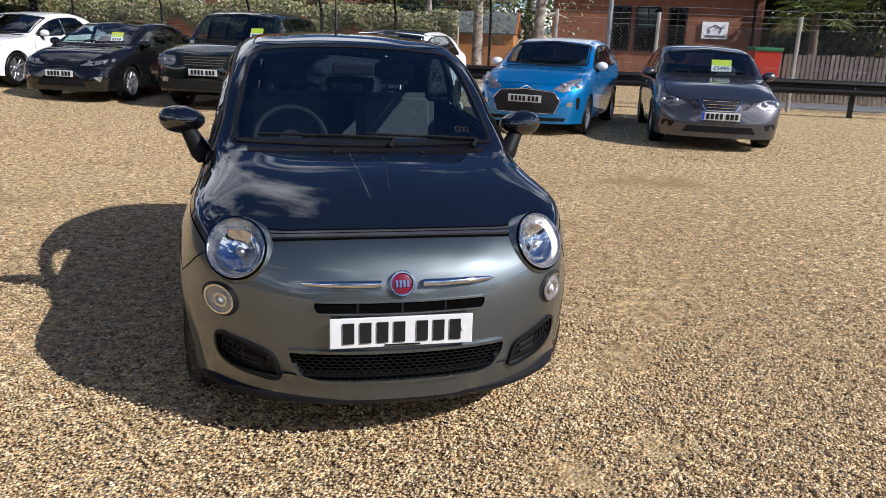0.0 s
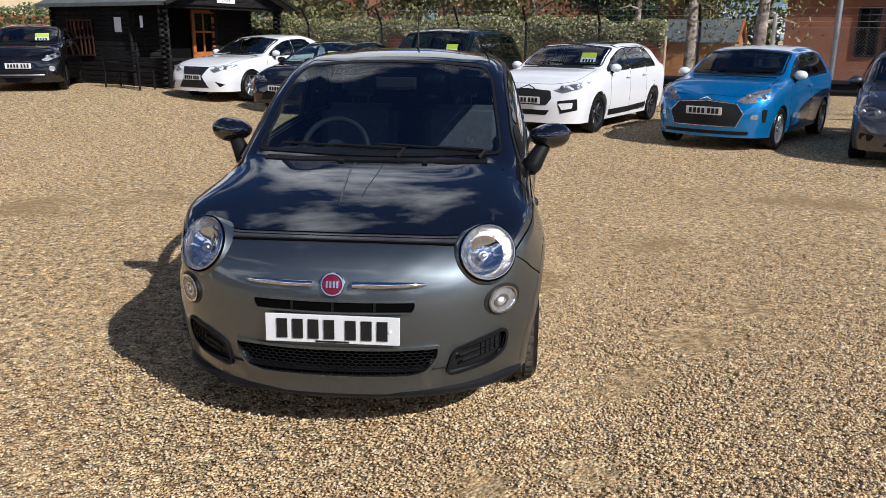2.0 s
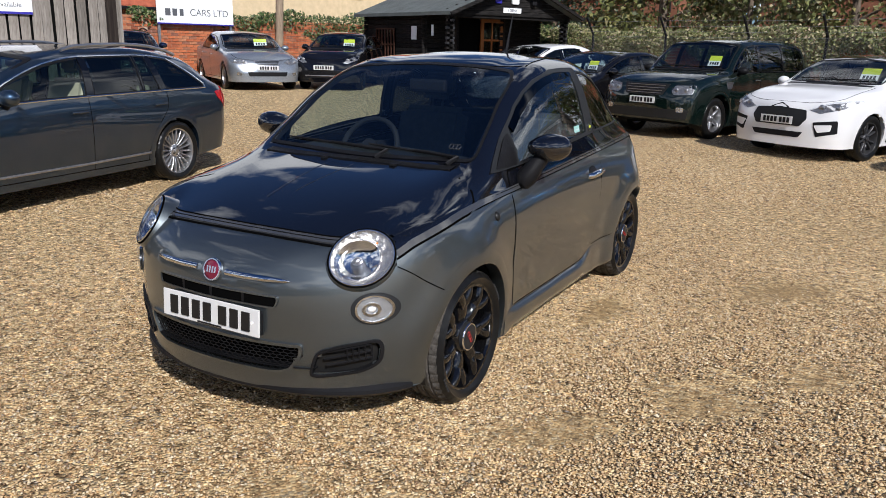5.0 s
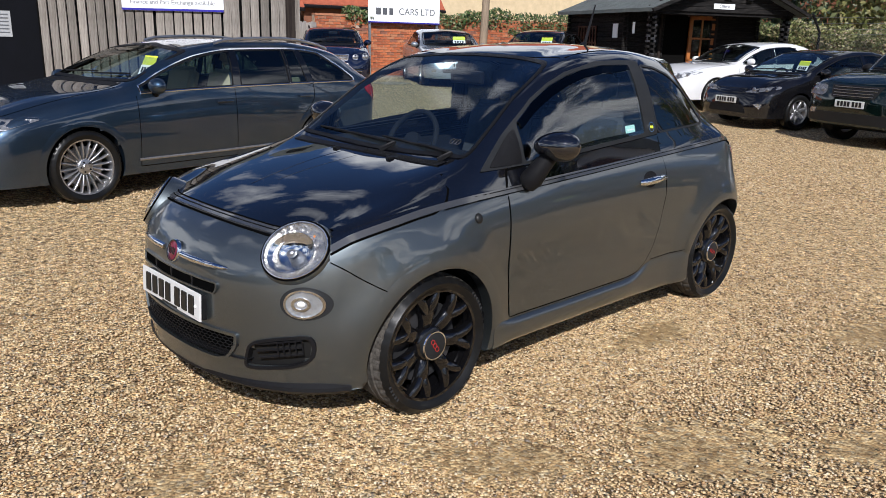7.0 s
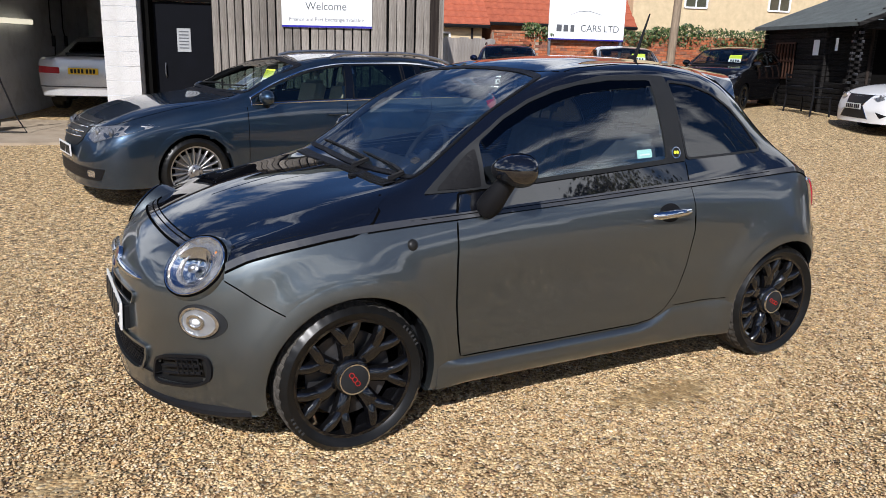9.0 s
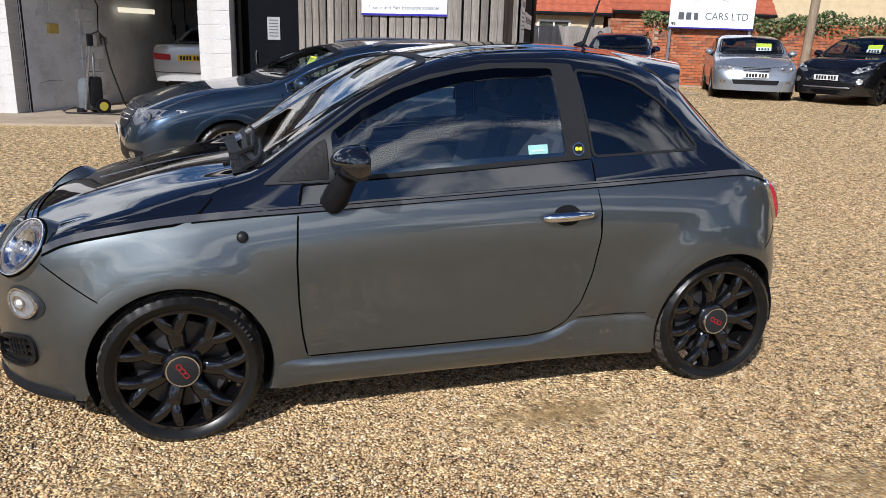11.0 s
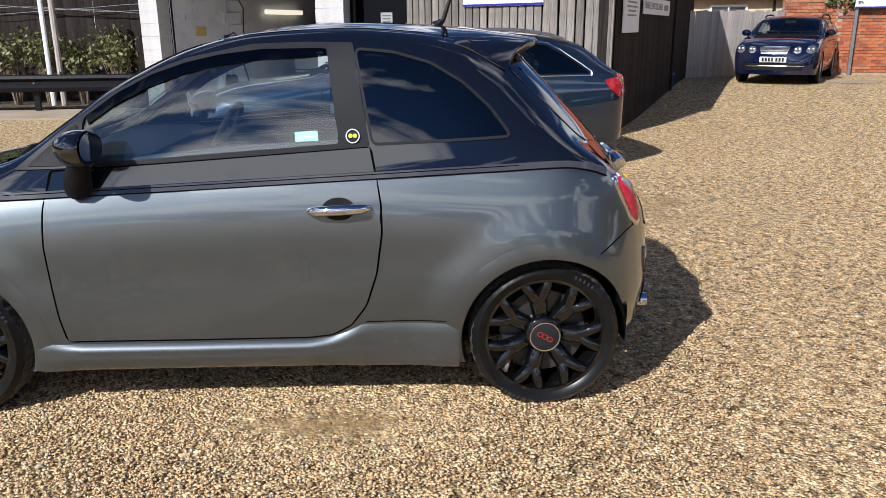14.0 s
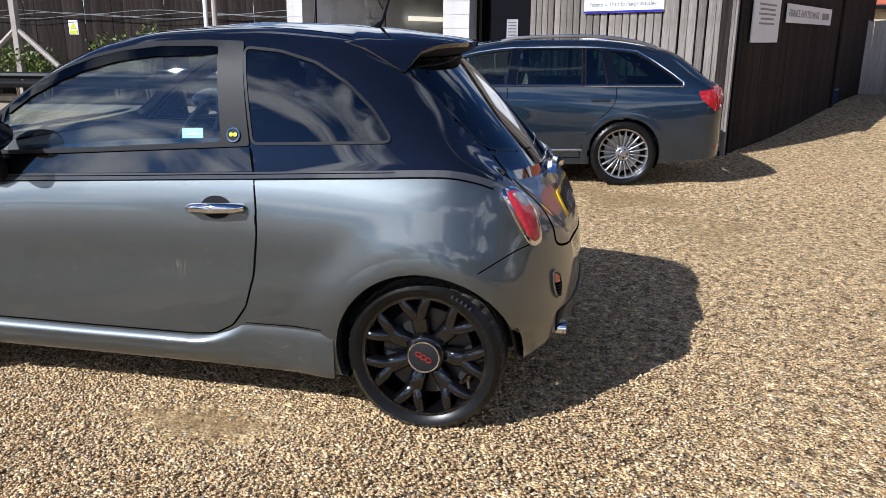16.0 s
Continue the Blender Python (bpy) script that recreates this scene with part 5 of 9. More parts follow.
    # lamps
    for sgn in (1, -1):
        cx, cz = sgn * 0.578, 0.733
        c = sh.lay_on(cx, cz, "front", 0.0)
        n = Vector((sgn * 0.46, -0.70, 0.54)).normalized()
        at = Matrix.Translation(c + n * 0.002) @ n.to_track_quat("X", "Z").to_matrix().to_4x4() @ Matrix.Rotation(radians(-sgn * 62), 4, "X") @ Matrix.Diagonal((1, 1, 1.20, 1))
        seat = [at @ Vector((0.0, 0.107 * math.cos(q), 0.107 * math.sin(q))) for q in [2 * math.pi * j / 36 for j in range(36)]]
        sh.cut([(v.x, v.z) for v in seat], "front")

        def turned(profile, seg=44, at=at):
            bm = lathe(profile, seg)
            bm.transform(at)
            bmesh.ops.recalc_face_normals(bm, faces=bm.faces)
            return bm
        lamp = part("headlamp", turned([(-0.004, 0.1025), (-0.009, 0.092), (-0.016, 0.062), (-0.036, 0.058), (-0.042, 0.001)]), REFLECTOR, car, "round headlamp with clear lens", smooth=True)
        part("bezel", turned([(-0.05, 0.1085), (0.004, 0.1085), (0.008, 0.1065), (0.008, 0.1040), (0.002, 0.1025), (-0.028, 0.102)]), CHROME, lamp, "chrome bezel", smooth=True)
        part("seat_ring", turned([(-0.07, 0.126), (-0.016, 0.1185), (-0.004, 0.1135), (-0.002, 0.1075)]), GREY_PAINT, lamp, smooth=True)
        part("lamp_seal", turned([(-0.010, 0.1135), (0.002, 0.1130), (0.004, 0.1105), (0.003, 0.1080), (-0.006, 0.1075)]), GAP, lamp, "thin black seal", smooth=True)
        low = Matrix.Translation((0, 0, -0.016))
        bowl = lathe([(-0.038, 0.081), (-0.004, 0.078), (0.000, 0.075), (-0.004, 0.070), (-0.020, 0.054), (-0.031, 0.032), (-0.035, 0.001)], 44)
        bowl.transform(at @ low)
        part("reflector_bowl", bowl, CHROME, lamp, "smooth inner bowl", smooth=True)
        for nm, r_, mt, off_ in (("bulb_cap", 0.017, STEEL, (-0.014, 0, -0.016)), ("indicator_bulb", 0.008, AMBER, (-0.020, -sgn * 0.03, 0.068))):
            bulb = bmesh.new()
            bmesh.ops.create_uvsphere(bulb, u_segments=14, v_segments=8, radius=r_, matrix=at @ Matrix.Translation(off_))
            part(nm, bulb, mt, lamp, smooth=True)
        lo = part("lens", turned([(0.004, 0.1035), (0.013, 0.088), (0.021, 0.06), (0.025, 0.03), (0.026, 0.001)]), LENS, lamp, smooth=True)
        lo.visible_shadow = False
        fx, fz = sgn * 0.640, 0.545
        fog = part("fog_lamp", sh.patch(oval(fx, fz, 0.049, 0.049), "front", 0.006, 0.025, 0.006), LAMP_SILVER, car, "small round lamp", smooth=True)
        part("bezel", sh.ring(oval(fx, fz, 0.054, 0.055, 32), oval(fx, fz, 0.047, 0.048, 32), "front", 0.012), CHROME, fog, smooth=True)
        part("fog_recess", sh.ring(oval(fx, fz, 0.068, 0.064, 32), oval(fx, fz, 0.053, 0.054, 32), "front", 0.003), FRAME_GREY, fog, smooth=True)
        part("bulb_bowl", sh.ring(oval(fx - sgn * 0.006, fz, 0.026, 0.027, 24), oval(fx - sgn * 0.006, fz, 0.017, 0.018, 24), "front", 0.011), CHROME, fog, smooth=True)
        part("bulb", dome_on(sh, (fx - sgn * 0.006, fz), 0.012, "front"), CARD_WHITE, fog, smooth=True)
        lo = part("lens", sh.patch(oval(fx, fz, 0.048, 0.048), "front", 0.018, 0.02, 0.008), LENS, fog, smooth=True)
        lo.visible_shadow = False
        # corner vents
        vent = [(sgn * 0.455, 0.372), (sgn * 0.54, 0.402), (sgn * 0.655, 0.425), (sgn * 0.668, 0.385), (sgn * 0.655, 0.318), (sgn * 0.60, 0.285), (sgn * 0.455, 0.262), (sgn * 0.425, 0.272)]
        if sgn < 0:
            vent = vent[::-1]
        vent = soften(vent, 0.03)
        sh.cut(inset(vent, 0.010), "front")
        vp = part("corner_vent", sh.patch(inset(vent, -0.008), "front", -0.018, 0.03, 0.0), PLATE_BLACK, car, "black corner vent")
        part("vent_edge", sh.ring(dense(vent, 0.03), inset(dense(vent, 0.03), 0.010), "front", 0.010), TRIM, vp, smooth=True)
        for k in range(3):
            zz = 0.318 + 0.028 * k
            part("vent_blade", tube([sh.lay_on(sgn * x, zz + (x - 0.5) * 0.22, "front", 0.0) for x in np.linspace(0.49 - 0.008 * k, 0.63, 7)], 0.006, 6), TRIM, vp)
        for k in range(5):
            x = 0.56 + 0.018 * k
            part("vent_web", tube([sh.lay_on(sgn * x, 0.318 + (x - 0.5) * 0.22, "front", 0.008), sh.lay_on(sgn * x, 0.374 + (x - 0.5) * 0.22, "front", 0.008)], 0.003, 5), TRIM, vp)

    # chrome whiskers and round badge
    for sgn in (1, -1):
        pts = [sh.lay_on(sgn * x, 0.640 + 0.0 * x, "front", o) for x, o in ((0.075, 0.010), (0.16, 0.012), (0.26, 0.011), (0.33, 0.007), (0.352, 0.002))]
        part("chrome_bar", tube(pts, [0.014, 0.0145, 0.013, 0.009, 0.003], 10), CHROME, car, smooth=True)
    c = sh.lay_on(0, 0.640, "front", 0.0)
    n = (sh.lay_on(0, 0.640, "front", 0.05) - c).normalized()
    rot = Matrix.Translation(c) @ n.to_track_quat("X", "Z").to_matrix().to_4x4()
    bd = lathe([(0.0, 0.047), (0.012, 0.047), (0.016, 0.044), (0.016, 0.039), (0.012, 0.038)], 36)
    bd.transform(rot)
    badge = part("badge_ring", bd, CHROME, car, "round red badge in a chrome ring", smooth=True)
    bd = lathe([(0.010, 0.0385), (0.0135, 0.03), (0.0145, 0.001)], 32)
    bd.transform(rot)
    part("badge_face", bd, BADGE_RED, badge, smooth=True)
    for k in (-1.5, -0.5, 0.5, 1.5):
        bd = boxes([((0.0155, k * 0.0135, 0), (0.003, 0.008, 0.026))])
        bd.transform(rot)
        part("badge_bar", bd, CHROME, badge, "plain pale bar")

    # upper slot, honeycomb lower grille and lip
    slot = soften([(-0.315, 0.582), (0.315, 0.582), (0.318, 0.560), (0.305, 0.533), (-0.305, 0.533), (-0.318, 0.560)], 0.012)
    sp = part("upper_slot", sh.patch(slot, "front", 0.005, 0.02, 0.0), GAP, car, "black upper air slot")
    part("slot_edge", sh.ring(dense(slot, 0.03), inset(dense(slot, 0.03), 0.006), "front", 0.011), GREY_PAINT, sp, smooth=True)
    for x in (-0.16, 0.0, 0.16):
        part("slot_web", boxes([(tuple(sh.lay_on(x, 0.557, "front", 0.002)), (0.010, 0.012, 0.042))]), TRIM, sp)
    grille = soften([(-0.412, 0.398), (0.412, 0.398), (0.405, 0.345), (0.36, 0.285), (0.30, 0.268), (-0.30, 0.268), (-0.36, 0.285), (-0.405, 0.345)], 0.02)
    sh.cut(inset(grille, 0.010), "front")
    gp = part("lower_grille", sh.patch(inset(grille, -0.01), "front", -0.03, 0.04, 0.0), GAP, car, "black honeycomb grille")
    part("grille_edge", sh.ring(dense(grille, 0.03), inset(dense(grille, 0.03), 0.012), "front", 0.012), GREY_PAINT, gp, smooth=True)
    comb = bmesh.new()
    hw, hh = 0.0145, 0.0085
    row, z = 0, 0.274
    while z < 0.396:
        x = -0.42 + (hw if row % 2 else 0)
        while x < 0.42:
            cell = [(x, z + hh), (x + hw, z + hh * 0.5), (x + hw, z - hh * 0.5), (x, z - hh)]
            if inside(inset(grille, 0.008), x, z):
                q = [sh.lay_on(a, b, "front", 0.002) for a, b in cell]
                for a, b in zip(q, q[1:]):
                    tube([a, b], 0.0017, 4, comb, False)
            x += 2 * hw
        row += 1
        z += hh * 1.5
    part("honeycomb", comb, TRIM, gp)
    lip = [(-0.70, -0.36), (-0.66, -0.44), (-0.56, -0.545), (-0.40, -0.635), (-0.2, -0.685), (0, -0.70), (0.2, -0.685), (0.40, -0.635), (0.56, -0.545), (0.66, -0.44), (0.70, -0.36)]
    bm = bmesh.new()
    rows = []
    for x, y in flowing(lip, 6):
        nrm = Vector((x * 0.9, y - 0.1, 0)).normalized()
        b = Vector((x, y, 0))
        rows.append([bm.verts.new(b + nrm * d + Vector((0, 0, z))) for d, z in ((-0.10, 0.215), (0.012, 0.222), (0.034, 0.205), (0.036, 0.190), (0.015, 0.172), (-0.10, 0.168))])
    for r0, r1 in zip(rows, rows[1:]):
        for j in range(5):
            bm.faces.new((r0[j], r0[j + 1], r1[j + 1], r1[j]))
    bmesh.ops.recalc_face_normals(bm, faces=bm.faces)
    part("front_lip", bm, TRIM, car, "scuffed black lip", smooth=True)
    pp = sh.lay_on(0, 0.455, "front", 0.0)
    part("plate_backing", boxes([((0, pp.y + 0.022, 0.465), (0.50, 0.05, 0.10))], 0.01), TRIM, car)
    fp = plate_bars(car, pose(0, pp.y - 0.009, 0.472, -3, 0, 0), PLATE_WHITE)
    part("plate_footer", boxes([((0, -0.0055, -0.049), (0.13, 0.003, 0.006))]), PLATE_BLACK, fp)
    for x in (-0.21, 0.225):
        part("plate_screw", tube([(x, -0.003, 0.0), (x, -0.009, 0.0)], 0.006, 10), CARD_WHITE, fp)

    # mirrors: round caps on arms
    for sgn in (1, -1):
        bm = bmesh.new()
        bmesh.ops.create_uvsphere(bm, u_segments=28, v_segments=18, radius=1.0)
        for v in bm.verts:
            x, y, z = v.co
            y = max(-1.0, min(y, 0.35))
            v.co = (x * 0.108, y * 0.092 * (1.0 - 0.15 * x * sgn), z * (0.060 if z > 0 else 0.070) * (1.0 + 0.12 * x * sgn))
        bm.transform(Matrix.Translation((sgn * 0.855, 0.635, 1.062)) @ Matrix.Rotation(radians(-sgn * 4), 4, "Y"))
        cap = part("door_mirror", bm, BLACK_PAINT, car, "gloss black round door mirror", smooth=True)
        part("mirror_glass", lathe_disc((sgn * 0.855, 0.667, 1.062), 0.088, 0.052), MIRROR, cap)
        arm = tube([(sgn * 0.738, 0.560, 0.885), (sgn * 0.752, 0.563, 0.893), (sgn * 0.772, 0.572, 0.915), (sgn * 0.80, 0.592, 0.965), (sgn * 0.832, 0.615, 1.02)], [0.030, 0.046, 0.050, 0.042, 0.036], 16)
        part("mirror_arm", arm, TRIM, cap, smooth=True)

    # tail: lamps, spoiler, bumper, exhaust, plate
    for sgn in (1, -1):
        c = Vector((sgn * 0.62, 2.63, 0.82))
        nrm = Vector((sgn * 0.68, 0.66, 0.30)).normalized()
        right = Vector((0, 0, 1)).cross(nrm).normalized() * sgn
        rise_ = nrm.cross(right) * sgn
        shape = soften([(-0.104, 0.090), (0.004, 0.094), (0.060, -0.010), (0.080, -0.118), (0.022, -0.136), (-0.020, -0.105), (-0.068, -0.010)], 0.045, 5)

        def lamp_dome(outline, lift, sag, c=c, nrm=nrm, right=right, rise_=rise_):
            """A shallow dome over an outline, laid on the skin along the lamp's own direction."""
            bm, rings = bmesh.new(), []
            mu = (sum(p[0] for p in outline) / len(outline), sum(p[1] for p in outline) / len(outline))
            for f, o in ((1.0, -0.02), (1.0, lift * 0.6), (0.93, lift), (0.7, lift + sag * 0.6), (0.4, lift + sag * 0.9), (0.12, lift + sag)):
                ring = []
                for a_, b_ in outline:
                    p = c + right * (mu[0] + (a_ - mu[0]) * f) + rise_ * (mu[1] + (b_ - mu[1]) * f)
                    co, no, _, _ = sh.tree.ray_cast(p + nrm * 0.4, -nrm)
                    ring.append(bm.verts.new((co if co is not None else p) + nrm * o))
                rings.append(ring)
            k = len(outline)
            for r0, r1 in zip(rings, rings[1:]):
                for i in range(k):
                    bm.faces.new((r0[i], r0[(i + 1) % k], r1[(i + 1) % k], r1[i]))
            bm.faces.new(rings[-1])
            bmesh.ops.recalc_face_normals(bm, faces=bm.faces)
            return bm
        t = part("tail_lamp", lamp_dome(shape, 0.012, 0.0), CHROME, car, "red tail lamp in a chrome surround", smooth=True)
        part("red_lens", lamp_dome(inset(shape, 0.015), 0.018, 0.010), TAIL_RED, t, smooth=True)
        part("clear_lens", lamp_dome([(a_ * 0.42 - 0.018, b_ * 0.26 + 0.045) for a_, b_ in shape], 0.027, 0.002), LAMP_SILVER, t, "pale reversing lens", smooth=True)
    spo = bmesh.new()
    rows = []
    for x in np.linspace(-0.50, 0.50, 15):
        u = abs(x) / 0.5
        tip = 2.345 - 0.13 * u ** 2.2
        z0 = 1.412 - 0.012 * u ** 2
        s0, s1 = sh.lay_on(x, 1.93, "top", 0.001), sh.lay_on(x, 2.01, "top", 0.008)
        melt = u ** 5
        base = sh.lay_on(x, 1.350 - 0.02 * u ** 2, "back", 0.004)
        side = sh.lay_on(x, min(tip - 0.04, 2.16), "top", 0.006)
        pts = [s0, s1] + [Vector(q).lerp(side, melt) for q in ((x, tip - 0.012, z0 + 0.002), (x, tip, z0 - 0.008), (x, tip - 0.006, z0 - 0.026))] + [base.lerp(side, melt)]
        rows.append([spo.verts.new(q) for q in pts])
    for r0, r1 in zip(rows, rows[1:]):
        for j in range(4):
            spo.faces.new((r0[j], r0[j + 1], r1[j + 1], r1[j]))
    spo.faces.new(rows[0])
    spo.faces.new(rows[-1][::-1])
    bmesh.ops.recalc_face_normals(spo, faces=spo.faces)
    # separate matte black underside stands in for the shade beneath the spoiler
    under = bmesh.new()
    lips = [[under.verts.new(r[4].co), under.verts.new(r[4].co.lerp(r[5].co, 0.5) - Vector((0, 0, 0.004))), under.verts.new(r[5].co)] for r in rows]
    for r0, r1 in zip(lips, lips[1:]):
        for j in range(2):
            under.faces.new((r0[j], r0[j + 1], r1[j + 1], r1[j]))
    wing = part("roof_spoiler", spo, BLACK_PAINT, car, "gloss black roof spoiler", smooth=True)
    part("underside", under, TRIM, wing, "underside in matte black for the shade below", smooth=True)
    part("aerial", tube([(0.0, 1.90, 1.462), (0.0, 1.935, 1.492), (0.0, 2.01, 1.71)], [0.026, 0.010, 0.004], 8), TRIM, car, "thin black roof aerial", smooth=True)
    part("roof_seam", sh.ribbon(flowing([(-0.50, 1.06), (-0.25, 1.03), (0, 1.02), (0.25, 1.03), (0.50, 1.06)], 5), 0.006, "top", 0.0015), GAP, car)
    for sgn in (1, -1):
        part("roof_channel", sh.ribbon([(sgn * (0.515 - 0.01 * k), 1.08 + 0.105 * k) for k in range(12)], 0.008, "top", 0.0015), GAP, car)
    part("tailgate_gap", sh.ribbon(flowing([(0.50, 1.00), (0.54, 0.90), (0.50, 0.74), (0.44, 0.655), (0, 0.64), (-0.44, 0.655), (-0.50, 0.74), (-0.54, 0.90), (-0.50, 1.00)], 6), 0.009, "back", 0.0015), GAP, car)
    part("tailgate_stripe", sh.ribbon([(x, 0.930 - 0.02 * (1 - (x / 0.56) ** 2)) for x in np.linspace(-0.575, 0.575, 30)], 0.040, "back", 0.004), BLACK_PAINT, car, "gloss black band", smooth=True)
    part("boot_handle", tube([sh.lay_on(x, 0.895 - 0.5 * x * x, "back", 0.016) for x in np.linspace(-0.23, 0.23, 9)], 0.026, 8), CHROME, car, "chrome boot handle", smooth=True)
    pb = sh.lay_on(0, 0.775, "back", 0.012)
    plate_bars(car, pose(0, pb.y - 0.022, 0.775, -26, 0, 180), PLATE_YELLOW)
    dif = [(-0.50, 0.40), (0.50, 0.40), (0.46, 0.30), (-0.46, 0.30)]
    part("rear_diffuser", sh.patch(soften(dif, 0.03), "back", 0.006, 0.06), TRIM, car)
    for sgn in (1, -1):
        lens_shape = [(sgn * 0.475, 0.452), (sgn * 0.515, 0.475), (sgn * 0.535, 0.520), (sgn * 0.535, 0.575), (sgn * 0.490, 0.560), (sgn * 0.462, 0.505)]
        lens_shape = dense(soften(lens_shape[::sgn], 0.015), 0.02)
        vent = part("bumper_vent", sh.patch(lens_shape, "back", 0.003, 0.02, 0.002), GAP, car, "black slatted bumper vent")
        part("vent_edge", sh.ring(inset(lens_shape, -0.008), inset(lens_shape, 0.003), "back", 0.008), GREY_PAINT, vent, smooth=True)
        part("reflector", sh.patch(soften([(sgn * 0.482, 0.520), (sgn * 0.526, 0.526), (sgn * 0.527, 0.566), (sgn * 0.494, 0.553)][::sgn], 0.008), "back", 0.0075, 0.02, 0.004), RED_LENS, vent, "red reflector", smooth=True)
        for k in range(4):
            zz = 0.470 + 0.013 * k
            part("vent_slat", tube([sh.lay_on(sgn * x, zz, "back", 0.007) for x in (0.474, 0.495, 0.516)], 0.003, 5), TRIM, vent)
    part("exhaust_tip", lathe_at([(0.0, 0.030), (0.10, 0.032), (0.10, 0.026), (0.0, 0.024)], (0.42, 2.70, 0.305)), CHROME, car, "chrome exhaust tip", smooth=True)

    arches(sh, car, s, GREY_PAINT)
    me = bpy.data.meshes.new("body")
    lay = sh.bm.faces.layers.int["span"]
    for f_ in sh.bm.faces:
        f_.material_index = 1 if f_[lay] >= 2 and f_.calc_center_median().y > -0.425 and not (f_.calc_center_median().y > 2.50 and f_.calc_center_median().z < 0.935) else 0
    sh.bm.to_mesh(me)
    me.materials.append(GREY_PAINT)
    me.materials.append(BLACK_PAINT)
    part("body", me, None, car, smooth=True)
    floor = bmesh.new()
    rows = [(floor.verts.new(a), floor.verts.new(b)) for a, b in sh.floor]
    for (a, b), (c, d) in zip(rows, rows[1:]):
        floor.faces.new((a, b, d, c))
    part("underbody", floor, TRIM, car)
    cabin(car, s, SEAT)
    make_wheels(car, s)
    return car


def bmesh_frame(sh, outer, inner, axis, off):
    """The area between two outlines of any corner counts, laid on the skin."""
    ko, ki = len(outer), len(inner)
    pts = [Vector(p) for p in outer] + [Vector(p) for p in inner]
    edges = [(i, (i + 1) % ko) for i in range(ko)] + [(ko + i, ko + (i + 1) % ki) for i in range(ki)]
    vs, _, fs, _, _, _ = delaunay_2d_cdt(pts, edges, [], 1, 1e-6)
    bm = bmesh.new()
    up = [bm.verts.new(sh.lay_on(v.x, v.y, axis, off)) for v in vs]
    for f in fs:
        c = sum((vs[i] for i in f), Vector((0, 0))) / len(f)
        if not inside(inner, c.x, c.y) and inside(outer, c.x, c.y):
            try:
                bm.faces.new([up[i] for i in f])
            except ValueError:
                pass
    rim = [e for e in bm.edges if len(e.link_faces) == 1]
    made = {}
    for e in rim:
        q = []
        for v in e.verts:
            if v not in made:
                co, no, _, _ = sh.tree.find_nearest(v.co)
                made[v] = bm.verts.new(v.co + (co - v.co).normalized() * (0.014 + off))
            q.append(made[v])
        bm.faces.new((e.verts[0], e.verts[1], q[1], q[0]))
    loose = [v for v in bm.verts if not v.link_faces]
    bmesh.ops.delete(bm, geom=loose, context="VERTS")
    bmesh.ops.recalc_face_normals(bm, faces=bm.faces)
    return bm


def disc_on(sh, c, r, axis, off):
    bm = bmesh.new()
    bm.faces.new([bm.verts.new(sh.lay_on(*p, axis, off)) for p in oval(c[0], c[1], r, r, 20)])
    return bm


def dome_on(sh, c, r, axis):
    bm = bmesh.new()
    rows = [[bm.verts.new(sh.lay_on(a, b, axis, o)) for a, b in oval(c[0], c[1], r * f, r * f, 18)] for f, o in ((1, 0.001), (0.95, 0.006), (0.6, 0.012), (0.2, 0.014))]
    for r0, r1 in zip(rows, rows[1:]):
        for i in range(18):
            bm.faces.new((r0[i], r0[(i + 1) % 18], r1[(i + 1) % 18], r1[i]))
    bm.faces.new(rows[-1])
    bmesh.ops.recalc_face_normals(bm, faces=bm.faces)
    return bm


def lathe_at(profile, c):
    bm = lathe(profile, 20)
    bm.transform(Matrix.Translation(c) @ Matrix.Rotation(radians(90), 4, "Z"))
    return bm


small_hatchback()


# ---------- ground ----------
# compacted sandy spots: centre, length, width, turn
WORN = [(1.74, 0.66, 0.50, 0.26, 62), (1.20, -0.06, 0.34, 0.18, 50), (0.92, 1.56, 0.42, 0.13, 88), (0.80, -0.95, 0.36, 0.16, 15), (2.08, 1.02, 0.30, 0.16, 60), (1.80, 2.44, 0.5, 0.26, 55), (-2.2, -1.6, 0.8, 0.4, 15), (-3.4, 3.4, 1.5, 0.5, 30), (3.6, 4.4, 1.4, 0.5, -25)]


def wornness(x, y):
    w = 0.0
    for cx, cy, a, b, turn in WORN:
        c, s = math.cos(radians(turn)), math.sin(radians(turn))
        u, v = (x - cx) * c + (y - cy) * s, -(x - cx) * s + (y - cy) * c
        q = (u / a) ** 2 + (v / b) ** 2
        if q < 4:
            w = max(w, math.exp(-q * 1.2) * (0.75 + 0.9 * noise.noise(Vector((x * 3.1, y * 3.1, 5.5)))))
    return min(1.0, max(0.0, w))


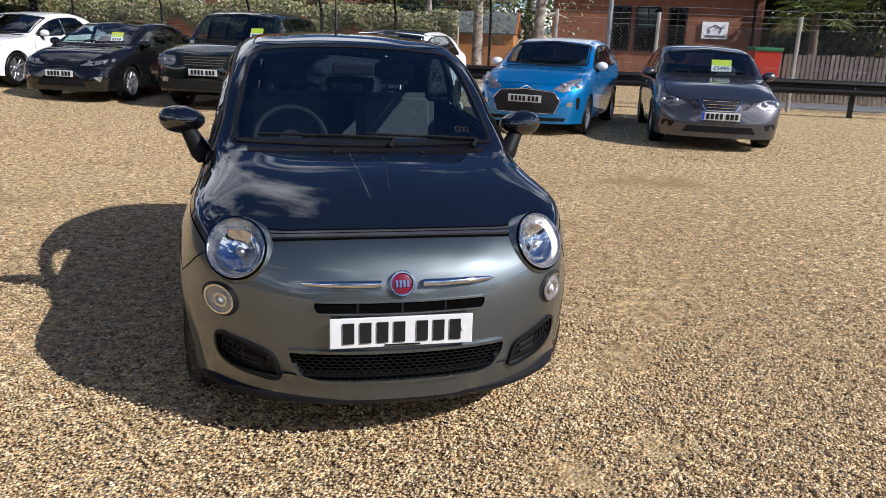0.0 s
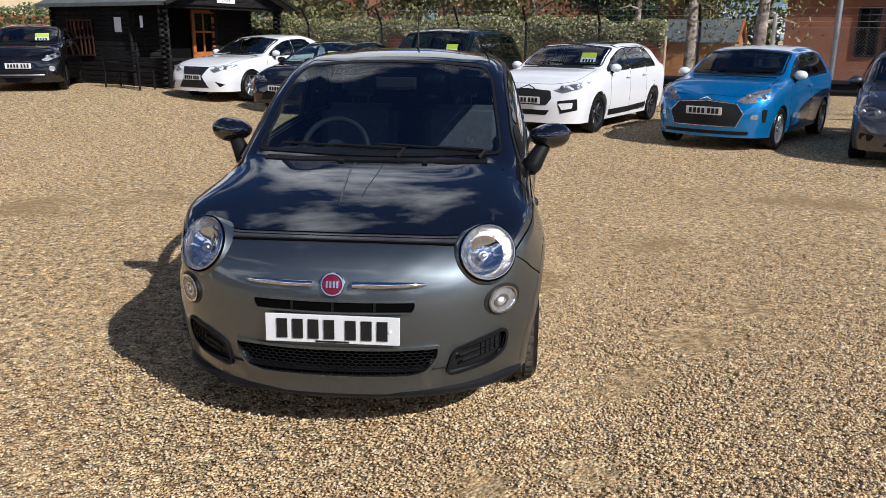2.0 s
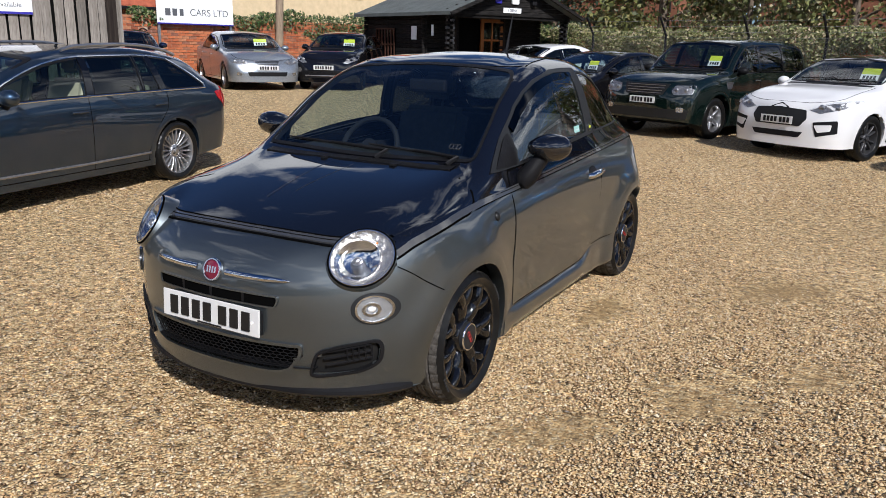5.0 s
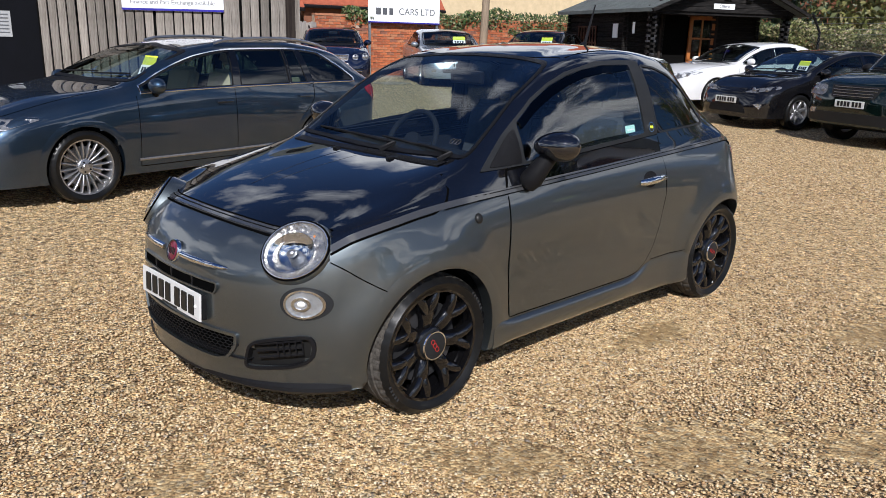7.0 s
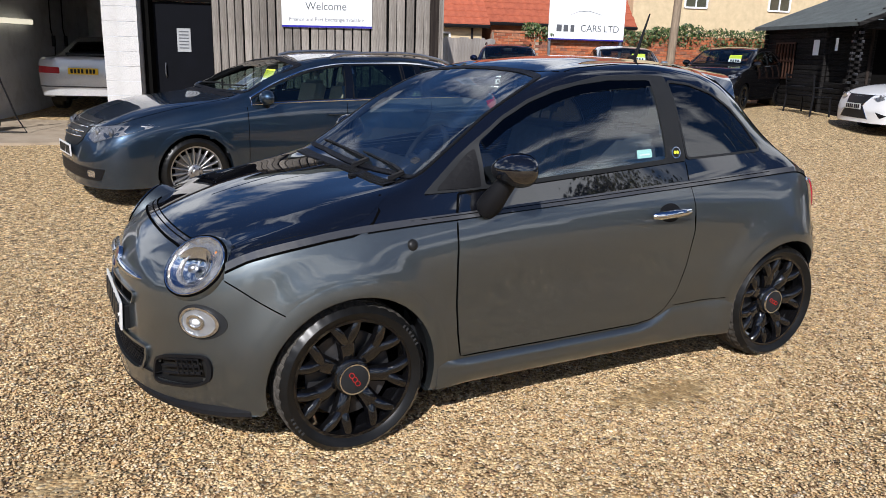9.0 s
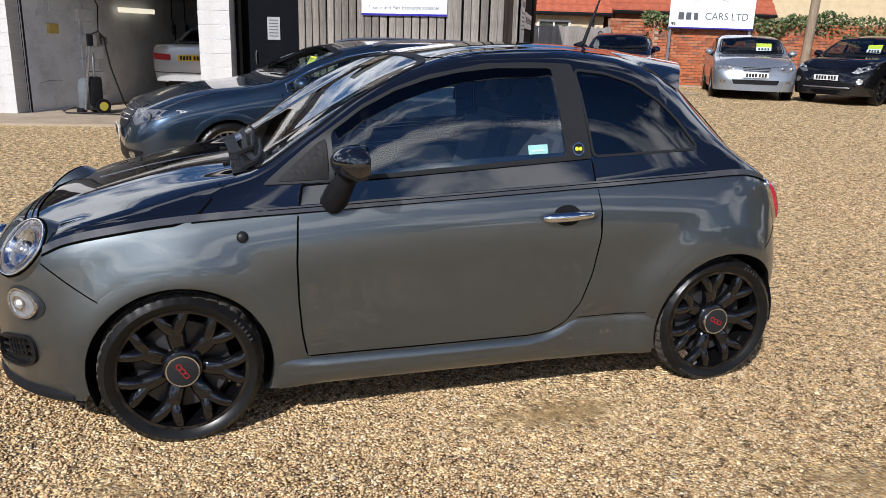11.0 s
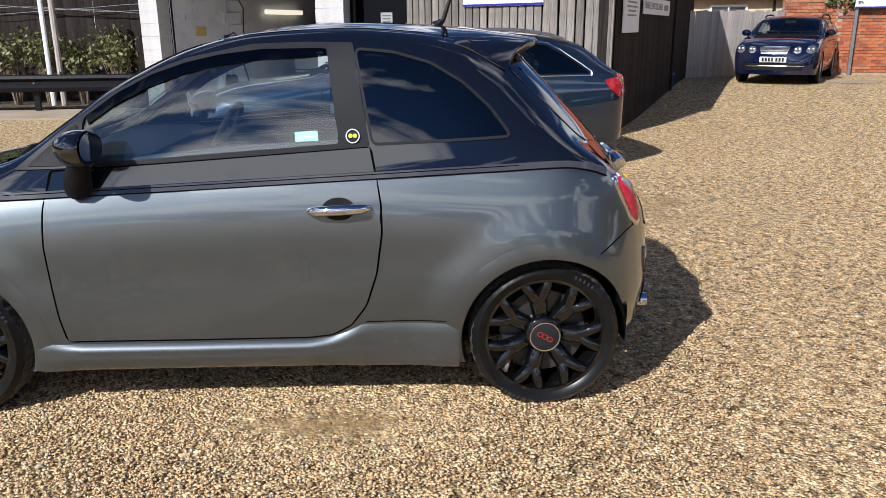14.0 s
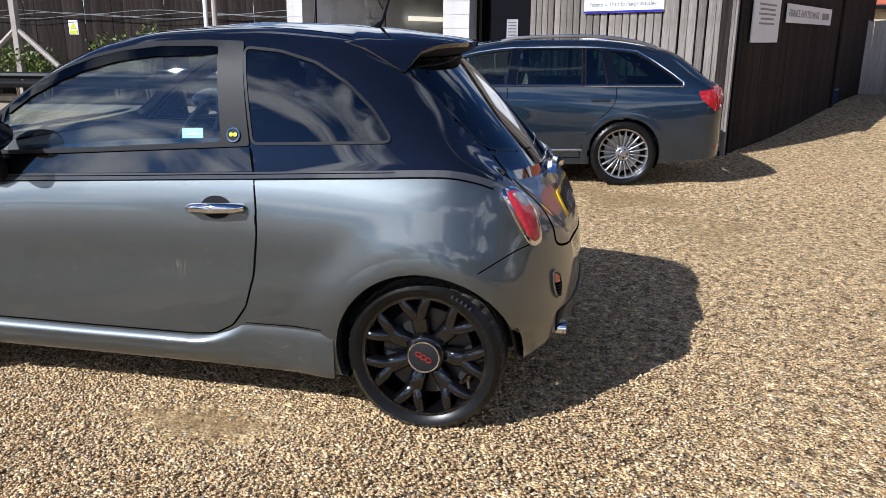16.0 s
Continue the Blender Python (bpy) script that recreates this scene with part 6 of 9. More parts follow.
def ground():
    xs = np.unique(np.concatenate([np.linspace(-60, 60, 61), np.linspace(-20, 14, 86), np.linspace(-4.5, 5.5, 84), [-900, -300, -120, 120, 300, 900]]))
    ys = np.unique(np.concatenate([np.linspace(-60, 60, 61), np.linspace(-8, 24, 81), np.linspace(-4, 6.5, 88), [-900, -300, -120, 120, 300, 900]]))
    verts = []
    for y in ys:
        for x in xs:
            verts.append((x, y, rise(x, y) + 0.012 * noise.noise(Vector((x * 0.7, y * 0.7, 0))) * (1 if abs(x) < 40 else 0) - 0.004))
    k = len(xs)
    faces = [(j * k + i, j * k + i + 1, (j + 1) * k + i + 1, (j + 1) * k + i) for j in range(len(ys) - 1) for i in range(k - 1)]
    me = mesh_of("ground", verts, faces)
    worn = me.attributes.new("worn", "FLOAT", "POINT")
    worn.data.foreach_set("value", [wornness(v[0], v[1]) if abs(v[0]) < 7 and abs(v[1]) < 8 else 0.0 for v in verts])
    return tagged(part("ground", me, GRAVEL, smooth=True), "golden gravel with sandy worn patches", "ground", kind="structure")


ground()


# ---------- the other cars ----------
def spot(x, y, yaw, dz=0.0):
    return pose(x, y, rise(x, y) + dz, 0, 0, yaw)


WHITE_PAINT = paint("white_paint", (0.66, 0.66, 0.66), 0.02, 0.35, 0, 0.03)
NAVY = paint("dark_blue_grey_paint", (0.025, 0.046, 0.076), 0.3, 0.4, 0.85)
BLUE = paint("bright_blue_paint", (0.002, 0.17, 0.44), 0.3, 0.4, 0.6)
GUNMETAL = paint("gunmetal_paint", (0.072, 0.070, 0.077), 0.25, 0.42, 0.85)
BLACKISH = paint("gloss_black_paint", (0.004, 0.004, 0.005), 0.1, 0.5, 0, 0.01)
DEEP_GREEN = paint("deep_green_paint", (0.003, 0.009, 0.0075), 0.2, 0.32, 0.3)
SILVER = paint("silver_blue_paint", (0.28, 0.31, 0.345), 0.25, 0.32, 0.65)
ROYAL = paint("royal_blue_paint", (0.004, 0.008, 0.028), 0.2, 0.32, 0.3)
PALE_SILVER = paint("pale_silver_paint", (0.55, 0.55, 0.55), 0.2, 0.35, 0.5)
GLOSS_BLACK = PLATE_BLACK


def lower(z0, z1, w0, w1):
    return [(-w1, z1), (w1, z1), (w0, z0), (-w0, z0)]


plain_car("estate_car", spot(-4.98, 0.26, 7.5), "dark blue-grey estate car with roof rails and silver multi-spoke wheels", dict(
    W=0.908, H=1.430, WB=2.76, front=-0.93, rear=3.80, nose_z=0.74, cowl=(0.46, 1.01), ws=1.28, roof_end=3.15, back=(3.62, 1.04), deck=0.96, belt=0.925, kick=0.045, drop=0.085,
    paint=NAVY, tyre=(0.325, 0.246, 0.225), wheel=("fine", 20), track=0.79, arch=0.36, door=0.52, pillars=[1.66, 2.34, 2.58, 3.32], doors=2, door_ends=[1.60, 2.66], taper=0.42, thin=(2.34,), raked=0.07, window_trim=CHROME, rails=2, plate_z=0.50,
    rear_glass=pane_glass("smoked_green_glass", (0.13, 0.20, 0.18), ior=1.7), seat_material=BEIGE_SEAT, card=(0.45, 0.22), tail=(0.35, 3.0),
    details=[("headlamp", [(0.44, 0.64), (0.60, 0.60), (0.86, 0.68), (0.885, 0.76), (0.72, 0.76), (0.50, 0.73)], "front", None, 0, True),
             ("grille", [(-0.40, 0.78), (0.40, 0.78), (0.36, 0.60), (0.27, 0.55), (-0.27, 0.55), (-0.36, 0.60)], "front", GLOSS_BLACK, 0.006, False),
             ("lower_intake", [(-0.78, 0.38), (0.78, 0.38), (0.72, 0.27), (-0.72, 0.27)], "front", TRIM, 0.005, False),
             ("fog_lamp", [(0.58, 0.36), (0.68, 0.36), (0.68, 0.30), (0.58, 0.30)], "front", REFLECTOR, 0.012, True),
             ("tail_lamp", [(3.44, 0.93), (3.68, 0.97), (3.74, 0.80), (3.62, 0.74), (3.47, 0.86)], "left", RED_LENS, 0.01, True),
             ("tail_lamp", [(0.60, 0.98), (0.84, 0.98), (0.84, 0.78), (0.60, 0.82)], "back", RED_LENS, 0.01, True),
             ("bumper_reflector", [(3.66, 0.40), (3.77, 0.42), (3.77, 0.38), (3.66, 0.36)], "left", RED_LENS, 0.006, True)],
    slats=[([(-0.38, 0.77), (0.38, 0.77), (0.35, 0.61), (-0.35, 0.61)], 4, CHROME)], strips=[([(0.50, 0.335), (1.5, 0.335), (2.35, 0.35)], 0.022, "left", STEEL)], rear_plate=0.75))

plain_car("saloon_hatch", spot(6.1, 7.3, -23), "gunmetal grey hatchback with a price card in its windscreen on gravel", dict(
    W=0.875, H=1.44, WB=2.675, front=-0.93, rear=3.66, nose_z=0.72, cowl=(0.42, 0.98), ws=1.15, roof_end=2.75, back=(3.25, 1.02), deck=0.98, belt=0.93, paint=GUNMETAL,
    tyre=(0.315, 0.22, 0.215), wheel=("five", 5), track=0.765, arch=0.35, door=0.55, pillars=[1.45, 2.3, 2.75], doors=2, taper=0.25, plate_z=0.50, eu=True, card=(0.20, 0.30), price="£5495", cap=GUNMETAL,
    details=[("headlamp", [(0.47, 0.66), (0.60, 0.60), (0.855, 0.63), (0.86, 0.72), (0.64, 0.735)], "front", None, 0, True),
             ("grille", [(-0.27, 0.72), (0.27, 0.72), (0.19, 0.585), (-0.19, 0.585)], "front", GLOSS_BLACK, 0.006, False),
             ("side_grille", [(0.31, 0.71), (0.45, 0.705), (0.37, 0.60), (0.28, 0.595)], "front", GLOSS_BLACK, 0.006, True),
             ("lower_intake", lower(0.27, 0.36, 0.50, 0.44), "front", TRIM, 0.005, False),
             ("fog_recess", [(0.60, 0.40), (0.76, 0.42), (0.78, 0.34), (0.64, 0.32)], "front", TRIM, 0.005, True)],
    slats=[([(-0.26, 0.715), (0.26, 0.715), (0.19, 0.59), (-0.19, 0.59)], 3, CHROME)],
    strips=[([(-0.30, 0.73), (-0.20, 0.575), (0.20, 0.575), (0.30, 0.73)], 0.022, "front", CHROME)]))

plain_car("supermini", spot(3.85, 8.76, -33.4), "bright blue supermini with a white roof and white mirrors", dict(
    W=0.857, H=1.47, WB=2.46, front=-0.80, rear=3.13, nose_z=0.80, cowl=(0.34, 1.02), ws=1.05, roof_end=2.65, back=(2.98, 1.02), deck=0.96, belt=0.97, paint=BLUE, roof_paint=WHITE_PAINT, cap=WHITE_PAINT,
    tyre=(0.305, 0.215, 0.205), wheel=("five", 9), track=0.75, arch=0.345, door=0.42, pillars=[1.55, 2.55], doors=1, taper=0.3, plate_z=0.565, rear_glass=PRIVACY_GLASS, nose=(0.6, 2.5),
    details=[("headlamp", [(0.40, 0.71), (0.55, 0.67), (0.80, 0.74), (0.83, 0.89), (0.62, 0.85)], "front", None, 0, True),
             ("grille", [(-0.42, 0.665), (0, 0.70), (0.42, 0.665), (0.52, 0.54), (0.45, 0.36), (-0.45, 0.36), (-0.52, 0.54)], "front", GLOSS_BLACK, 0.006, False),
             ("fog_lamp", [(0.62, 0.53), (0.70, 0.53), (0.70, 0.46), (0.62, 0.46)], "front", REFLECTOR, 0.008, True),
             ("corner_slot", [(0.74, 0.60), (0.79, 0.60), (0.78, 0.42), (0.75, 0.42)], "front", TRIM, 0.006, True),
             ("lower_intake", lower(0.24, 0.29, 0.60, 0.62), "front", TRIM, 0.005, False)],
    strips=[([(-0.43, 0.67), (0, 0.71), (0.43, 0.67)], 0.016, "front", CHROME), ([(-0.43, 0.665), (-0.53, 0.54), (-0.45, 0.355), (0.45, 0.355), (0.53, 0.54), (0.43, 0.665)], 0.012, "front", CHROME),
            ([(-0.12, 0.70), (0, 0.755), (0.12, 0.70)], 0.018, "front", CHROME)]))

plain_car("crossover_hatch", spot(1.3, 10.4, -28.4), "white family hatchback with a black roof and black side strip", dict(
    W=0.93, H=1.51, WB=2.73, front=-0.90, rear=3.63, nose_z=0.84, cowl=(0.30, 1.06), ws=1.10, roof_end=2.95, back=(3.40, 1.08), deck=1.0, belt=0.99, paint=WHITE_PAINT, roof_paint=BLACKISH,
    tyre=(0.335, 0.235, 0.225), wheel=("dark", 5), track=0.80, arch=0.37, door=0.50, pillars=[1.45, 2.3, 2.85], doors=2, taper=0.35, plate_z=0.565, rear_glass=PRIVACY_GLASS, card=(0.38, 0.28),
    details=[("headlamp", [(0.44, 0.72), (0.60, 0.68), (0.86, 0.76), (0.90, 0.86), (0.68, 0.82)], "front", None, 0, True),
             ("grille", [(-0.40, 0.72), (0, 0.75), (0.40, 0.72), (0.44, 0.60), (0.36, 0.49), (-0.36, 0.49), (-0.44, 0.60)], "front", GLOSS_BLACK, 0.006, False),
             ("lower_intake", lower(0.33, 0.41, 0.36, 0.42), "front", TRIM, 0.005, False),
             ("fog_recess", [(0.54, 0.56), (0.83, 0.60), (0.84, 0.42), (0.60, 0.36)], "front", TRIM, 0.006, True),
             ("bumper_blade", [(0.56, 0.52), (0.78, 0.54), (0.77, 0.45), (0.62, 0.42)], "front", WHITE_PAINT, 0.014, True)],
    strips=[([(0.46, 0.31), (1.4, 0.31), (2.32, 0.34)], 0.10, "left", TRIM), ([(-0.14, 0.74), (0, 0.80), (0.14, 0.74)], 0.02, "front", TRIM)]))

plain_car("off_roader", spot(-1.2, 11.75, -20), "very dark green four-by-four with tall glass and chunky tyres", dict(
    W=0.955, H=1.74, WB=2.66, front=-0.88, rear=3.62, nose_z=0.98, cowl=(0.40, 1.16), ws=1.02, roof_end=3.25, back=(3.48, 1.20), deck=1.12, belt=1.10, kick=0.03, roof_w=0.74, paint=DEEP_GREEN,
    tyre=(0.362, 0.232, 0.235), wheel=("five", 5), track=0.80, arch=0.42, door=0.52, pillars=[1.42, 2.32, 3.2], doors=2, plate_z=0.66, lip=0.33, nose=(0.35, 3.2), tail=(0.25, 3.2), cap=TRIM, card=(0.40, 0.24),
    details=[("headlamp", [(0.52, 0.82), (0.58, 0.76), (0.88, 0.78), (0.89, 0.93), (0.56, 0.92)], "front", None, 0, True),
             ("grille", [(-0.46, 0.94), (0.46, 0.94), (0.38, 0.75), (-0.38, 0.75)], "front", GLOSS_BLACK, 0.008, False),
             ("lower_bumper", lower(0.36, 0.52, 0.82, 0.86), "front", GLOSS_BLACK, 0.006, False),
             ("fog_lamp", [(0.66, 0.56), (0.78, 0.56), (0.78, 0.48), (0.66, 0.48)], "front", REFLECTOR, 0.012, True),
             ("wing_vent", [(0.20, 0.98), (0.44, 0.98), (0.38, 0.86), (0.24, 0.86)], "left", STEEL, 0.008, True)],
    slats=[([(-0.42, 0.93), (0.42, 0.93), (0.36, 0.76), (-0.36, 0.76)], 4, STEEL)]))

plain_car("sporty_hatch", spot(-3.75, 12.85, -19), "gloss black wedge-shaped hatchback with silver seven-spoke wheels", dict(
    W=0.885, H=1.45, WB=2.62, front=-0.92, rear=3.32, nose_z=0.72, cowl=(0.16, 0.97), ws=1.15, roof_end=2.55, back=(3.05, 1.10), deck=1.04, belt=0.94, kick=0.12, paint=BLACKISH,
    tyre=(0.318, 0.222, 0.225), wheel=("seven", 7), track=0.775, arch=0.35, door=0.45, pillars=[1.65, 2.6], doors=1, taper=0.4, plate_z=0.50, card=(0.30, 0.24),
    details=[("headlamp", [(0.33, 0.645), (0.55, 0.645), (0.84, 0.72), (0.82, 0.77), (0.50, 0.71)], "front", None, 0, True),
             ("grille_band", [(-0.33, 0.71), (0.33, 0.71), (0.30, 0.62), (-0.30, 0.62)], "front", GLOSS_BLACK, 0.005, False),
             ("lower_intake", lower(0.28, 0.42, 0.46, 0.40), "front", TRIM, 0.005, False),
             ("fog_lamp", [(0.58, 0.45), (0.74, 0.45), (0.70, 0.36)], "front", REFLECTOR, 0.01, True)],
    strips=[]))

plain_car("sports_saloon", spot(-6.05, 14.2, -24), "white sports saloon with a dark hourglass grille and alloy wheels", dict(
    W=0.905, H=1.43, WB=2.80, front=-0.90, rear=3.76, nose_z=0.74, cowl=(0.50, 0.97), ws=1.30, roof_end=2.55, back=(3.12, 1.06), deck=1.04, belt=0.93, kick=0.08, paint=WHITE_PAINT,
    tyre=(0.325, 0.235, 0.235), wheel=("twin", 5), track=0.79, arch=0.36, door=0.55, pillars=[1.5, 2.5], doors=2, taper=0.4, plate_z=0.50,
    details=[("headlamp", [(0.42, 0.66), (0.56, 0.60), (0.86, 0.72), (0.87, 0.78), (0.62, 0.72)], "front", None, 0, True),
             ("grille", [(-0.38, 0.72), (0.38, 0.72), (0.24, 0.52), (0.44, 0.28), (-0.44, 0.28), (-0.24, 0.52)], "front", GLOSS_BLACK, 0.006, False),
             ("corner_slash", [(0.60, 0.42), (0.80, 0.36), (0.70, 0.30)], "front", TRIM, 0.006, True)],
    strips=[([(-0.39, 0.73), (-0.25, 0.52), (-0.45, 0.27)], 0.014, "front", CHROME), ([(0.39, 0.73), (0.25, 0.52), (0.45, 0.27)], 0.014, "front", CHROME)]))

plain_car("compact_hatch", spot(-10.6, 13.9, 22), "black compact hatchback with black wheels and a yellow price card", dict(
    W=0.855, H=1.48, WB=2.575, front=-0.83, rear=3.2, nose_z=0.78, cowl=(0.22, 1.02), ws=1.05, roof_end=2.6, back=(3.02, 1.06), deck=1.0, belt=0.98, paint=BLACKISH,
    tyre=(0.305, 0.205, 0.195), wheel=("black", 7), track=0.745, arch=0.345, door=0.42, pillars=[1.6, 2.5], doors=1, taper=0.3, plate_z=0.56, card=(0.30, 0.30),
    details=[("headlamp", [(0.46, 0.68), (0.58, 0.66), (0.80, 0.76), (0.80, 0.86), (0.64, 0.80)], "front", None, 0, True),
             ("lower_intake", lower(0.30, 0.48, 0.52, 0.58), "front", TRIM, 0.005, False),
             ("fog_lamp", oval(0.66, 0.50, 0.06, 0.06, 16), "front", REFLECTOR, 0.008, True)],
    slats=[(lower(0.38, 0.46, 0.55, 0.58), 2, TRIM)], strips=[([(-0.50, 0.36), (0.50, 0.36)], 0.025, "front", STEEL)]))

plain_car("silver_saloon", spot(-11.8, 12.4, 58), "pale silver-blue saloon with a yellow price card by brick wall", dict(
    W=0.90, H=1.43, WB=2.66, front=-0.86, rear=3.45, nose_z=0.74, cowl=(0.48, 0.98), ws=1.25, roof_end=2.5, back=(3.1, 1.06), deck=1.04, belt=0.93, paint=SILVER,
    tyre=(0.32, 0.22, 0.225), wheel=("five", 5), track=0.785, arch=0.36, door=0.55, pillars=[1.5, 2.5], doors=2, taper=0.4, plate_z=0.54, card=(0.30, 0.34),
    details=[("headlamp", [(0.42, 0.66), (0.58, 0.60), (0.84, 0.66), (0.84, 0.75), (0.56, 0.73)], "front", None, 0, True),
             ("grille", [(-0.33, 0.72), (0.33, 0.72), (0.28, 0.61), (-0.28, 0.61)], "front", STEEL, 0.006, False),
             ("lower_intake", lower(0.34, 0.44, 0.46, 0.50), "front", TRIM, 0.005, False),
             ("fog_lamp", [(0.62, 0.42), (0.74, 0.44), (0.74, 0.36), (0.64, 0.36)], "front", REFLECTOR, 0.008, True)],
    slats=[([(-0.32, 0.71), (0.32, 0.71), (0.28, 0.62), (-0.28, 0.62)], 3, PLATE_BLACK)]))

plain_car("dark_blue_estate", spot(-13.3, 9.7, 57), "dark royal blue estate car with a chrome grille by the fence", dict(
    W=0.84, H=1.41, WB=2.71, front=-0.90, rear=3.80, nose_z=0.76, cowl=(0.48, 0.97), ws=1.2, roof_end=3.3, back=(3.6, 1.08), deck=1.0, belt=0.95, paint=ROYAL, rails=2, rail_material=TRIM,
    tyre=(0.315, 0.215, 0.205), wheel=("five", 7), track=0.735, arch=0.35, door=0.55, pillars=[1.5, 2.45, 3.3], doors=2, taper=0.3, plate_z=0.50,
    details=[("headlamp", oval(0.44, 0.69, 0.075, 0.07, 18), "front", None, 0, True), ("headlamp", oval(0.68, 0.70, 0.085, 0.08, 18), "front", None, 0, True),
             ("grille", [(-0.29, 0.74), (0.29, 0.74), (0.25, 0.61), (-0.25, 0.61)], "front", STEEL, 0.006, False),
             ("lower_intake", lower(0.28, 0.42, 0.55, 0.62), "front", TRIM, 0.005, False)],
    slats=[([(-0.28, 0.735), (0.28, 0.735), (0.25, 0.615), (-0.25, 0.615)], 4, CHROME)], strips=[([(-0.60, 0.37), (0.60, 0.37)], 0.02, "front", CHROME), ([(-0.29, 0.75), (0.29, 0.75)], 0.02, "front", CHROME)]))

plain_car("silver_coupe", spot(-15.9, 1.4, -111.8), "pale silver coupe backed into the open garage", dict(
    W=0.87, H=1.37, WB=2.73, front=-0.80, rear=3.72, nose_z=0.74, cowl=(0.55, 0.96), ws=1.3, roof_end=2.3, back=(2.95, 1.02), deck=1.0, belt=0.92, paint=PALE_SILVER, tail=(0.3, 3.2), rear_plate=0.74,
    tyre=(0.315, 0.215, 0.215), wheel=("five", 5), track=0.76, arch=0.35, door=0.55, pillars=[1.6, 2.5], doors=1, taper=0.4, plate_z=0.50, rear_glass=PRIVACY_GLASS,
    details=[("headlamp", [(0.45, 0.62), (0.80, 0.62), (0.80, 0.72), (0.45, 0.72)], "front", None, 0, True),
             ("tail_lamp", [(0.42, 0.80), (0.80, 0.82), (0.82, 0.70), (0.42, 0.69)], "back", RED_LENS, 0.01, True),
             ("tail_lamp", [(3.40, 0.82), (3.66, 0.82), (3.68, 0.71), (3.42, 0.72)], "left", RED_LENS, 0.01, True),
             ("plate_recess", [(-0.33, 0.81), (0.33, 0.81), (0.31, 0.67), (-0.31, 0.67)], "back", PALE_SILVER, 0.004, False)],
    strips=[([(-0.80, 0.46), (0.80, 0.46)], 0.02, "back", GUNMETAL)]))


# ---------- materials of the setting ----------
def leaf_material(name, stops):
    m, n, l, p = shader(name)
    ge = n.new("ShaderNodeNewGeometry")
    r = ramp(n, stops)
    l.new(ge.outputs["Random Per Island"], r.inputs["Fac"])
    l.new(r.outputs["Color"], p.inputs["Base Color"])
    p.inputs["Roughness"].default_value = 0.55
    p.inputs["Transmission Weight"].default_value = 0.0
    return m


def brick_material(name, stops, island=False):
    m, n, l, p = shader(name)
    src = n.new("ShaderNodeNewGeometry" if island else "ShaderNodeObjectInfo")
    r = ramp(n, stops)
    l.new(src.outputs["Random Per Island" if island else "Random"], r.inputs["Fac"])
    co = n.new("ShaderNodeTexCoord")
    n1 = n.new("ShaderNodeTexNoise")
    n1.inputs["Scale"].default_value, n1.inputs["Detail"].default_value = 14.0, 8.0
    l.new(co.outputs["Object"], n1.inputs["Vector"])
    sh_ = ramp(n, [(0.3, (0.62, 0.6, 0.58)), (0.7, (1.12, 1.1, 1.08))])
    l.new(n1.outputs["Fac"], sh_.inputs["Fac"])
    mx = n.new("ShaderNodeMix")
    mx.data_type, mx.blend_type = "RGBA", "MULTIPLY"
    mx.inputs[0].default_value = 1.0
    l.new(r.outputs["Color"], mx.inputs[6])
    l.new(sh_.outputs["Color"], mx.inputs[7])
    l.new(mx.outputs[2], p.inputs["Base Color"])
    p.inputs["Roughness"].default_value = 0.88
    bp = n.new("ShaderNodeBump")
    bp.inputs["Strength"].default_value, bp.inputs["Distance"].default_value = 0.5, 0.01
    l.new(n1.outputs["Fac"], bp.inputs["Height"])
    l.new(bp.outputs["Normal"], p.inputs["Normal"])
    return m


BRICK_STOPS = [(0.0, (0.26, 0.075, 0.035)), (0.3, (0.40, 0.115, 0.045)), (0.6, (0.48, 0.15, 0.06)), (0.85, (0.42, 0.18, 0.09)), (1.0, (0.22, 0.09, 0.06))]
BRICK, BRICK_JOINED = brick_material("red_brick", BRICK_STOPS), brick_material("red_brick_far", BRICK_STOPS, True)
MORTAR = matte("lime_mortar", (0.42, 0.33, 0.25), (0.30, 0.22, 0.16), 0.95, 9, 0.4, 80)
IVY = leaf_material("ivy_leaf", [(0.0, (0.018, 0.035, 0.010)), (0.35, (0.04, 0.08, 0.018)), (0.65, (0.075, 0.12, 0.03)), (0.85, (0.14, 0.14, 0.05)), (1.0, (0.20, 0.15, 0.08))])
DRY_IVY = leaf_material("faded_ivy", [(0.0, (0.06, 0.07, 0.022)), (0.3, (0.13, 0.15, 0.045)), (0.6, (0.23, 0.24, 0.09)), (0.8, (0.32, 0.28, 0.15)), (1.0, (0.40, 0.31, 0.22))])
CONIFER = leaf_material("dark_conifer", [(0.0, (0.010, 0.022, 0.012)), (0.5, (0.025, 0.05, 0.022)), (1.0, (0.05, 0.08, 0.03))])
FRESH = leaf_material("fresh_leaf", [(0.0, (0.05, 0.09, 0.015)), (0.5, (0.12, 0.17, 0.03)), (1.0, (0.22, 0.24, 0.07))])
OLIVE = leaf_material("olive_leaf", [(0.0, (0.05, 0.06, 0.015)), (0.5, (0.11, 0.12, 0.03)), (1.0, (0.20, 0.17, 0.06))])
BARK = matte("grey_bark", (0.17, 0.135, 0.10), (0.08, 0.06, 0.045), 0.95, 14, 0.8, 40, stretch=(1, 1, 0.3))
BIRCH = matte("birch_bark", (0.26, 0.215, 0.17), (0.045, 0.036, 0.03), 0.85, 5, 0.6, 40, stretch=(1, 1, 1.3), c=(0.55, 0.50, 0.44))
WEATHERED = matte("weathered_board", (0.285, 0.258, 0.228), (0.135, 0.118, 0.10), 0.9, 9, 0.5, 60, stretch=(6, 6, 0.5), random_tone=0.30)
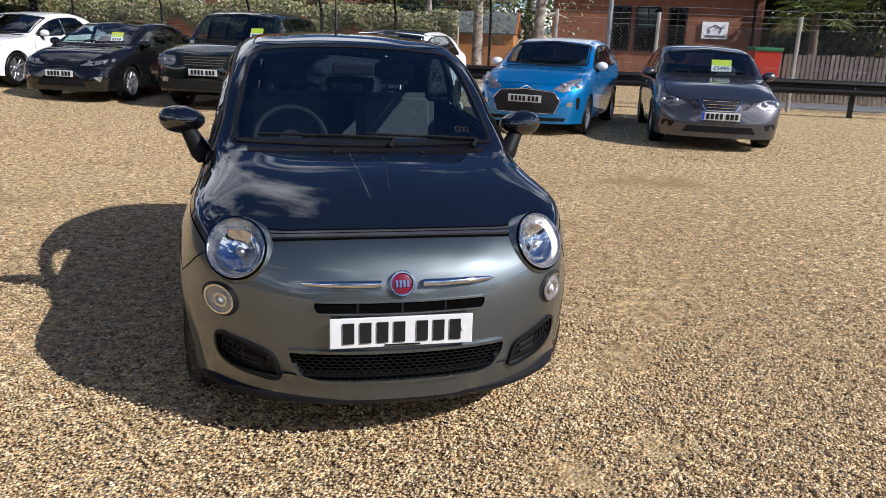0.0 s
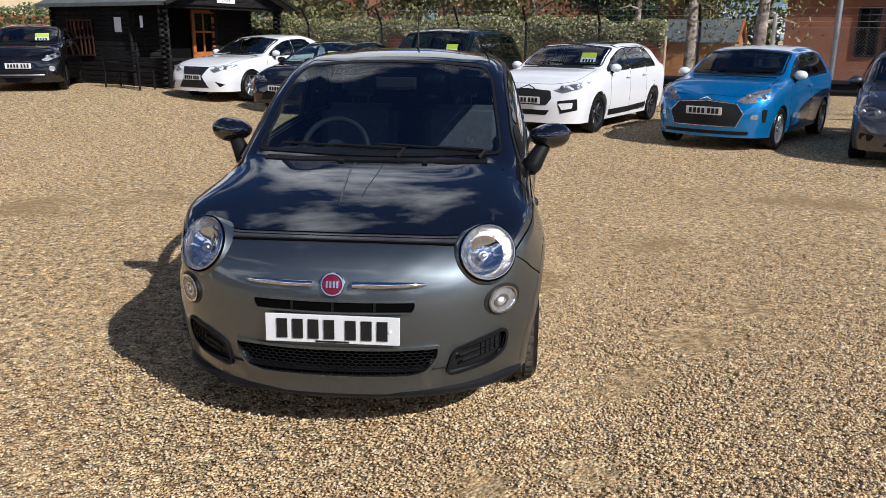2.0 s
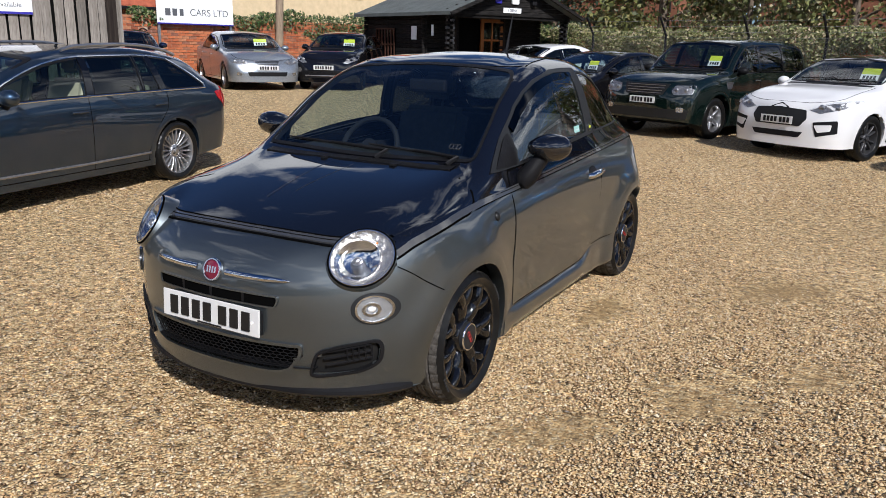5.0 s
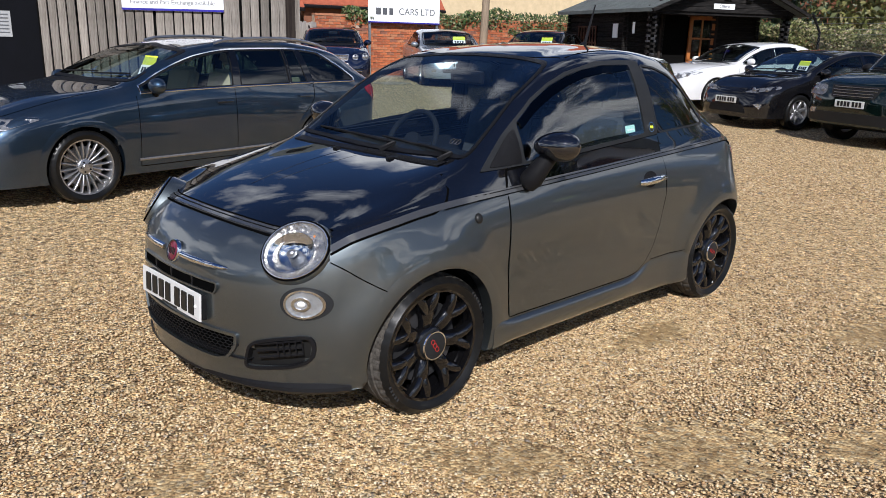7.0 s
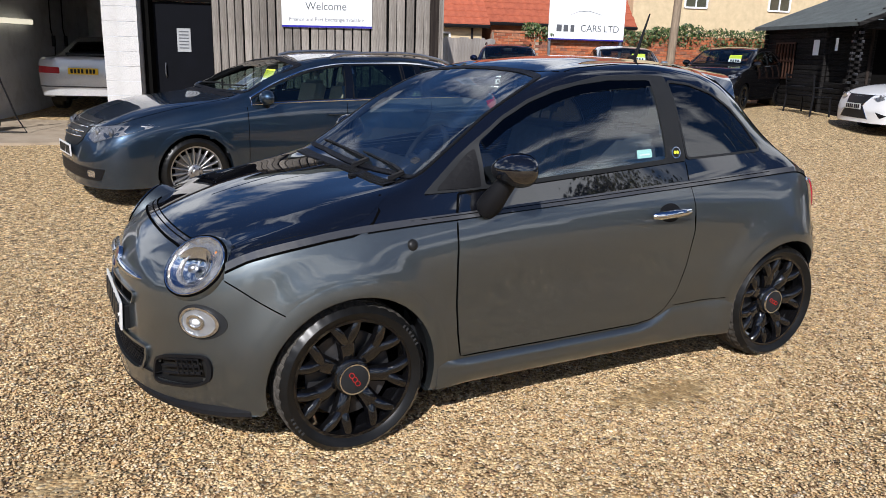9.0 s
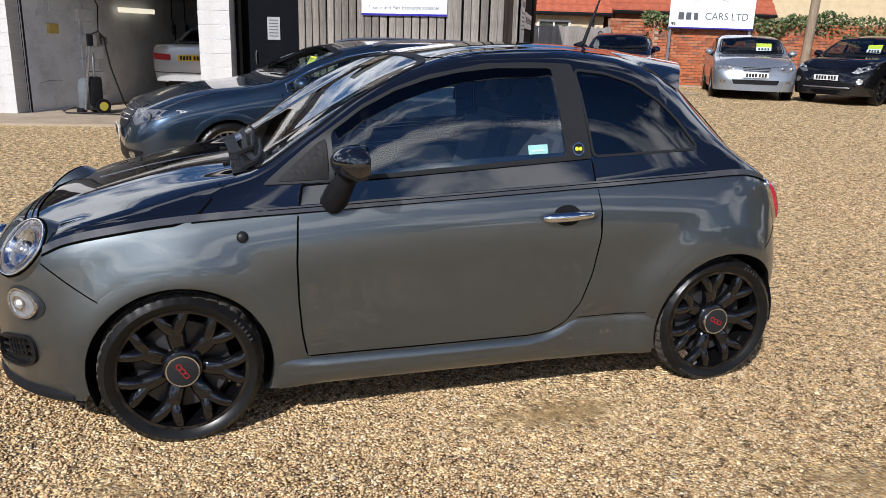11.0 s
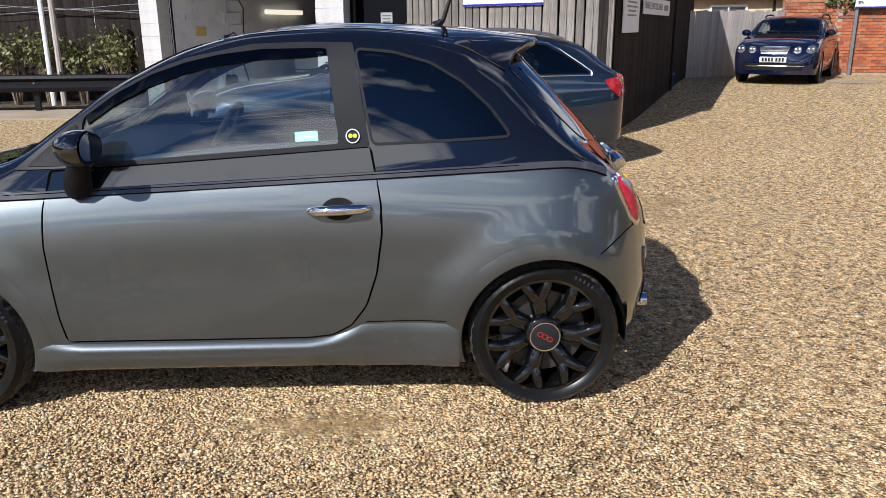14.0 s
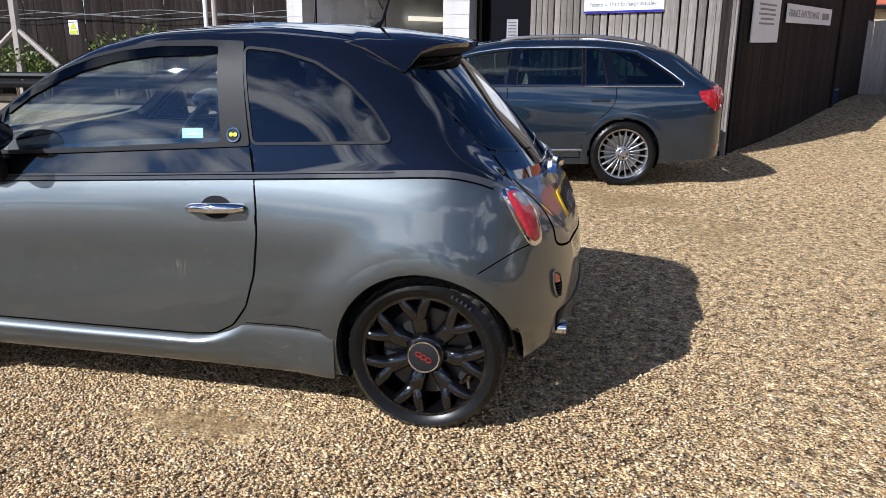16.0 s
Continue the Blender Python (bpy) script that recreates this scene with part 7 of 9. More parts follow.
BROWN_FENCE = matte("brown_grey_picket", (0.22, 0.18, 0.15), (0.13, 0.105, 0.09), 0.9, 7, 0.4, 60, stretch=(6, 6, 0.4), random_tone=0.2)
GREY_FENCE = matte("silvered_fence_board", (0.50, 0.45, 0.40), (0.34, 0.30, 0.265), 0.9, 7, 0.4, 60, stretch=(6, 6, 0.4), random_tone=0.14)
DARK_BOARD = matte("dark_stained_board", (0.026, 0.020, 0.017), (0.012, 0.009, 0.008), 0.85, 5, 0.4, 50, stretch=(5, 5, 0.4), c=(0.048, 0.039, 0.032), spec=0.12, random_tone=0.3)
BLACK_LOG = matte("black_stained_log", (0.012, 0.011, 0.0105), (0.006, 0.0055, 0.0055), 0.8, 8, 0.5, 60, stretch=(0.6, 0.6, 4), c=(0.035, 0.032, 0.03), spec=0.12)
WINDOW_BAR = matte("dark_brown_bar", (0.055, 0.022, 0.012), (0.03, 0.013, 0.008), 0.6, 8)
# near-black that paints shade into gaps, openings and rooms
SHADE_BLACK = matte("shade_black", (0.005, 0.0048, 0.0045), rough=0.95, spec=0.05)
WHITE_BLOCK = matte("white_painted_block", (0.50, 0.49, 0.475), (0.40, 0.385, 0.36), 0.85, 3, 0.5, 40, c=(0.55, 0.54, 0.525))
GREY_BLOCK = matte("dull_painted_block", (0.60, 0.615, 0.64), (0.46, 0.47, 0.49), 0.85, 2.5, 0.5, 45, c=(0.66, 0.675, 0.70))
DOOR_DARK = matte("blue_black_door", (0.005, 0.0055, 0.008), (0.004, 0.0045, 0.006), 0.7, 4, spec=0.05)
CONCRETE = matte("sandy_concrete", (0.36, 0.29, 0.21), (0.26, 0.205, 0.145), 0.92, 1.6, 0.5, 90, c=(0.42, 0.35, 0.26))
SIGN_WHITE = matte("white_sign", (0.80, 0.81, 0.82), (0.76, 0.77, 0.78), 0.4, 3)
SIGN_GREY = matte("grey_sign_ink", (0.10, 0.105, 0.115), rough=0.5)
LIT_TUBE, _n, _l, _p = shader("lit_tube")
_p.inputs["Base Color"].default_value = (0.8, 0.78, 0.7, 1)
_p.inputs["Emission Color"].default_value, _p.inputs["Emission Strength"].default_value = (1.0, 0.90, 0.68, 1), 0.75
DISC_YELLOW = matte("dull_yellow_disc", (0.50, 0.42, 0.06), rough=0.6)
FADED_INK = matte("faded_sign_ink", (0.30, 0.29, 0.28), rough=0.6)
SIGN_BLUE = matte("blue_sign_edge", (0.035, 0.03, 0.30), rough=0.4)
BLACK_STEEL = matte("black_painted_steel", (0.010, 0.010, 0.012), (0.006, 0.006, 0.007), 0.5, 6, 0.15, 60, spec=0.2)
GALV = matte("galvanised_steel", (0.36, 0.37, 0.38), (0.26, 0.27, 0.28), 0.45, 12, metal=0.8)
POST_WOOD = matte("round_timber", (0.33, 0.255, 0.18), (0.20, 0.15, 0.105), 0.9, 8, 0.5, 60, stretch=(4, 4, 0.4))
DOOR_WOOD = matte("orange_varnished_wood", (0.42, 0.155, 0.045), (0.30, 0.10, 0.028), 0.4, 6, 0.1, 60, stretch=(5, 5, 0.5), coat=0.3)
ROOF_FELT = matte("grey_green_felt", (0.12, 0.135, 0.13), (0.08, 0.09, 0.088), 0.95, 3, 0.5, 120)
RED_TILE = matte("red_roof_tile", (0.42, 0.115, 0.06), (0.30, 0.08, 0.045), 0.85, 5, 0.4, 40, random_tone=0.15)
CREAM_BRICK = matte("cream_brick", (0.62, 0.50, 0.32), (0.50, 0.40, 0.25), 0.9, 4, 0.4, 30)
PREFAB_BRICK = matte("brown_brick", (0.24, 0.105, 0.06), (0.16, 0.068, 0.042), 0.9, 4, 0.4, 40)
SHED_WOOD = matte("orange_shed_board", (0.44, 0.20, 0.07), (0.32, 0.14, 0.05), 0.85, 6, 0.3, 50, stretch=(0.6, 0.6, 5))
WINDOW_GLASS = pane_glass("house_glass", (0.35, 0.4, 0.42))
RED_PLASTIC = matte("red_plastic", (0.48, 0.035, 0.015), (0.4, 0.03, 0.012), 0.45, 6)
GREEN_PLASTIC = matte("green_plastic", (0.03, 0.16, 0.06), rough=0.45)


# ---------- brick walls ----------
def frame_of(a, b):
    """Origin at a, x along the wall towards b, y out of its back."""
    a, b = Vector((*a, 0)), Vector((*b, 0))
    d = (b - a)
    return Matrix.Translation(a) @ Matrix.Rotation(math.atan2(d.y, d.x), 4, "Z"), d.length


def wall_block(name, a, b, thick, z0, z1, mt, label, category="wall"):
    m, L = frame_of(a, b)
    ob = part(name, boxes([((L / 2, thick / 2, (z0 + z1) / 2), (L, thick, z1 - z0))]), mt, where=m)
    return tagged(ob, label, category, kind="structure"), L


def brick_mesh(w, h=0.065, d=0.02):
    bm = boxes([((0, 0, 0), (w, d, h))])
    me = bpy.data.meshes.new("brick")
    bm.to_mesh(me)
    bm.free()
    me.materials.append(BRICK)
    return me


WEST_A, WEST_B = (-15.96, 10.92), (-13.1, 21.6)
west_wall, WEST_L = wall_block("wall_west", WEST_A, WEST_B, 0.23, 0.2, 2.03, MORTAR, "old red brick garden wall with ivy on top")
NORTH_A, NORTH_B = (-14.6, 22.95), (4.2, 15.85)
north_wall, NORTH_L = wall_block("wall_north", NORTH_A, NORTH_B, 0.23, 0.0, 1.62, MORTAR, "low red brick wall overgrown with faded ivy")
tagged(part("coping", boxes([((WEST_L / 2, 0.11, 2.045), (WEST_L, 0.27, 0.06))]), BRICK_JOINED, west_wall), "brick coping")


def far_bricks(parent, L, z0, z1, x_from, x_to):
    """The joined courses of a wall, proud of their mortar."""
    verts, faces = [], []
    rng = random.Random(7)
    row, z = 0, z0
    while z < z1:
        x = x_from - (0.11 if row % 2 else 0)
        while x < x_to:
            a, b = max(x + 0.005, x_from), min(x + 0.210, x_to)
            if b - a > 0.03:
                y = -0.012 - rng.random() * 0.006
                k = len(verts)
                verts += [(a, y, z), (b, y, z), (b, y, z + 0.063), (a, y, z + 0.063), (a, 0.01, z), (b, 0.01, z), (b, 0.01, z + 0.063), (a, 0.01, z + 0.063)]
                faces += [(k, k + 1, k + 2, k + 3), (k, k + 4, k + 5, k + 1), (k + 1, k + 5, k + 6, k + 2), (k + 2, k + 6, k + 7, k + 3), (k + 3, k + 7, k + 4, k)]
            x += 0.22
        row += 1
        z += 0.075
    ob = part("bricks", mesh_of("bricks", verts, faces), BRICK_JOINED, parent)
    return tagged(ob, kind="stuff")


# ---------- fence of grey boards between shed and brick wall ----------
def board_run(name, a, b, z0, z1, mt, label, width=0.12, pitch=0.118, thick=0.02, dz=0.02, seed=3, lean=0.0, backing=None):
    m, L = frame_of(a, b)
    ob = tagged(part(name, boxes([((L / 2, 0.05, z0 + 0.35), (L, 0.05, 0.08)), ((L / 2, 0.05, z1 - 0.35), (L, 0.05, 0.08))]), mt, where=m), label, "fence", kind="structure")
    rng = random.Random(seed)
    base = bpy.data.meshes.new("board")
    bm = boxes([((0, 0, (z0 + z1) / 2), (width, thick, z1 - z0))])
    bm.to_mesh(base)
    bm.free()
    base.materials.append(mt)
    n = int(L / pitch)
    for i in range(n):
        o = new("board", base)
        o.parent = ob
        o.matrix_basis = pose((i + 0.5) * pitch, rng.uniform(-0.006, 0.006), rng.uniform(-dz, dz), 0, rng.uniform(-0.5, 0.5), rng.uniform(-2, 2))
    return ob


board_run("fence_grey", (-14.9, 8.15), (-15.9, 10.95), 0.28, 1.82, GREY_FENCE, "weathered grey close-board fence", 0.125, 0.118)
board_run("fence_dark", (-13.0, -19.0), (-13.0, -3.0), 0.0, 2.75, DARK_BOARD, "tall dark stained board fence", 0.15, 0.143)

# ---------- timber building ----------
K = Vector((-6.83, 4.37, 0))
FD, SD = Vector((-0.68, -0.733, 0)), Vector((-0.903, 0.429, 0))


def timber_building():
    m = Matrix.Translation(K) @ Matrix.Rotation(math.atan2(-FD.y, -FD.x), 4, "Z")
    # local: x runs along the front from K backwards (negative), y behind the front
    ob = thing("timber_building", m, "weathered timber-clad building with signs and dark stained side wall", "building")
    inv = m.to_3x3().inverted()
    L = 3.62
    # near-black sheet: the shade between the boards is in its colour
    part("front_backing", boxes([((-L / 2, 0.09, 1.5), (L, 0.10, 3.0))]), SHADE_BLACK, ob)
    rng = random.Random(5)
    base = bpy.data.meshes.new("board")
    bm = boxes([((0, 0, 1.52), (0.112, 0.022, 2.96))])
    bm.to_mesh(base)
    bm.free()
    base.materials.append(WEATHERED)
    n = 27
    for i in range(n):
        o = new("board", base)
        o.parent = ob
        o.matrix_basis = pose(-0.05 - i * (L - 0.08) / (n - 1), rng.uniform(-0.004, 0.004), rng.uniform(-0.01, 0.03), 0, rng.uniform(-0.35, 0.35), rng.uniform(-3, 3))
    s = (inv @ SD)
    ang = math.degrees(math.atan2(s.y, s.x))
    side = part("side_wall", boxes([((4.3, 0.08, 1.5), (8.6, 0.16, 3.0))]), DARK_BOARD, ob, "dark stained side wall", where=pose(0, 0, 0, 0, 0, ang))
    sbase = bpy.data.meshes.new("board")
    bm = boxes([((0, 0, 1.5), (0.146, 0.018, 3.0))])
    bm.to_mesh(sbase)
    bm.free()
    sbase.materials.append(DARK_BOARD)
    for i in range(57):
        o = new("board", sbase)
        o.parent = side
        o.matrix_basis = pose(0.135 + i * 0.149, -0.008 - rng.uniform(0, 0.004), rng.uniform(0, 0.03), 0, 0, 0)
    part("corner_post", boxes([((0.03, -0.012, 1.5), (0.06, 0.05, 3.0))]), WEATHERED, side, "pale corner board")
    part("lean_to", boxes([((9.1, 0.085, 1.35), (1.0, 0.16, 2.9))]), DARK_BOARD, side, "dark board lean-to")
    for i in range(6):
        o = new("board", sbase)
        o.parent = side
        o.matrix_basis = pose(8.68 + i * 0.165, -0.008, -0.15, 0, 0, 0)
    part("drain_pipe", tube([(6.1, -0.04, 0.15), (6.1, -0.04, 2.9)], 0.028, 8), DARK_BOARD, side)
    part("water_pipe", tube([(6.22, -0.04, 0.22), (6.22, -0.05, 0.50), (6.5, -0.05, 0.52), (6.5, -0.04, 0.25)], 0.03, 8), matte("blue_pipe", (0.02, 0.04, 0.10), rough=0.5), side)
    q = Vector((s.x, s.y, 0)).normalized() * 9.6
    part("roof", prism([(-L - 0.4, -0.25), (0.15, -0.25), (q.x + 0.2, q.y), (q.x - 0.4, q.y + 0.8), (-L - 0.4, 4.6)], 0.12, "z", at=3.02), ROOF_FELT, ob)
    xs = s.x / s.y * 4.4 - 0.1
    part("rear_wall", boxes([((xs - 1.1, 4.4, 1.5), (2.2, 0.15, 3.0))]), DARK_BOARD, ob)
    # welcome board
    sg = part("welcome_sign", boxes([((-1.745, -0.035, 2.14), (1.43, 0.02, 0.76))], 0.002), SIGN_WHITE, ob, "white welcome sign with blue lower edge")
    part("sign_edge", boxes([((-1.745, -0.047, 1.777), (1.43, 0.006, 0.030))]), SIGN_BLUE, sg)
    letters("finance_line", "Finance and Part Exchange available", 0.083, SIGN_GREY, sg, pose(-1.745, -0.048, 1.875, 90))
    letters("welcome_word", "Welcome", 0.165, SIGN_GREY, sg, pose(-1.745, -0.048, 2.06, 90))
    # signs on the side wall, turned to face out of it
    n1 = part("terms_sign", boxes([((1.205, -0.05, 1.75), (1.25, 0.015, 0.74))]), SIGN_WHITE, side, "faded white notice with rows of text")
    for k, (z, w, h) in enumerate(((1.99, 0.75, 0.085), (1.86, 0.80, 0.024), (1.80, 0.7, 0.024), (1.74, 0.78, 0.024), (1.68, 0.6, 0.024), (1.62, 0.7, 0.024))):
        part("notice_line", boxes([((1.205, -0.060, z), (w, 0.004, h))]), FADED_INK, n1, "plain grey bar")
    n2 = part("finance_sign", boxes([((3.65, -0.05, 1.785), (2.9, 0.015, 0.26))]), SIGN_WHITE, side, "long white sign with grey words")
    letters("finance_lettering", "FINANCE, PART EXCHANGE", 0.15, FADED_INK, n2, pose(3.25, -0.06, 1.785, 90), "CENTER")
    part("word_bar", boxes([((4.65, -0.0585, 1.785), (0.5, 0.003, 0.10))]), FADED_INK, n2, "plain grey bar")
    return ob


timber_building()


# ---------- garage ----------
def garage():
    A, B = Vector((-11.21, -3.18, 0)), Vector((-9.25, 1.73, 0))
    d = (B - A).normalized()
    m = Matrix.Translation(A) @ Matrix.Rotation(math.atan2(d.y, d.x), 4, "Z")
    ob = thing("garage", m, "open garage of white painted blockwork with a dark door beside it", "garage")
    # local x along the front, y inwards
    rng = random.Random(9)

    def pier(name, x0, w, depth, h, mt, y0=0.0):
        p_ = part(name, boxes([((x0 + w / 2, y0 + depth / 2, h / 2), (w - 0.012, depth - 0.012, h))]), MORTAR if False else GREY_BLOCK, ob)
        z, row = 0.0, 0
        while z < h:
            hh = 0.215
            o = part("block", boxes([((0, 0, hh / 2), (w, depth, hh))], 0.004), mt, p_, where=pose(x0 + w / 2 + rng.uniform(-0.002, 0.002), y0 + depth / 2 + rng.uniform(-0.002, 0.002), z + 0.005))
            z += 0.222
            row += 1
        return p_
    pier("outer_pier", 0.0, 0.40, 0.42, 2.7, WHITE_BLOCK)
    pier("inner_pier", 3.60, 0.52, 0.50, 2.7, WHITE_BLOCK)
    # near wall with toothed end, then the side wall running in
    along, out = Vector((0.26, 0.966, 0)), Vector((0.966, -0.26, 0))

    def nw(t, off, z):
        v = Vector((0.45, 0.30, z)) + along * t + out * off
        return (v.x, v.y, v.z)
    near = part("near_wall", boxes([(nw(0.7, -0.05, 1.35), (1.4, 0.10, 2.7), 75)]), GREY_BLOCK, ob, "dull painted block wall with a toothed end")
    for k in range(12):
        part("block", boxes([((0, 0, 0.107), (0.40, 0.12, 0.212))], 0.006), GREY_BLOCK, near, where=pose(*nw(1.38 + (0.0 if k % 2 else 0.16), 0.0 + 0.02 * (k % 2), 0.222 * k + 0.005), 0, 0, 75))
    part("door_track", boxes([((0.44, 0.33, 1.35), (0.045, 0.05, 2.7))]), BLACK_STEEL, ob, "black door track")
    part("side_wall", boxes([((0.92, 4.35, 1.35), (0.15, 5.7, 2.7), -4)]), GREY_BLOCK, ob, "dull painted side wall")
    part("back_wall", boxes([((3.2, 7.1, 1.35), (4.4, 0.15, 2.7))]), GREY_BLOCK, ob)
    part("right_wall", boxes([((4.05, 3.8, 1.35), (0.15, 6.6, 2.7))]), GREY_BLOCK, ob)
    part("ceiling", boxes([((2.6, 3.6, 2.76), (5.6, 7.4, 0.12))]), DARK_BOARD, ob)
    part("lintel", boxes([((2.0, 0.22, 2.62), (3.4, 0.36, 0.30))]), WHITE_BLOCK, ob)
    part("floor_slab", boxes([((2.6, 3.4, -0.01), (5.4, 7.4, 0.06))]), CONCRETE, ob)
    # recessed dark door with a notice
    door = part("side_door", boxes([((4.72, 0.42, 1.05), (0.92, 0.05, 2.1))], 0.003), DOOR_DARK, ob, "dark blue-black side door")
    # jambs and head of the recess take the near-black shade colour too
    part("door_surround", boxes([((4.19, 0.36, 1.35), (0.10, 0.3, 2.7)), ((5.24, 0.36, 1.35), (0.10, 0.3, 2.7)), ((4.72, 0.40, 2.42), (1.0, 0.14, 0.6))]), SHADE_BLACK, ob)
    nt = part("door_notice", boxes([((4.72, 0.385, 1.53), (0.21, 0.006, 0.36))]), matte("faded_paper", (0.34, 0.35, 0.36), (0.28, 0.285, 0.29), 0.7, 8), door, "faded paper notice")
    for k in range(6):
        part("notice_line", boxes([((4.72, 0.380, 1.66 - 0.05 * k), (0.15, 0.003, 0.016))]), SIGN_GREY, nt, "plain grey bar")
    part("door_pull", tube([(4.42, 0.385, 0.95), (4.42, 0.35, 1.0), (4.42, 0.35, 1.12), (4.42, 0.385, 1.17)], 0.012, 8), STEEL, door)
    # fittings on the walls
    part("junction_box", boxes([(nw(0.62, 0.03, 1.42), (0.20, 0.07, 0.17), 75)], 0.008), matte("faded_yellow_box", (0.55, 0.42, 0.14), (0.45, 0.34, 0.10), 0.7), ob, "faded yellow box")
    for k in range(3):
        part("conduit", tube([nw(0.36 + 0.12 * k, 0.012, 1.70), nw(0.36 + 0.12 * k, 0.012, 2.6)], 0.010, 6), GREY_BLOCK, ob)
    part("conduit_box", boxes([(nw(0.48, 0.02, 1.67), (0.36, 0.05, 0.08), 75)]), GREY_BLOCK, ob)
    part("wall_crack", tube([nw(0.25, 0.002, 0.50), nw(0.45, 0.002, 0.54), nw(0.75, 0.002, 0.53)], 0.004, 4), SIGN_GREY, ob)
    part("hanging_cable", tube([nw(1.40, 0.10, 2.6), nw(1.45, 0.12, 2.1), nw(1.62, 0.12, 1.85), nw(1.58, 0.12, 1.4), nw(1.72, 0.10, 1.22)], 0.011, 6), BLACK_STEEL, ob)
    part("socket", boxes([(nw(1.74, 0.08, 1.22), (0.14, 0.07, 0.15), 75)], 0.01), STEEL, ob)
    part("strip_light", boxes([((1.04, 3.3, 1.80), (0.05, 1.35, 0.095), -4)], 0.01), LIT_TUBE, ob, "lit warm white fluorescent batten")
    for y in (4.6, 5.3):
        part("hanging_cable", tube([(1.22, y, 2.6), (1.20, y, 1.7), (1.24, y + 0.05, 1.35), (1.22, y, 0.9)], 0.013, 6), BLACK_STEEL, ob)
        part("plug", boxes([((1.24, y, 1.45), (0.06, 0.07, 0.22))], 0.01), BLACK_STEEL, ob)
    return ob


garage()
tagged(part("apron", prism([(-11.40, -3.35), (-11.20, -5.0), (-10.72, -9.5), (-9.7, -9.5), (-9.75, -5.6), (-9.65, -2.9), (-9.25, -0.4), (-8.85, 1.5), (-9.3, 1.75), (-10.0, 0.2), (-11.1, -2.6)], 0.05, "z", at=-0.02), CONCRETE), "worn sandy concrete apron before the garage", "apron", kind="structure")


def pressure_washer():
    ob = thing("pressure_washer", pose(-11.18, -1.72, 0.02, 0, 0, 30), "grey upright pressure washer with yellow wheels and black lance", "pressure washer")
    grey = matte("washer_grey", (0.12, 0.13, 0.14), (0.09, 0.10, 0.11), 0.5, 8)
    tank = lathe([(0.06, 0.001), (0.06, 0.13), (0.10, 0.155), (0.42, 0.155), (0.56, 0.13), (0.60, 0.08), (0.61, 0.001)], 24)
    tank.transform(Matrix.Rotation(radians(-90), 4, "Y"))
    part("body", tank, grey, ob, "grey drum body", smooth=True)
    part("foot", boxes([((0, -0.12, 0.05), (0.22, 0.10, 0.10))], 0.02), BLACK_STEEL, ob)
    part("motor_cover", boxes([((0.10, 0.08, 0.38), (0.22, 0.22, 0.50))], 0.05), BLACK_STEEL, ob, smooth=True)
    for sx in (-0.12, 0.22):
        part("wheel", tube([(sx - 0.025, 0.16, 0.13), (sx + 0.025, 0.16, 0.13)], 0.125, 24), BLACK_STEEL, ob)
        part("wheel_disc", tube([(sx - 0.03, 0.16, 0.13), (sx + 0.03, 0.16, 0.13)], 0.075, 20), DISC_YELLOW, ob, "yellow wheel disc")
    part("handle", tube([(-0.10, 0.06, 0.45), (-0.10, 0.08, 0.94), (-0.05, 0.10, 1.0), (0.12, 0.10, 1.0), (0.17, 0.08, 0.94), (0.17, 0.06, 0.45)], 0.018, 8), STEEL, ob, smooth=True)
    part("lance", tube([(0.15, -0.12, 0.08), (0.26, 0.0, 1.15)], 0.018, 8), STEEL, ob, smooth=True)
    part("trigger_grip", boxes([((0.28, 0.0, 1.24), (0.06, 0.10, 0.20))], 0.02), BLACK_STEEL, ob)
    part("hose", tube([(0.30, 0.0, 1.32), (0.40, 0.1, 1.38), (0.46, 0.15, 1.30), (0.54, 0.2, 0.8), (0.70, 0.3, 0.25), (0.85, 0.35, 0.03), (0.4, 0.1, 0.02), (-0.1, -0.35, 0.02), (-0.35, -0.3, 0.03), (-0.2, -0.12, 0.1)], 0.014, 6), BLACK_STEEL, ob, smooth=True)
    return ob


pressure_washer()


# ---------- sign on posts and telegraph pole ----------
def company_sign():
    a, b = Vector((-15.40, 12.38, 0.3)), Vector((-14.80, 14.63, 0.3))
    m = Matrix.Translation(a) @ Matrix.Rotation(math.atan2(b.y - a.y, b.x - a.x), 4, "Z")
    L = (b - a).length
    ob = thing("company_sign", m, "large white sign board with grey lettering on two grey posts", "sign")
    for x in (0.06, L - 0.06):
        part("post", boxes([((x, 0.03, 1.25), (0.07, 0.06, 2.5))], 0.004), GALV, ob)
    bd = part("board", boxes([((L / 2, -0.02, 2.24), (L, 0.03, 1.32))], 0.003), SIGN_WHITE, ob)
    part("bottom_edge", boxes([((L / 2, -0.04, 1.585), (L, 0.012, 0.035))]), SIGN_BLUE, bd)
    for k, w in enumerate((0.19, 0.17, 0.14)):
        part("name_bar", boxes([((0.22 + 0.215 * k + w / 2, -0.037, 1.89), (w * 0.82, 0.004, 0.19))]), SIGN_GREY, bd, "plain grey bar")
    letters("lettering", "CARS LTD", 0.265, SIGN_GREY, bd, pose(L - 0.14 - 0.62, -0.038, 1.89, 90))
    part("car_outline", tube([(0.6, -0.036, 2.24), (0.9, -0.036, 2.36), (1.2, -0.036, 2.38), (1.6, -0.036, 2.28)], 0.008, 5), STEEL, bd)
    return ob


company_sign()
tagged(part("telegraph_pole", tube([(-14.42, 16.15, 0.25), (-14.30, 16.35, 6.5)], [0.13, 0.10], 12), POST_WOOD, smooth=True), "leaning weathered wooden telegraph pole by the brick wall", "pole")
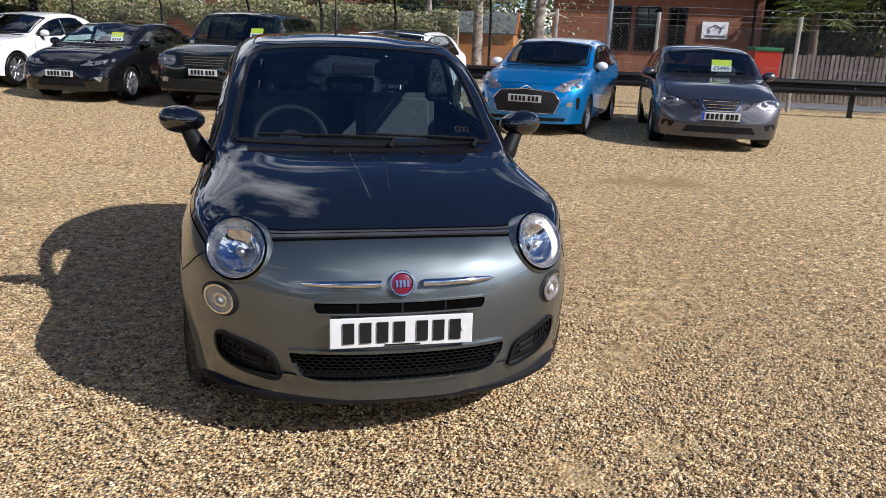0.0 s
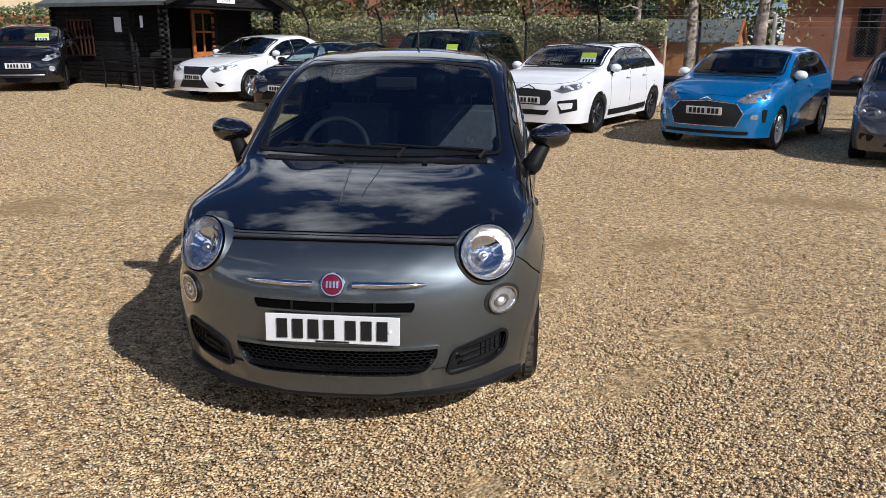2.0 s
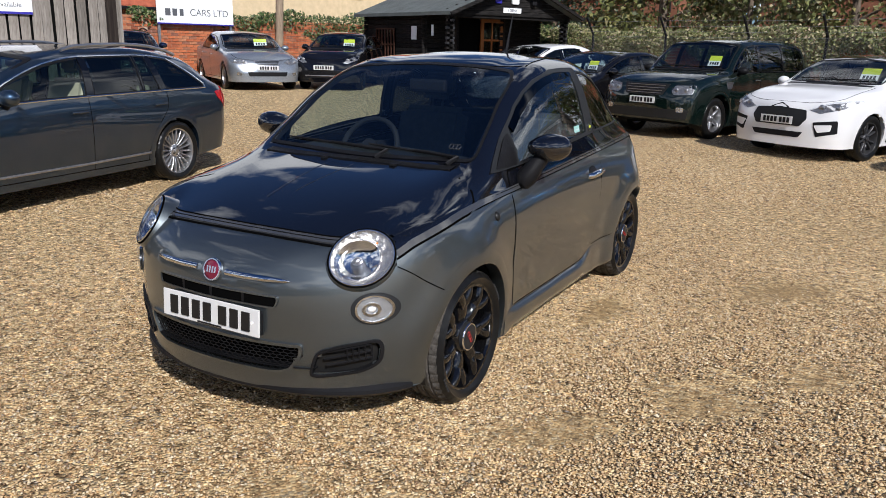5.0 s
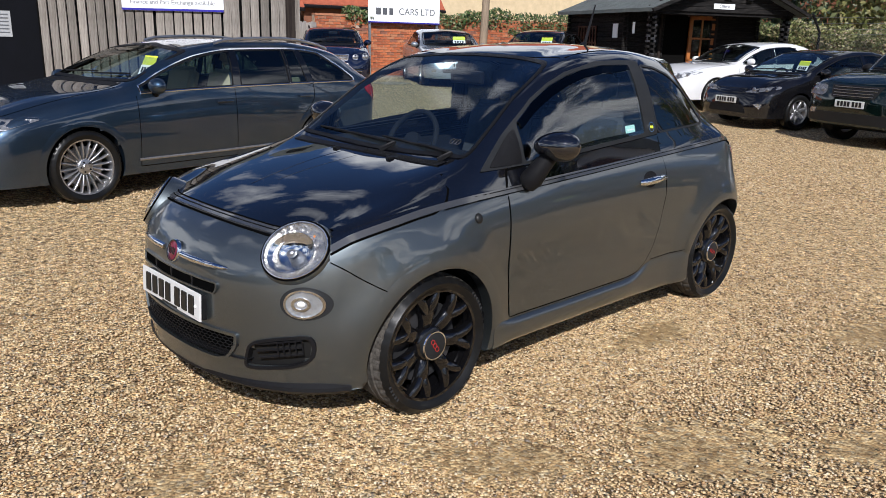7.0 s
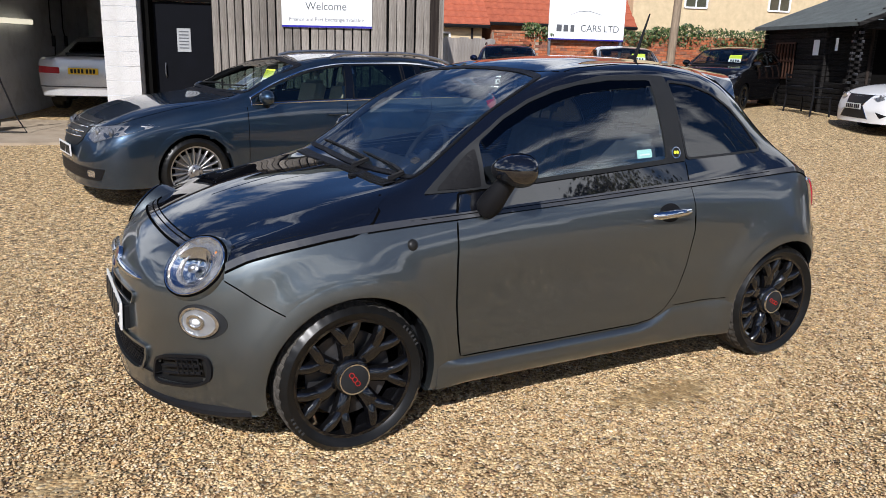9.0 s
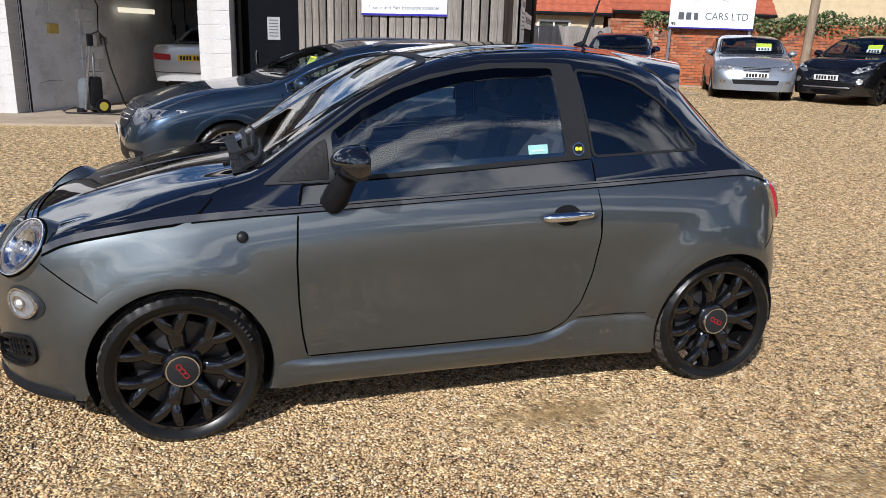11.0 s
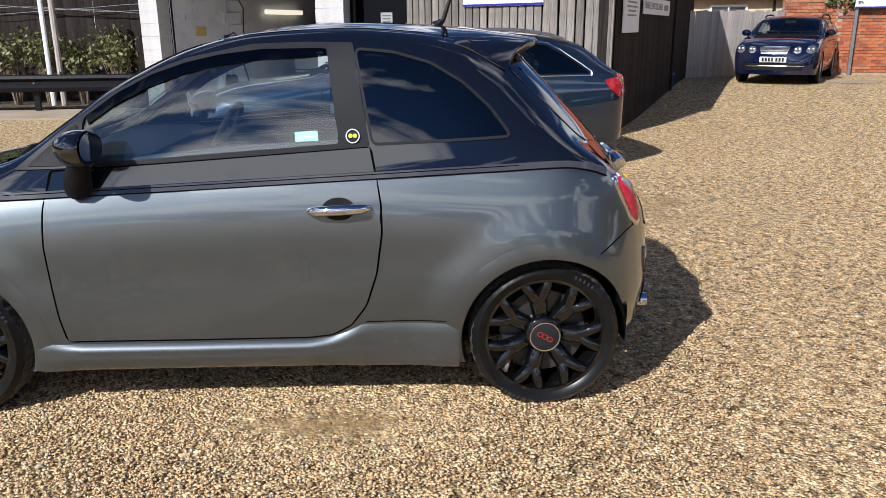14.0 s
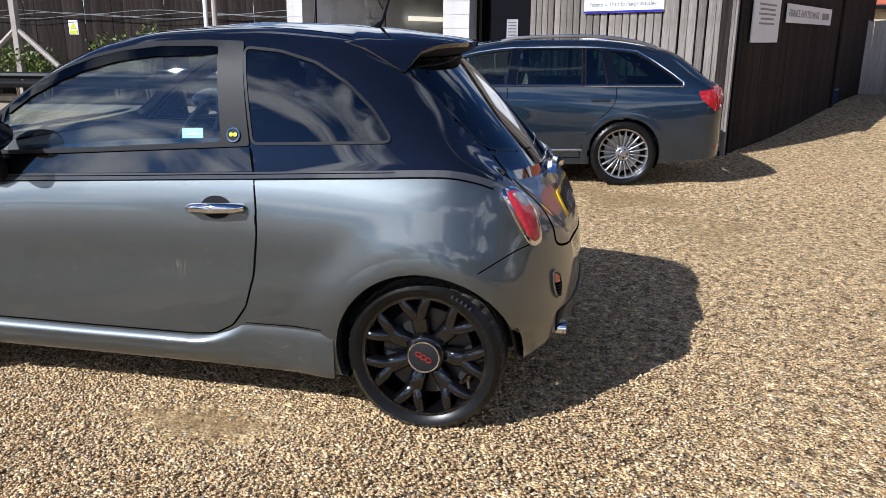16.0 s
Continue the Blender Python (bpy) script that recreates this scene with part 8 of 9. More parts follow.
tagged(part("manhole_cover", boxes([((-12.85, 11.15, 0.315), (0.6, 0.9, 0.03), 10)], 0.004), CONCRETE), "pale drain cover flush in the gravel", "drain cover")


# ---------- office cabin ----------
def office_cabin():
    C = Vector((-7.85, 15.3, 0))
    m = Matrix.Translation(C + Vector((0, 0, 0.24))) @ Matrix.Rotation(math.atan2(0.90, 0.43), 4, "Z")
    # local: x along the front, y inwards
    ob = thing("office_cabin", m, "black stained log cabin office with porch and orange door", "cabin")
    W, D, H, P = 4.0, 4.3, 2.05, 1.15
    rng = random.Random(2)

    def log_wall(name, p0, p1, z0, z1, skip=None):
        p0, p1 = Vector((*p0, 0)), Vector((*p1, 0))
        d = p1 - p0
        ang = math.degrees(math.atan2(d.y, d.x))
        c = (p0 + p1) / 2
        # near-black core, painted for the shade between the logs
        core = part(name, boxes([((c.x, c.y, (z0 + z1) / 2), (d.length, 0.05, z1 - z0), ang)]), SHADE_BLACK, ob)
        z = z0
        while z < z1 - 0.05:
            o = part("log", boxes([((0, 0, 0.062), (d.length + 0.24, 0.09, 0.120))], 0.022), BLACK_LOG, core, where=pose(c.x, c.y, z, 0, 0, ang + rng.uniform(-0.1, 0.1)))
            z += 0.127
        return core
    log_wall("side_wall", (0.0, P), (0.0, D), 0.0, H)
    log_wall("front_wall_inner", (0.0, P), (0.98, P), 0.0, H)
    log_wall("front_wall_inner", (2.65, P), (W, P), 0.0, H)
    log_wall("side_wall_far", (W, P), (W, D), 0.0, H)
    log_wall("rear_wall", (0.0, D), (W, D), 0.0, H)
    log_wall("porch_screen", (0.0, 0.0), (0.0, P), 0.0, 0.75)
    # near-black sheet across the cabin, painted as its unlit inside
    part("interior_shade", boxes([((W / 2, P + 1.5, 1.0), (W - 0.2, 0.05, 2.0))]), SHADE_BLACK, ob)
    part("porch_floor", boxes([((W / 2, P / 2 - 0.1, -0.02), (W + 0.2, P + 0.4, 0.10))]), POST_WOOD, ob)
    # stacked log-end corner posts
    for x, y in ((0.0, 0.0), (W, 0.0)):
        # near-black core again, shade painted between the log ends
        post = part("corner_post", boxes([((x, y, H / 2 - 0.02), (0.10, 0.10, H))]), SHADE_BLACK, ob)
        for k in range(16):
            for ax in (0, 1):
                part("log_end", boxes([((0, 0, 0), (0.26, 0.09, 0.058) if ax == 0 else (0.09, 0.26, 0.058))], 0.01), BLACK_LOG if rng.random() < 0.7 else DARK_ALLOY, post, where=pose(x, y, 0.03 + 0.127 * k + 0.062 * ax, 0, 0, rng.uniform(-2, 2)))
    # front balustrade
    part("balustrade", boxes([((0.55, 0, 0.72), (0.95, 0.06, 0.07)), ((0.55, 0, 0.42), (0.95, 0.05, 0.06)), ((0.55, 0, 0.12), (0.95, 0.05, 0.06))]), BLACK_LOG, ob)
    part("balustrade", boxes([((3.3, 0, 0.72), (1.3, 0.06, 0.07)), ((3.3, 0, 0.42), (1.3, 0.05, 0.06)), ((3.3, 0, 0.12), (1.3, 0.05, 0.06))]), BLACK_LOG, ob)
    # doors: one leaf open, its shade painted as a near-black sheet, one shut with panes
    part("doorway_shade", boxes([((1.42, P + 0.06, 1.0), (0.86, 0.03, 2.0))]), SHADE_BLACK, ob, "near-black sheet painted as the unlit open doorway")
    dr = part("door_leaf", boxes([((2.27, P - 0.02, 0.44), (0.80, 0.05, 0.86)), ((1.92, P - 0.02, 1.4), (0.10, 0.05, 1.2)), ((2.62, P - 0.02, 1.4), (0.10, 0.05, 1.2)), ((2.27, P - 0.02, 1.93), (0.80, 0.05, 0.10)), ((2.27, P - 0.02, 1.40), (0.80, 0.04, 0.05)), ((2.27, P - 0.02, 1.40), (0.05, 0.04, 1.1))]), DOOR_WOOD, ob, "orange varnished half-glazed door")
    for x in (2.09, 2.45):
        for z in (1.14, 1.65):
            part("pane", boxes([((x, P - 0.02, z), (0.32, 0.008, 0.46))]), WINDOW_GLASS, dr)
    part("door_frame", boxes([((0.98, P - 0.02, 1.0), (0.07, 0.09, 2.02)), ((2.70, P - 0.02, 1.0), (0.07, 0.09, 2.02)), ((1.84, P - 0.02, 2.02), (1.80, 0.09, 0.07))]), DARK_BOARD, ob)
    # side window with orange bars
    wn_ = part("side_window", boxes([((-0.055, 3.15, 1.22), (0.03, 1.06, 0.92))]), WINDOW_GLASS, ob)
    wn_.visible_shadow = False
    for k in range(7):
        part("window_bar", boxes([((-0.08, 2.65 + k * 0.167, 1.22), (0.035, 0.035, 0.92))]), WINDOW_BAR, wn_)
    for z in (0.78, 1.22, 1.66):
        part("window_bar", boxes([((-0.08, 3.15, z), (0.035, 1.06, 0.04))]), WINDOW_BAR, wn_)
    part("wall_notice", boxes([((-0.07, 1.62, 1.55), (0.012, 0.26, 0.36))]), SIGN_WHITE, ob, "white paper notice")
    part("wall_notice", boxes([((-0.07, 0.72, 1.62), (0.012, 0.10, 0.28))]), SIGN_WHITE, ob, "small pale notice")
    part("wall_notice", boxes([((-0.07, 3.95, 1.28), (0.012, 0.13, 0.30))]), SIGN_WHITE, ob, "small pale notice")
    # roof with gable to the front
    ov, zr = 0.32, H + 0.95
    for sx in (-1, 1):
        x0, x1 = (W / 2, -ov) if sx < 0 else (W / 2, W + ov)
        za, zb = zr, H + 0.03
        bm = bmesh.new()
        v = [bm.verts.new(q) for q in ((x0, -0.45, za), (x1, -0.45, zb), (x1, D + 0.3, zb), (x0, D + 0.3, za), (x0, -0.45, za - 0.09), (x1, -0.45, zb - 0.09), (x1, D + 0.3, zb - 0.09), (x0, D + 0.3, za - 0.09))]
        for f in ((0, 1, 2, 3), (7, 6, 5, 4), (0, 4, 5, 1), (1, 5, 6, 2), (2, 6, 7, 3), (3, 7, 4, 0)):
            bm.faces.new([v[i] for i in f])
        bmesh.ops.recalc_face_normals(bm, faces=bm.faces)
        part("roof_slope", bm, ROOF_FELT, ob)
        part("barge_board", tube([(x0, -0.47, za - 0.06), (x1, -0.47, zb - 0.06)], 0.055, 4), BLACK_LOG, ob)
    z, k = H - 0.02, 0
    while z < zr - 0.12:
        half = (zr - z) / (zr - H - 0.03) * (W / 2 + ov) * 0.93
        part("gable_board", boxes([((W / 2, -0.10, z + 0.06), (2 * half - 0.15, 0.05, 0.118))], 0.01), BLACK_LOG, ob)
        z += 0.125
    part("front_beam", boxes([((W / 2, -0.02, H - 0.03), (W + 0.3, 0.10, 0.12))]), BLACK_LOG, ob)
    of = part("office_sign", boxes([((W / 2 - 0.05, -0.135, H + 0.13), (0.62, 0.012, 0.13))]), SIGN_WHITE, ob, "white office sign")
    letters("office_word", "Office", 0.125, SIGN_GREY, of, pose(W / 2 - 0.05, -0.143, H + 0.13, 90))
    part("alarm_box", boxes([((W / 2 + 0.02, -0.16, H + 0.40), (0.24, 0.08, 0.22))], 0.03), SIGN_WHITE, ob, "white alarm box")
    part("alarm_box", boxes([((W / 2 - 0.55, -0.15, H + 0.36), (0.2, 0.06, 0.13))], 0.01), SIGN_BLUE, ob, "blue alarm box")
    part("flood_lamp", boxes([((W / 2 + 0.65, -0.2, H + 0.34), (0.16, 0.12, 0.10))], 0.02), BLACK_STEEL, ob)
    return ob


office_cabin()
m = Matrix.Translation((-8.7, 15.05, 0.26)) @ Matrix.Rotation(math.radians(155), 4, "Z")
bench = thing("metal_bench", m, "black metal garden bench against the cabin", "bench")
for x in (-0.62, 0.62):
    part("leg", tube([(x, 0.25, 0.0), (x, 0.22, 0.42), (x, 0.27, 0.92)], 0.022, 6), BLACK_STEEL, bench)
    part("leg", tube([(x, -0.2, 0.0), (x, -0.18, 0.42)], 0.022, 6), BLACK_STEEL, bench)
    part("arm", tube([(x, -0.2, 0.62), (x, 0.24, 0.64)], 0.02, 6), BLACK_STEEL, bench)
for k in range(5):
    part("seat_slat", boxes([((0, -0.16 + 0.085 * k, 0.43), (1.3, 0.06, 0.02))]), BLACK_STEEL, bench)
    part("back_slat", boxes([((0, 0.235 + 0.008 * k, 0.52 + 0.09 * k), (1.3, 0.02, 0.05))]), BLACK_STEEL, bench)


# ---------- fences on the boundary ----------
F0, FDIR = Vector((7.5, 14.0, 0)), Vector((0.935, -0.355, 0)).normalized()


def on_fence(s, back=0.0):
    """A point s metres along the boundary from F0, back metres behind it."""
    return F0 + FDIR * s + Vector((0.355, 0.935, 0)).normalized() * back


def chain_link():
    ob = thing("chain_link_fence", pose(0, 0, 0), "tall galvanised chain-link fence with barbed wire on cranked posts", "fence")
    verts, faces = [], []

    def wire(p, q, r=0.0017):
        d = (q - p).normalized()
        s = d.cross(Vector((0.355, 0.935, 0))).normalized() * r
        t = Vector((0.355, 0.935, 0)).normalized() * r
        k = len(verts)
        verts.extend(tuple(v) for v in (p + s, p - s * 0.5 + t, p - s * 0.5 - t, q + s, q - s * 0.5 + t, q - s * 0.5 - t))
        faces.extend(((k, k + 1, k + 4, k + 3), (k + 1, k + 2, k + 5, k + 4), (k + 2, k, k + 3, k + 5)))
    up = Vector((0, 0, 1))
    s = -14.0
    while s < 9.0:
        wire(on_fence(s) + up * 0.1, on_fence(s + 1.72) + up * 1.82)
        wire(on_fence(s + 1.72) + up * 0.1, on_fence(s) + up * 1.82)
        s += 0.072
    for z in (0.12, 0.95, 1.82):
        wire(on_fence(-14) + up * z, on_fence(10.6) + up * z, 0.0025)
    tagged(part("mesh", mesh_of("mesh", verts, faces), GALV, ob, "diamond wire mesh"), kind="stuff")
    bt = bmesh.new()
    for k, (z, back) in enumerate(((1.95, -0.06), (2.08, -0.14), (2.22, -0.22))):
        tube([on_fence(-14 + 2 * i, back) + up * (z - 0.02 * (i % 2)) for i in range(13)], 0.004, 4, bt)
    part("barbed_wire", bt, GALV, ob)
    for i, s in enumerate((-13.6, -11.2, -8.9, -7.05, -5.2, -2.9)):
        p = on_fence(s, 0.03)
        part("cranked_post", tube([p, p + up * 1.86, on_fence(s, -0.28) + up * 2.3], 0.032, 6), BLACK_STEEL, ob, "black cranked post")
    for s in (-1.35, 0.98, 4.1, 7.2):
        p = on_fence(s, 0.04)
        part("post", tube([p, p + up * 2.1], 0.045, 8), matte("concrete_post", (0.40, 0.37, 0.33), (0.3, 0.28, 0.25), 0.9, 12) if s == -1.35 else bpy.data.materials["concrete_post"], ob, "pale concrete post")
    return ob


chain_link()
p = on_fence(-0.12, 0.1)
tagged(part("lamp_post", tube([p, p + Vector((0, 0, 5.5))], [0.06, 0.05], 10), GALV, smooth=True), "plain galvanised lamp post behind the fence", "lamp post")


def barrier(name, a, b, top, posts, label):
    """A black steel crash barrier: two ridged beams on posts."""
    m, L = frame_of(a, b)
    ob = thing(name, m, label, "barrier")
    prof = [(0.0, top), (-0.055, top - 0.02), (-0.075, top - 0.07), (-0.02, top - 0.12), (-0.02, top - 0.18), (-0.075, top - 0.23), (-0.055, top - 0.29), (0.0, top - 0.31), (0.012, top - 0.29), (-0.01, top - 0.155), (0.012, top - 0.02)]
    part("beam", prism(prof, L, "x"), BLACK_STEEL, ob, "black ridged steel beam")
    n = int(L / 3.2)
    for i in range(n):
        x = (i + 0.5) * L / n
        part("post", boxes([((x, 0.06, top / 2 - 0.05), (0.10, 0.07, top - 0.02))], 0.004), BLACK_STEEL, ob)
        part("bolt", tube([(x, -0.03, top - 0.15), (x, 0.03, top - 0.15)], 0.016, 8), GALV, ob)
    return ob


barrier("crash_barrier", (-2.0, 16.05), (16.5, 9.55), 0.79, 4, "long black steel crash barrier in front of the fence")
barrier("crash_barrier", (-10.0, -14.0), (-11.15, -3.35), 0.68, 4, "black steel crash barrier beside the garage")


# ---------- plants ----------
def leaf_mesh(points, size, rng, flat=None):
    """Small folded leaves at points; flat pulls their faces towards a direction."""
    n = len(points)
    P = np.array(points)
    a = rng.normal(size=(n, 3))
    if flat is not None:
        a = a * 0.55 + np.array(flat)
    a /= np.linalg.norm(a, axis=1, keepdims=True)
    b = np.cross(a, rng.normal(size=(n, 3)))
    b /= np.linalg.norm(b, axis=1, keepdims=True)
    c = np.cross(a, b)
    s = (size * rng.uniform(0.6, 1.35, size=(n, 1)))
    V = np.stack([P - b * s, P + c * s * 0.55 + a * s * 0.2, P + b * s, P - c * s * 0.55 + a * s * 0.2], axis=1).reshape(-1, 3)
    me = bpy.data.meshes.new("leaves")
    me.vertices.add(4 * n)
    me.vertices.foreach_set("co", V.ravel())
    me.loops.add(4 * n)
    me.loops.foreach_set("vertex_index", np.arange(4 * n))
    me.polygons.add(n)
    me.polygons.foreach_set("loop_start", np.arange(0, 4 * n, 4))
    me.polygons.foreach_set("loop_total", np.full(n, 4))
    me.update()
    me.validate()
    return me


RNG = np.random.default_rng(4)


def ivy_on(wall, L, x0, x1, z_of, n, size, mt, deep=0.22):
    x = RNG.uniform(x0, x1, n)
    lo, hi = np.array([z_of(v) for v in x]).T
    z = lo + (hi - lo) * RNG.beta(1.6, 1.3, n)
    bulge = deep * (0.35 + 0.65 * np.sin(np.pi * np.clip((z - lo) / (hi - lo), 0, 1))) * (0.6 + 0.4 * np.sin(x * 3.1) * np.sin(x * 1.3 + 2))
    y = -bulge * RNG.uniform(0.25, 1.0, n) + RNG.uniform(-0.05, 0.35, n) * (z > 1.75)
    ob = part("ivy", leaf_mesh(np.stack([x, y, z], 1), size, RNG, (0, -0.7, 0.45)), mt, wall)
    return tagged(ob, "trailing ivy", kind="stuff")


def wave(v, *fs):
    return sum(math.sin(v * f + i * 1.7) for i, f in enumerate(fs)) / len(fs)


ivy_on(west_wall, WEST_L, 0.9, WEST_L, lambda v: (1.88 - 0.14 * wave(v, 1.9, 4.3, 7.7) - (0.15 if v > 3.6 else 0) - (0.25 if v > 6.5 else 0), 2.24 + 0.10 * wave(v, 2.3, 5.1) + (0.12 if v > 5 else 0)), 9500, 0.045, IVY)
ivy_on(north_wall, NORTH_L, 0.0, NORTH_L, lambda v: (1.18 + 0.42 * wave(v, 1.1, 2.9, 5.3), 2.06 + 0.16 * wave(v, 0.9, 2.1, 4.7)), 38000, 0.037, DRY_IVY, 0.30)
ivy_on(north_wall, NORTH_L, 0.0, 9.0, lambda v: (1.35 + 0.4 * wave(v, 1.3, 2.6), 2.1 + 0.1 * wave(v, 1.9)), 6000, 0.05, IVY, 0.34)


def tree(name, x, y, h, trunk_r, label, leaf, n, size, spread, crown0=0.35, bark=None, lean=(0, 0), limbs=7, droop=0.0, z0=0.0):
    ob = thing(name, pose(x, y, z0), label, "tree")
    rng = np.random.default_rng(int(abs(x * 31 + y * 17)) + 5)
    bark = bark or BARK
    top = Vector((lean[0], lean[1], h * 0.92))
    pts = [Vector((0, 0, -0.1)).lerp(top, t) + Vector((math.sin(t * 5 + x), math.cos(t * 4 + y), 0)) * 0.05 * h * 0.1 for t in np.linspace(0, 1, 7)]
    part("trunk", tube(pts, [trunk_r * (1.15 - 0.95 * t) for t in np.linspace(0, 1, 7)], 10), bark, ob, smooth=True)
    tips, bm = [], bmesh.new()
    for i in range(limbs):
        t = crown0 + (0.92 - crown0) * (i + 0.5) / limbs
        b = Vector((0, 0, 0)).lerp(top, t)
        a = i * 2.4 + x
        r = spread * (0.55 + 0.45 * math.sin(math.pi * (t - crown0) / (1 - crown0))) * rng.uniform(0.7, 1.1)
        e = b + Vector((math.cos(a) * r, math.sin(a) * r, h * 0.10 * (1 - 2 * droop)))
        mid = b.lerp(e, 0.5) + Vector((0, 0, 0.12 * r))
        tube([b, mid, e], [trunk_r * 0.38 * (1.1 - t), trunk_r * 0.25 * (1.1 - t), 0.012], 6, bm)
        tips += [mid, e, b.lerp(e, 0.75), e + Vector((0, 0, -droop * h * 0.18))]
    part("limb_frame", bm, bark, ob, smooth=True)
    tips.append(top)
    c = np.array([tuple(v) for v in tips])
    pick = c[rng.integers(0, len(c), n)]
    q = pick + rng.normal(size=(n, 3)) * np.array([0.33, 0.33, 0.30 + droop * 0.5]) * spread * 0.62
    q = q[q[:, 2] > 0.3]
    tagged(part("crown", leaf_mesh(q, size, rng), leaf, ob), kind="stuff")
    return ob


tree("conifer_tree", 3.6, 19.6, 3.4, 0.12, "dark bushy conifer behind the fence", CONIFER, 5200, 0.07, 1.15, 0.1)
tree("birch_tree", *on_fence(-1.9, 2.6).xy, 8.0, 0.16, "silver birch with peeling white bark and few leaves", OLIVE, 1500, 0.05, 1.6, 0.22, BIRCH, (0.3, 0.1), 8, 0.5)
tree("birch_tree", *on_fence(-3.35, 2.2).xy, 8.5, 0.14, "silver birch with peeling white bark and few leaves", OLIVE, 1500, 0.05, 1.6, 0.25, BIRCH, (-0.2, 0.2), 8, 0.5)
tree("birch_tree", *on_fence(-4.6, 1.4).xy, 7.0, 0.09, "slim silver birch with few leaves", OLIVE, 900, 0.05, 1.3, 0.3, BIRCH, (0.1, 0.2), 6, 0.5)
tree("garden_tree", 1.2, 21.5, 6.0, 0.16, "olive green garden tree behind the wall", OLIVE, 6500, 0.085, 2.1, 0.15)
tree("garden_tree", 6.6, 26.0, 7.0, 0.2, "tall olive green garden tree", OLIVE, 6500, 0.10, 2.6, 0.12)
tree("garden_tree", 10.5, 29.0, 8.0, 0.2, "tall garden tree with fresh leaves", FRESH, 5000, 0.11, 2.8, 0.12)
tree("evergreen_tree", -4.6, 24.0, 6.5, 0.2, "olive evergreen tree behind the ivy wall", OLIVE, 8000, 0.10, 2.4, 0.1)
tree("evergreen_tree", -9.0, 25.5, 6.0, 0.2, "dark evergreen tree behind the cabin", CONIFER, 7000, 0.10, 2.4, 0.12)
tree("garden_tree", -1.6, 22.0, 4.5, 0.14, "brown leafed garden tree behind the wall", DRY_IVY, 5000, 0.08, 1.9, 0.12)

def fan_palm(x, y, h):
    """Shaggy trunk, fans of narrow blades on bowed stalks."""
    ob = thing("fan_palm", pose(x, y, 0), "fan palm with green and yellowed fronds behind the fence", "palm")
    rng, up = random.Random(8), Vector((0, 0, 1))
    part("trunk", tube([(0, 0, -0.1), (0.04, 0, h * 0.5), (0.0, 0.03, h)], [0.13, 0.12, 0.11], 10), BARK, ob, smooth=True)
    for i in range(30):
        a, lift = i * 2.4, rng.uniform(-0.55, 0.9)
        out = Vector((math.cos(a), math.sin(a), 0))
        hub = Vector((0, 0, h)) + out * 0.75 * math.cos(lift) + up * 0.75 * math.sin(lift)
        bm = tube([(0, 0, h - 0.05), Vector((0, 0, h + 0.1)) + out * 0.35 + up * 0.3 * math.sin(lift), hub], 0.012, 5)
        side = out.cross(up)
        ahead = (out * math.cos(lift - 0.35) + up * math.sin(lift - 0.35)).normalized()
        over = side.cross(ahead)
        for k in range(15):
            b = math.radians(-84 + 12 * k)
            d = ahead * math.cos(b) + side * math.sin(b)
            w = ahead * -math.sin(b) + side * math.cos(b)
            tip = hub + d * rng.uniform(0.5, 0.62) - up * 0.12 * rng.random()
            mid = hub.lerp(tip, 0.55) + over * 0.02
            vs = [bm.verts.new(v) for v in (hub, mid + w * 0.02, tip, mid - w * 0.02)]
            bm.faces.new(vs)
        part("frond", bm, STRAW if lift < -0.25 else FRESH, ob)
    return ob


STRAW = leaf_material("yellowed_frond", [(0.0, (0.30, 0.24, 0.05)), (0.5, (0.45, 0.36, 0.08)), (1.0, (0.55, 0.42, 0.14))])
fan_palm(*on_fence(5.7, 4.3).xy, 2.35)
for s_, b_, h_ in ((5.4, 10.6, 5.2), (6.3, 8.8, 4.6), (7.0, 6.4, 3.8), (8.0, 7.8, 4.6), (9.0, 5.8, 4.2), (11.2, 6.0, 4.4), (13.4, 5.6, 4.2), (15.8, 5.6, 4.4)):
    tree("garden_tree", *on_fence(s_, b_).xy, h_, 0.14, "dense dark garden tree behind the picket fence", OLIVE if s_ in (6.3, 9.0, 13.4) else CONIFER, 7500, 0.09, 1.45, 0.06)
tree("garden_tree", *on_fence(8.0, 4.4).xy, 4.5, 0.14, "fresh green garden tree behind the fence", OLIVE, 5000, 0.05, 1.5, 0.25)


def shrub(x, y, h, w, label, mt, n=700):
    ob = thing("shrub", pose(x, y, 0), label, "shrub", "shrubs along the dark fence")
    rng = np.random.default_rng(int(abs(x * 101 + y * 57)))
    bm = bmesh.new()
    ends = []
    for i in range(16):
        a, r = rng.uniform(0, 6.28), w * rng.uniform(0.3, 1.0) * 0.5
        e = Vector((math.cos(a) * r, math.sin(a) * r, h * rng.uniform(0.62, 1.0)))
        tube([(0.06 * math.cos(a), 0.06 * math.sin(a), 0), (e.x * 0.5, e.y * 0.5, e.z * 0.55), e], [0.012, 0.009, 0.004], 5, bm)
        ends += [e, e * 0.85]
    part("branchwork", bm, POST_WOOD, ob)
    c = np.array([tuple(v) for v in ends])
    q = c[rng.integers(0, len(c), n)] + rng.normal(size=(n, 3)) * 0.11
    q = q[q[:, 2] > 0.1]
    tagged(part("foliage", leaf_mesh(q, 0.045, rng), mt, ob), kind="stuff")


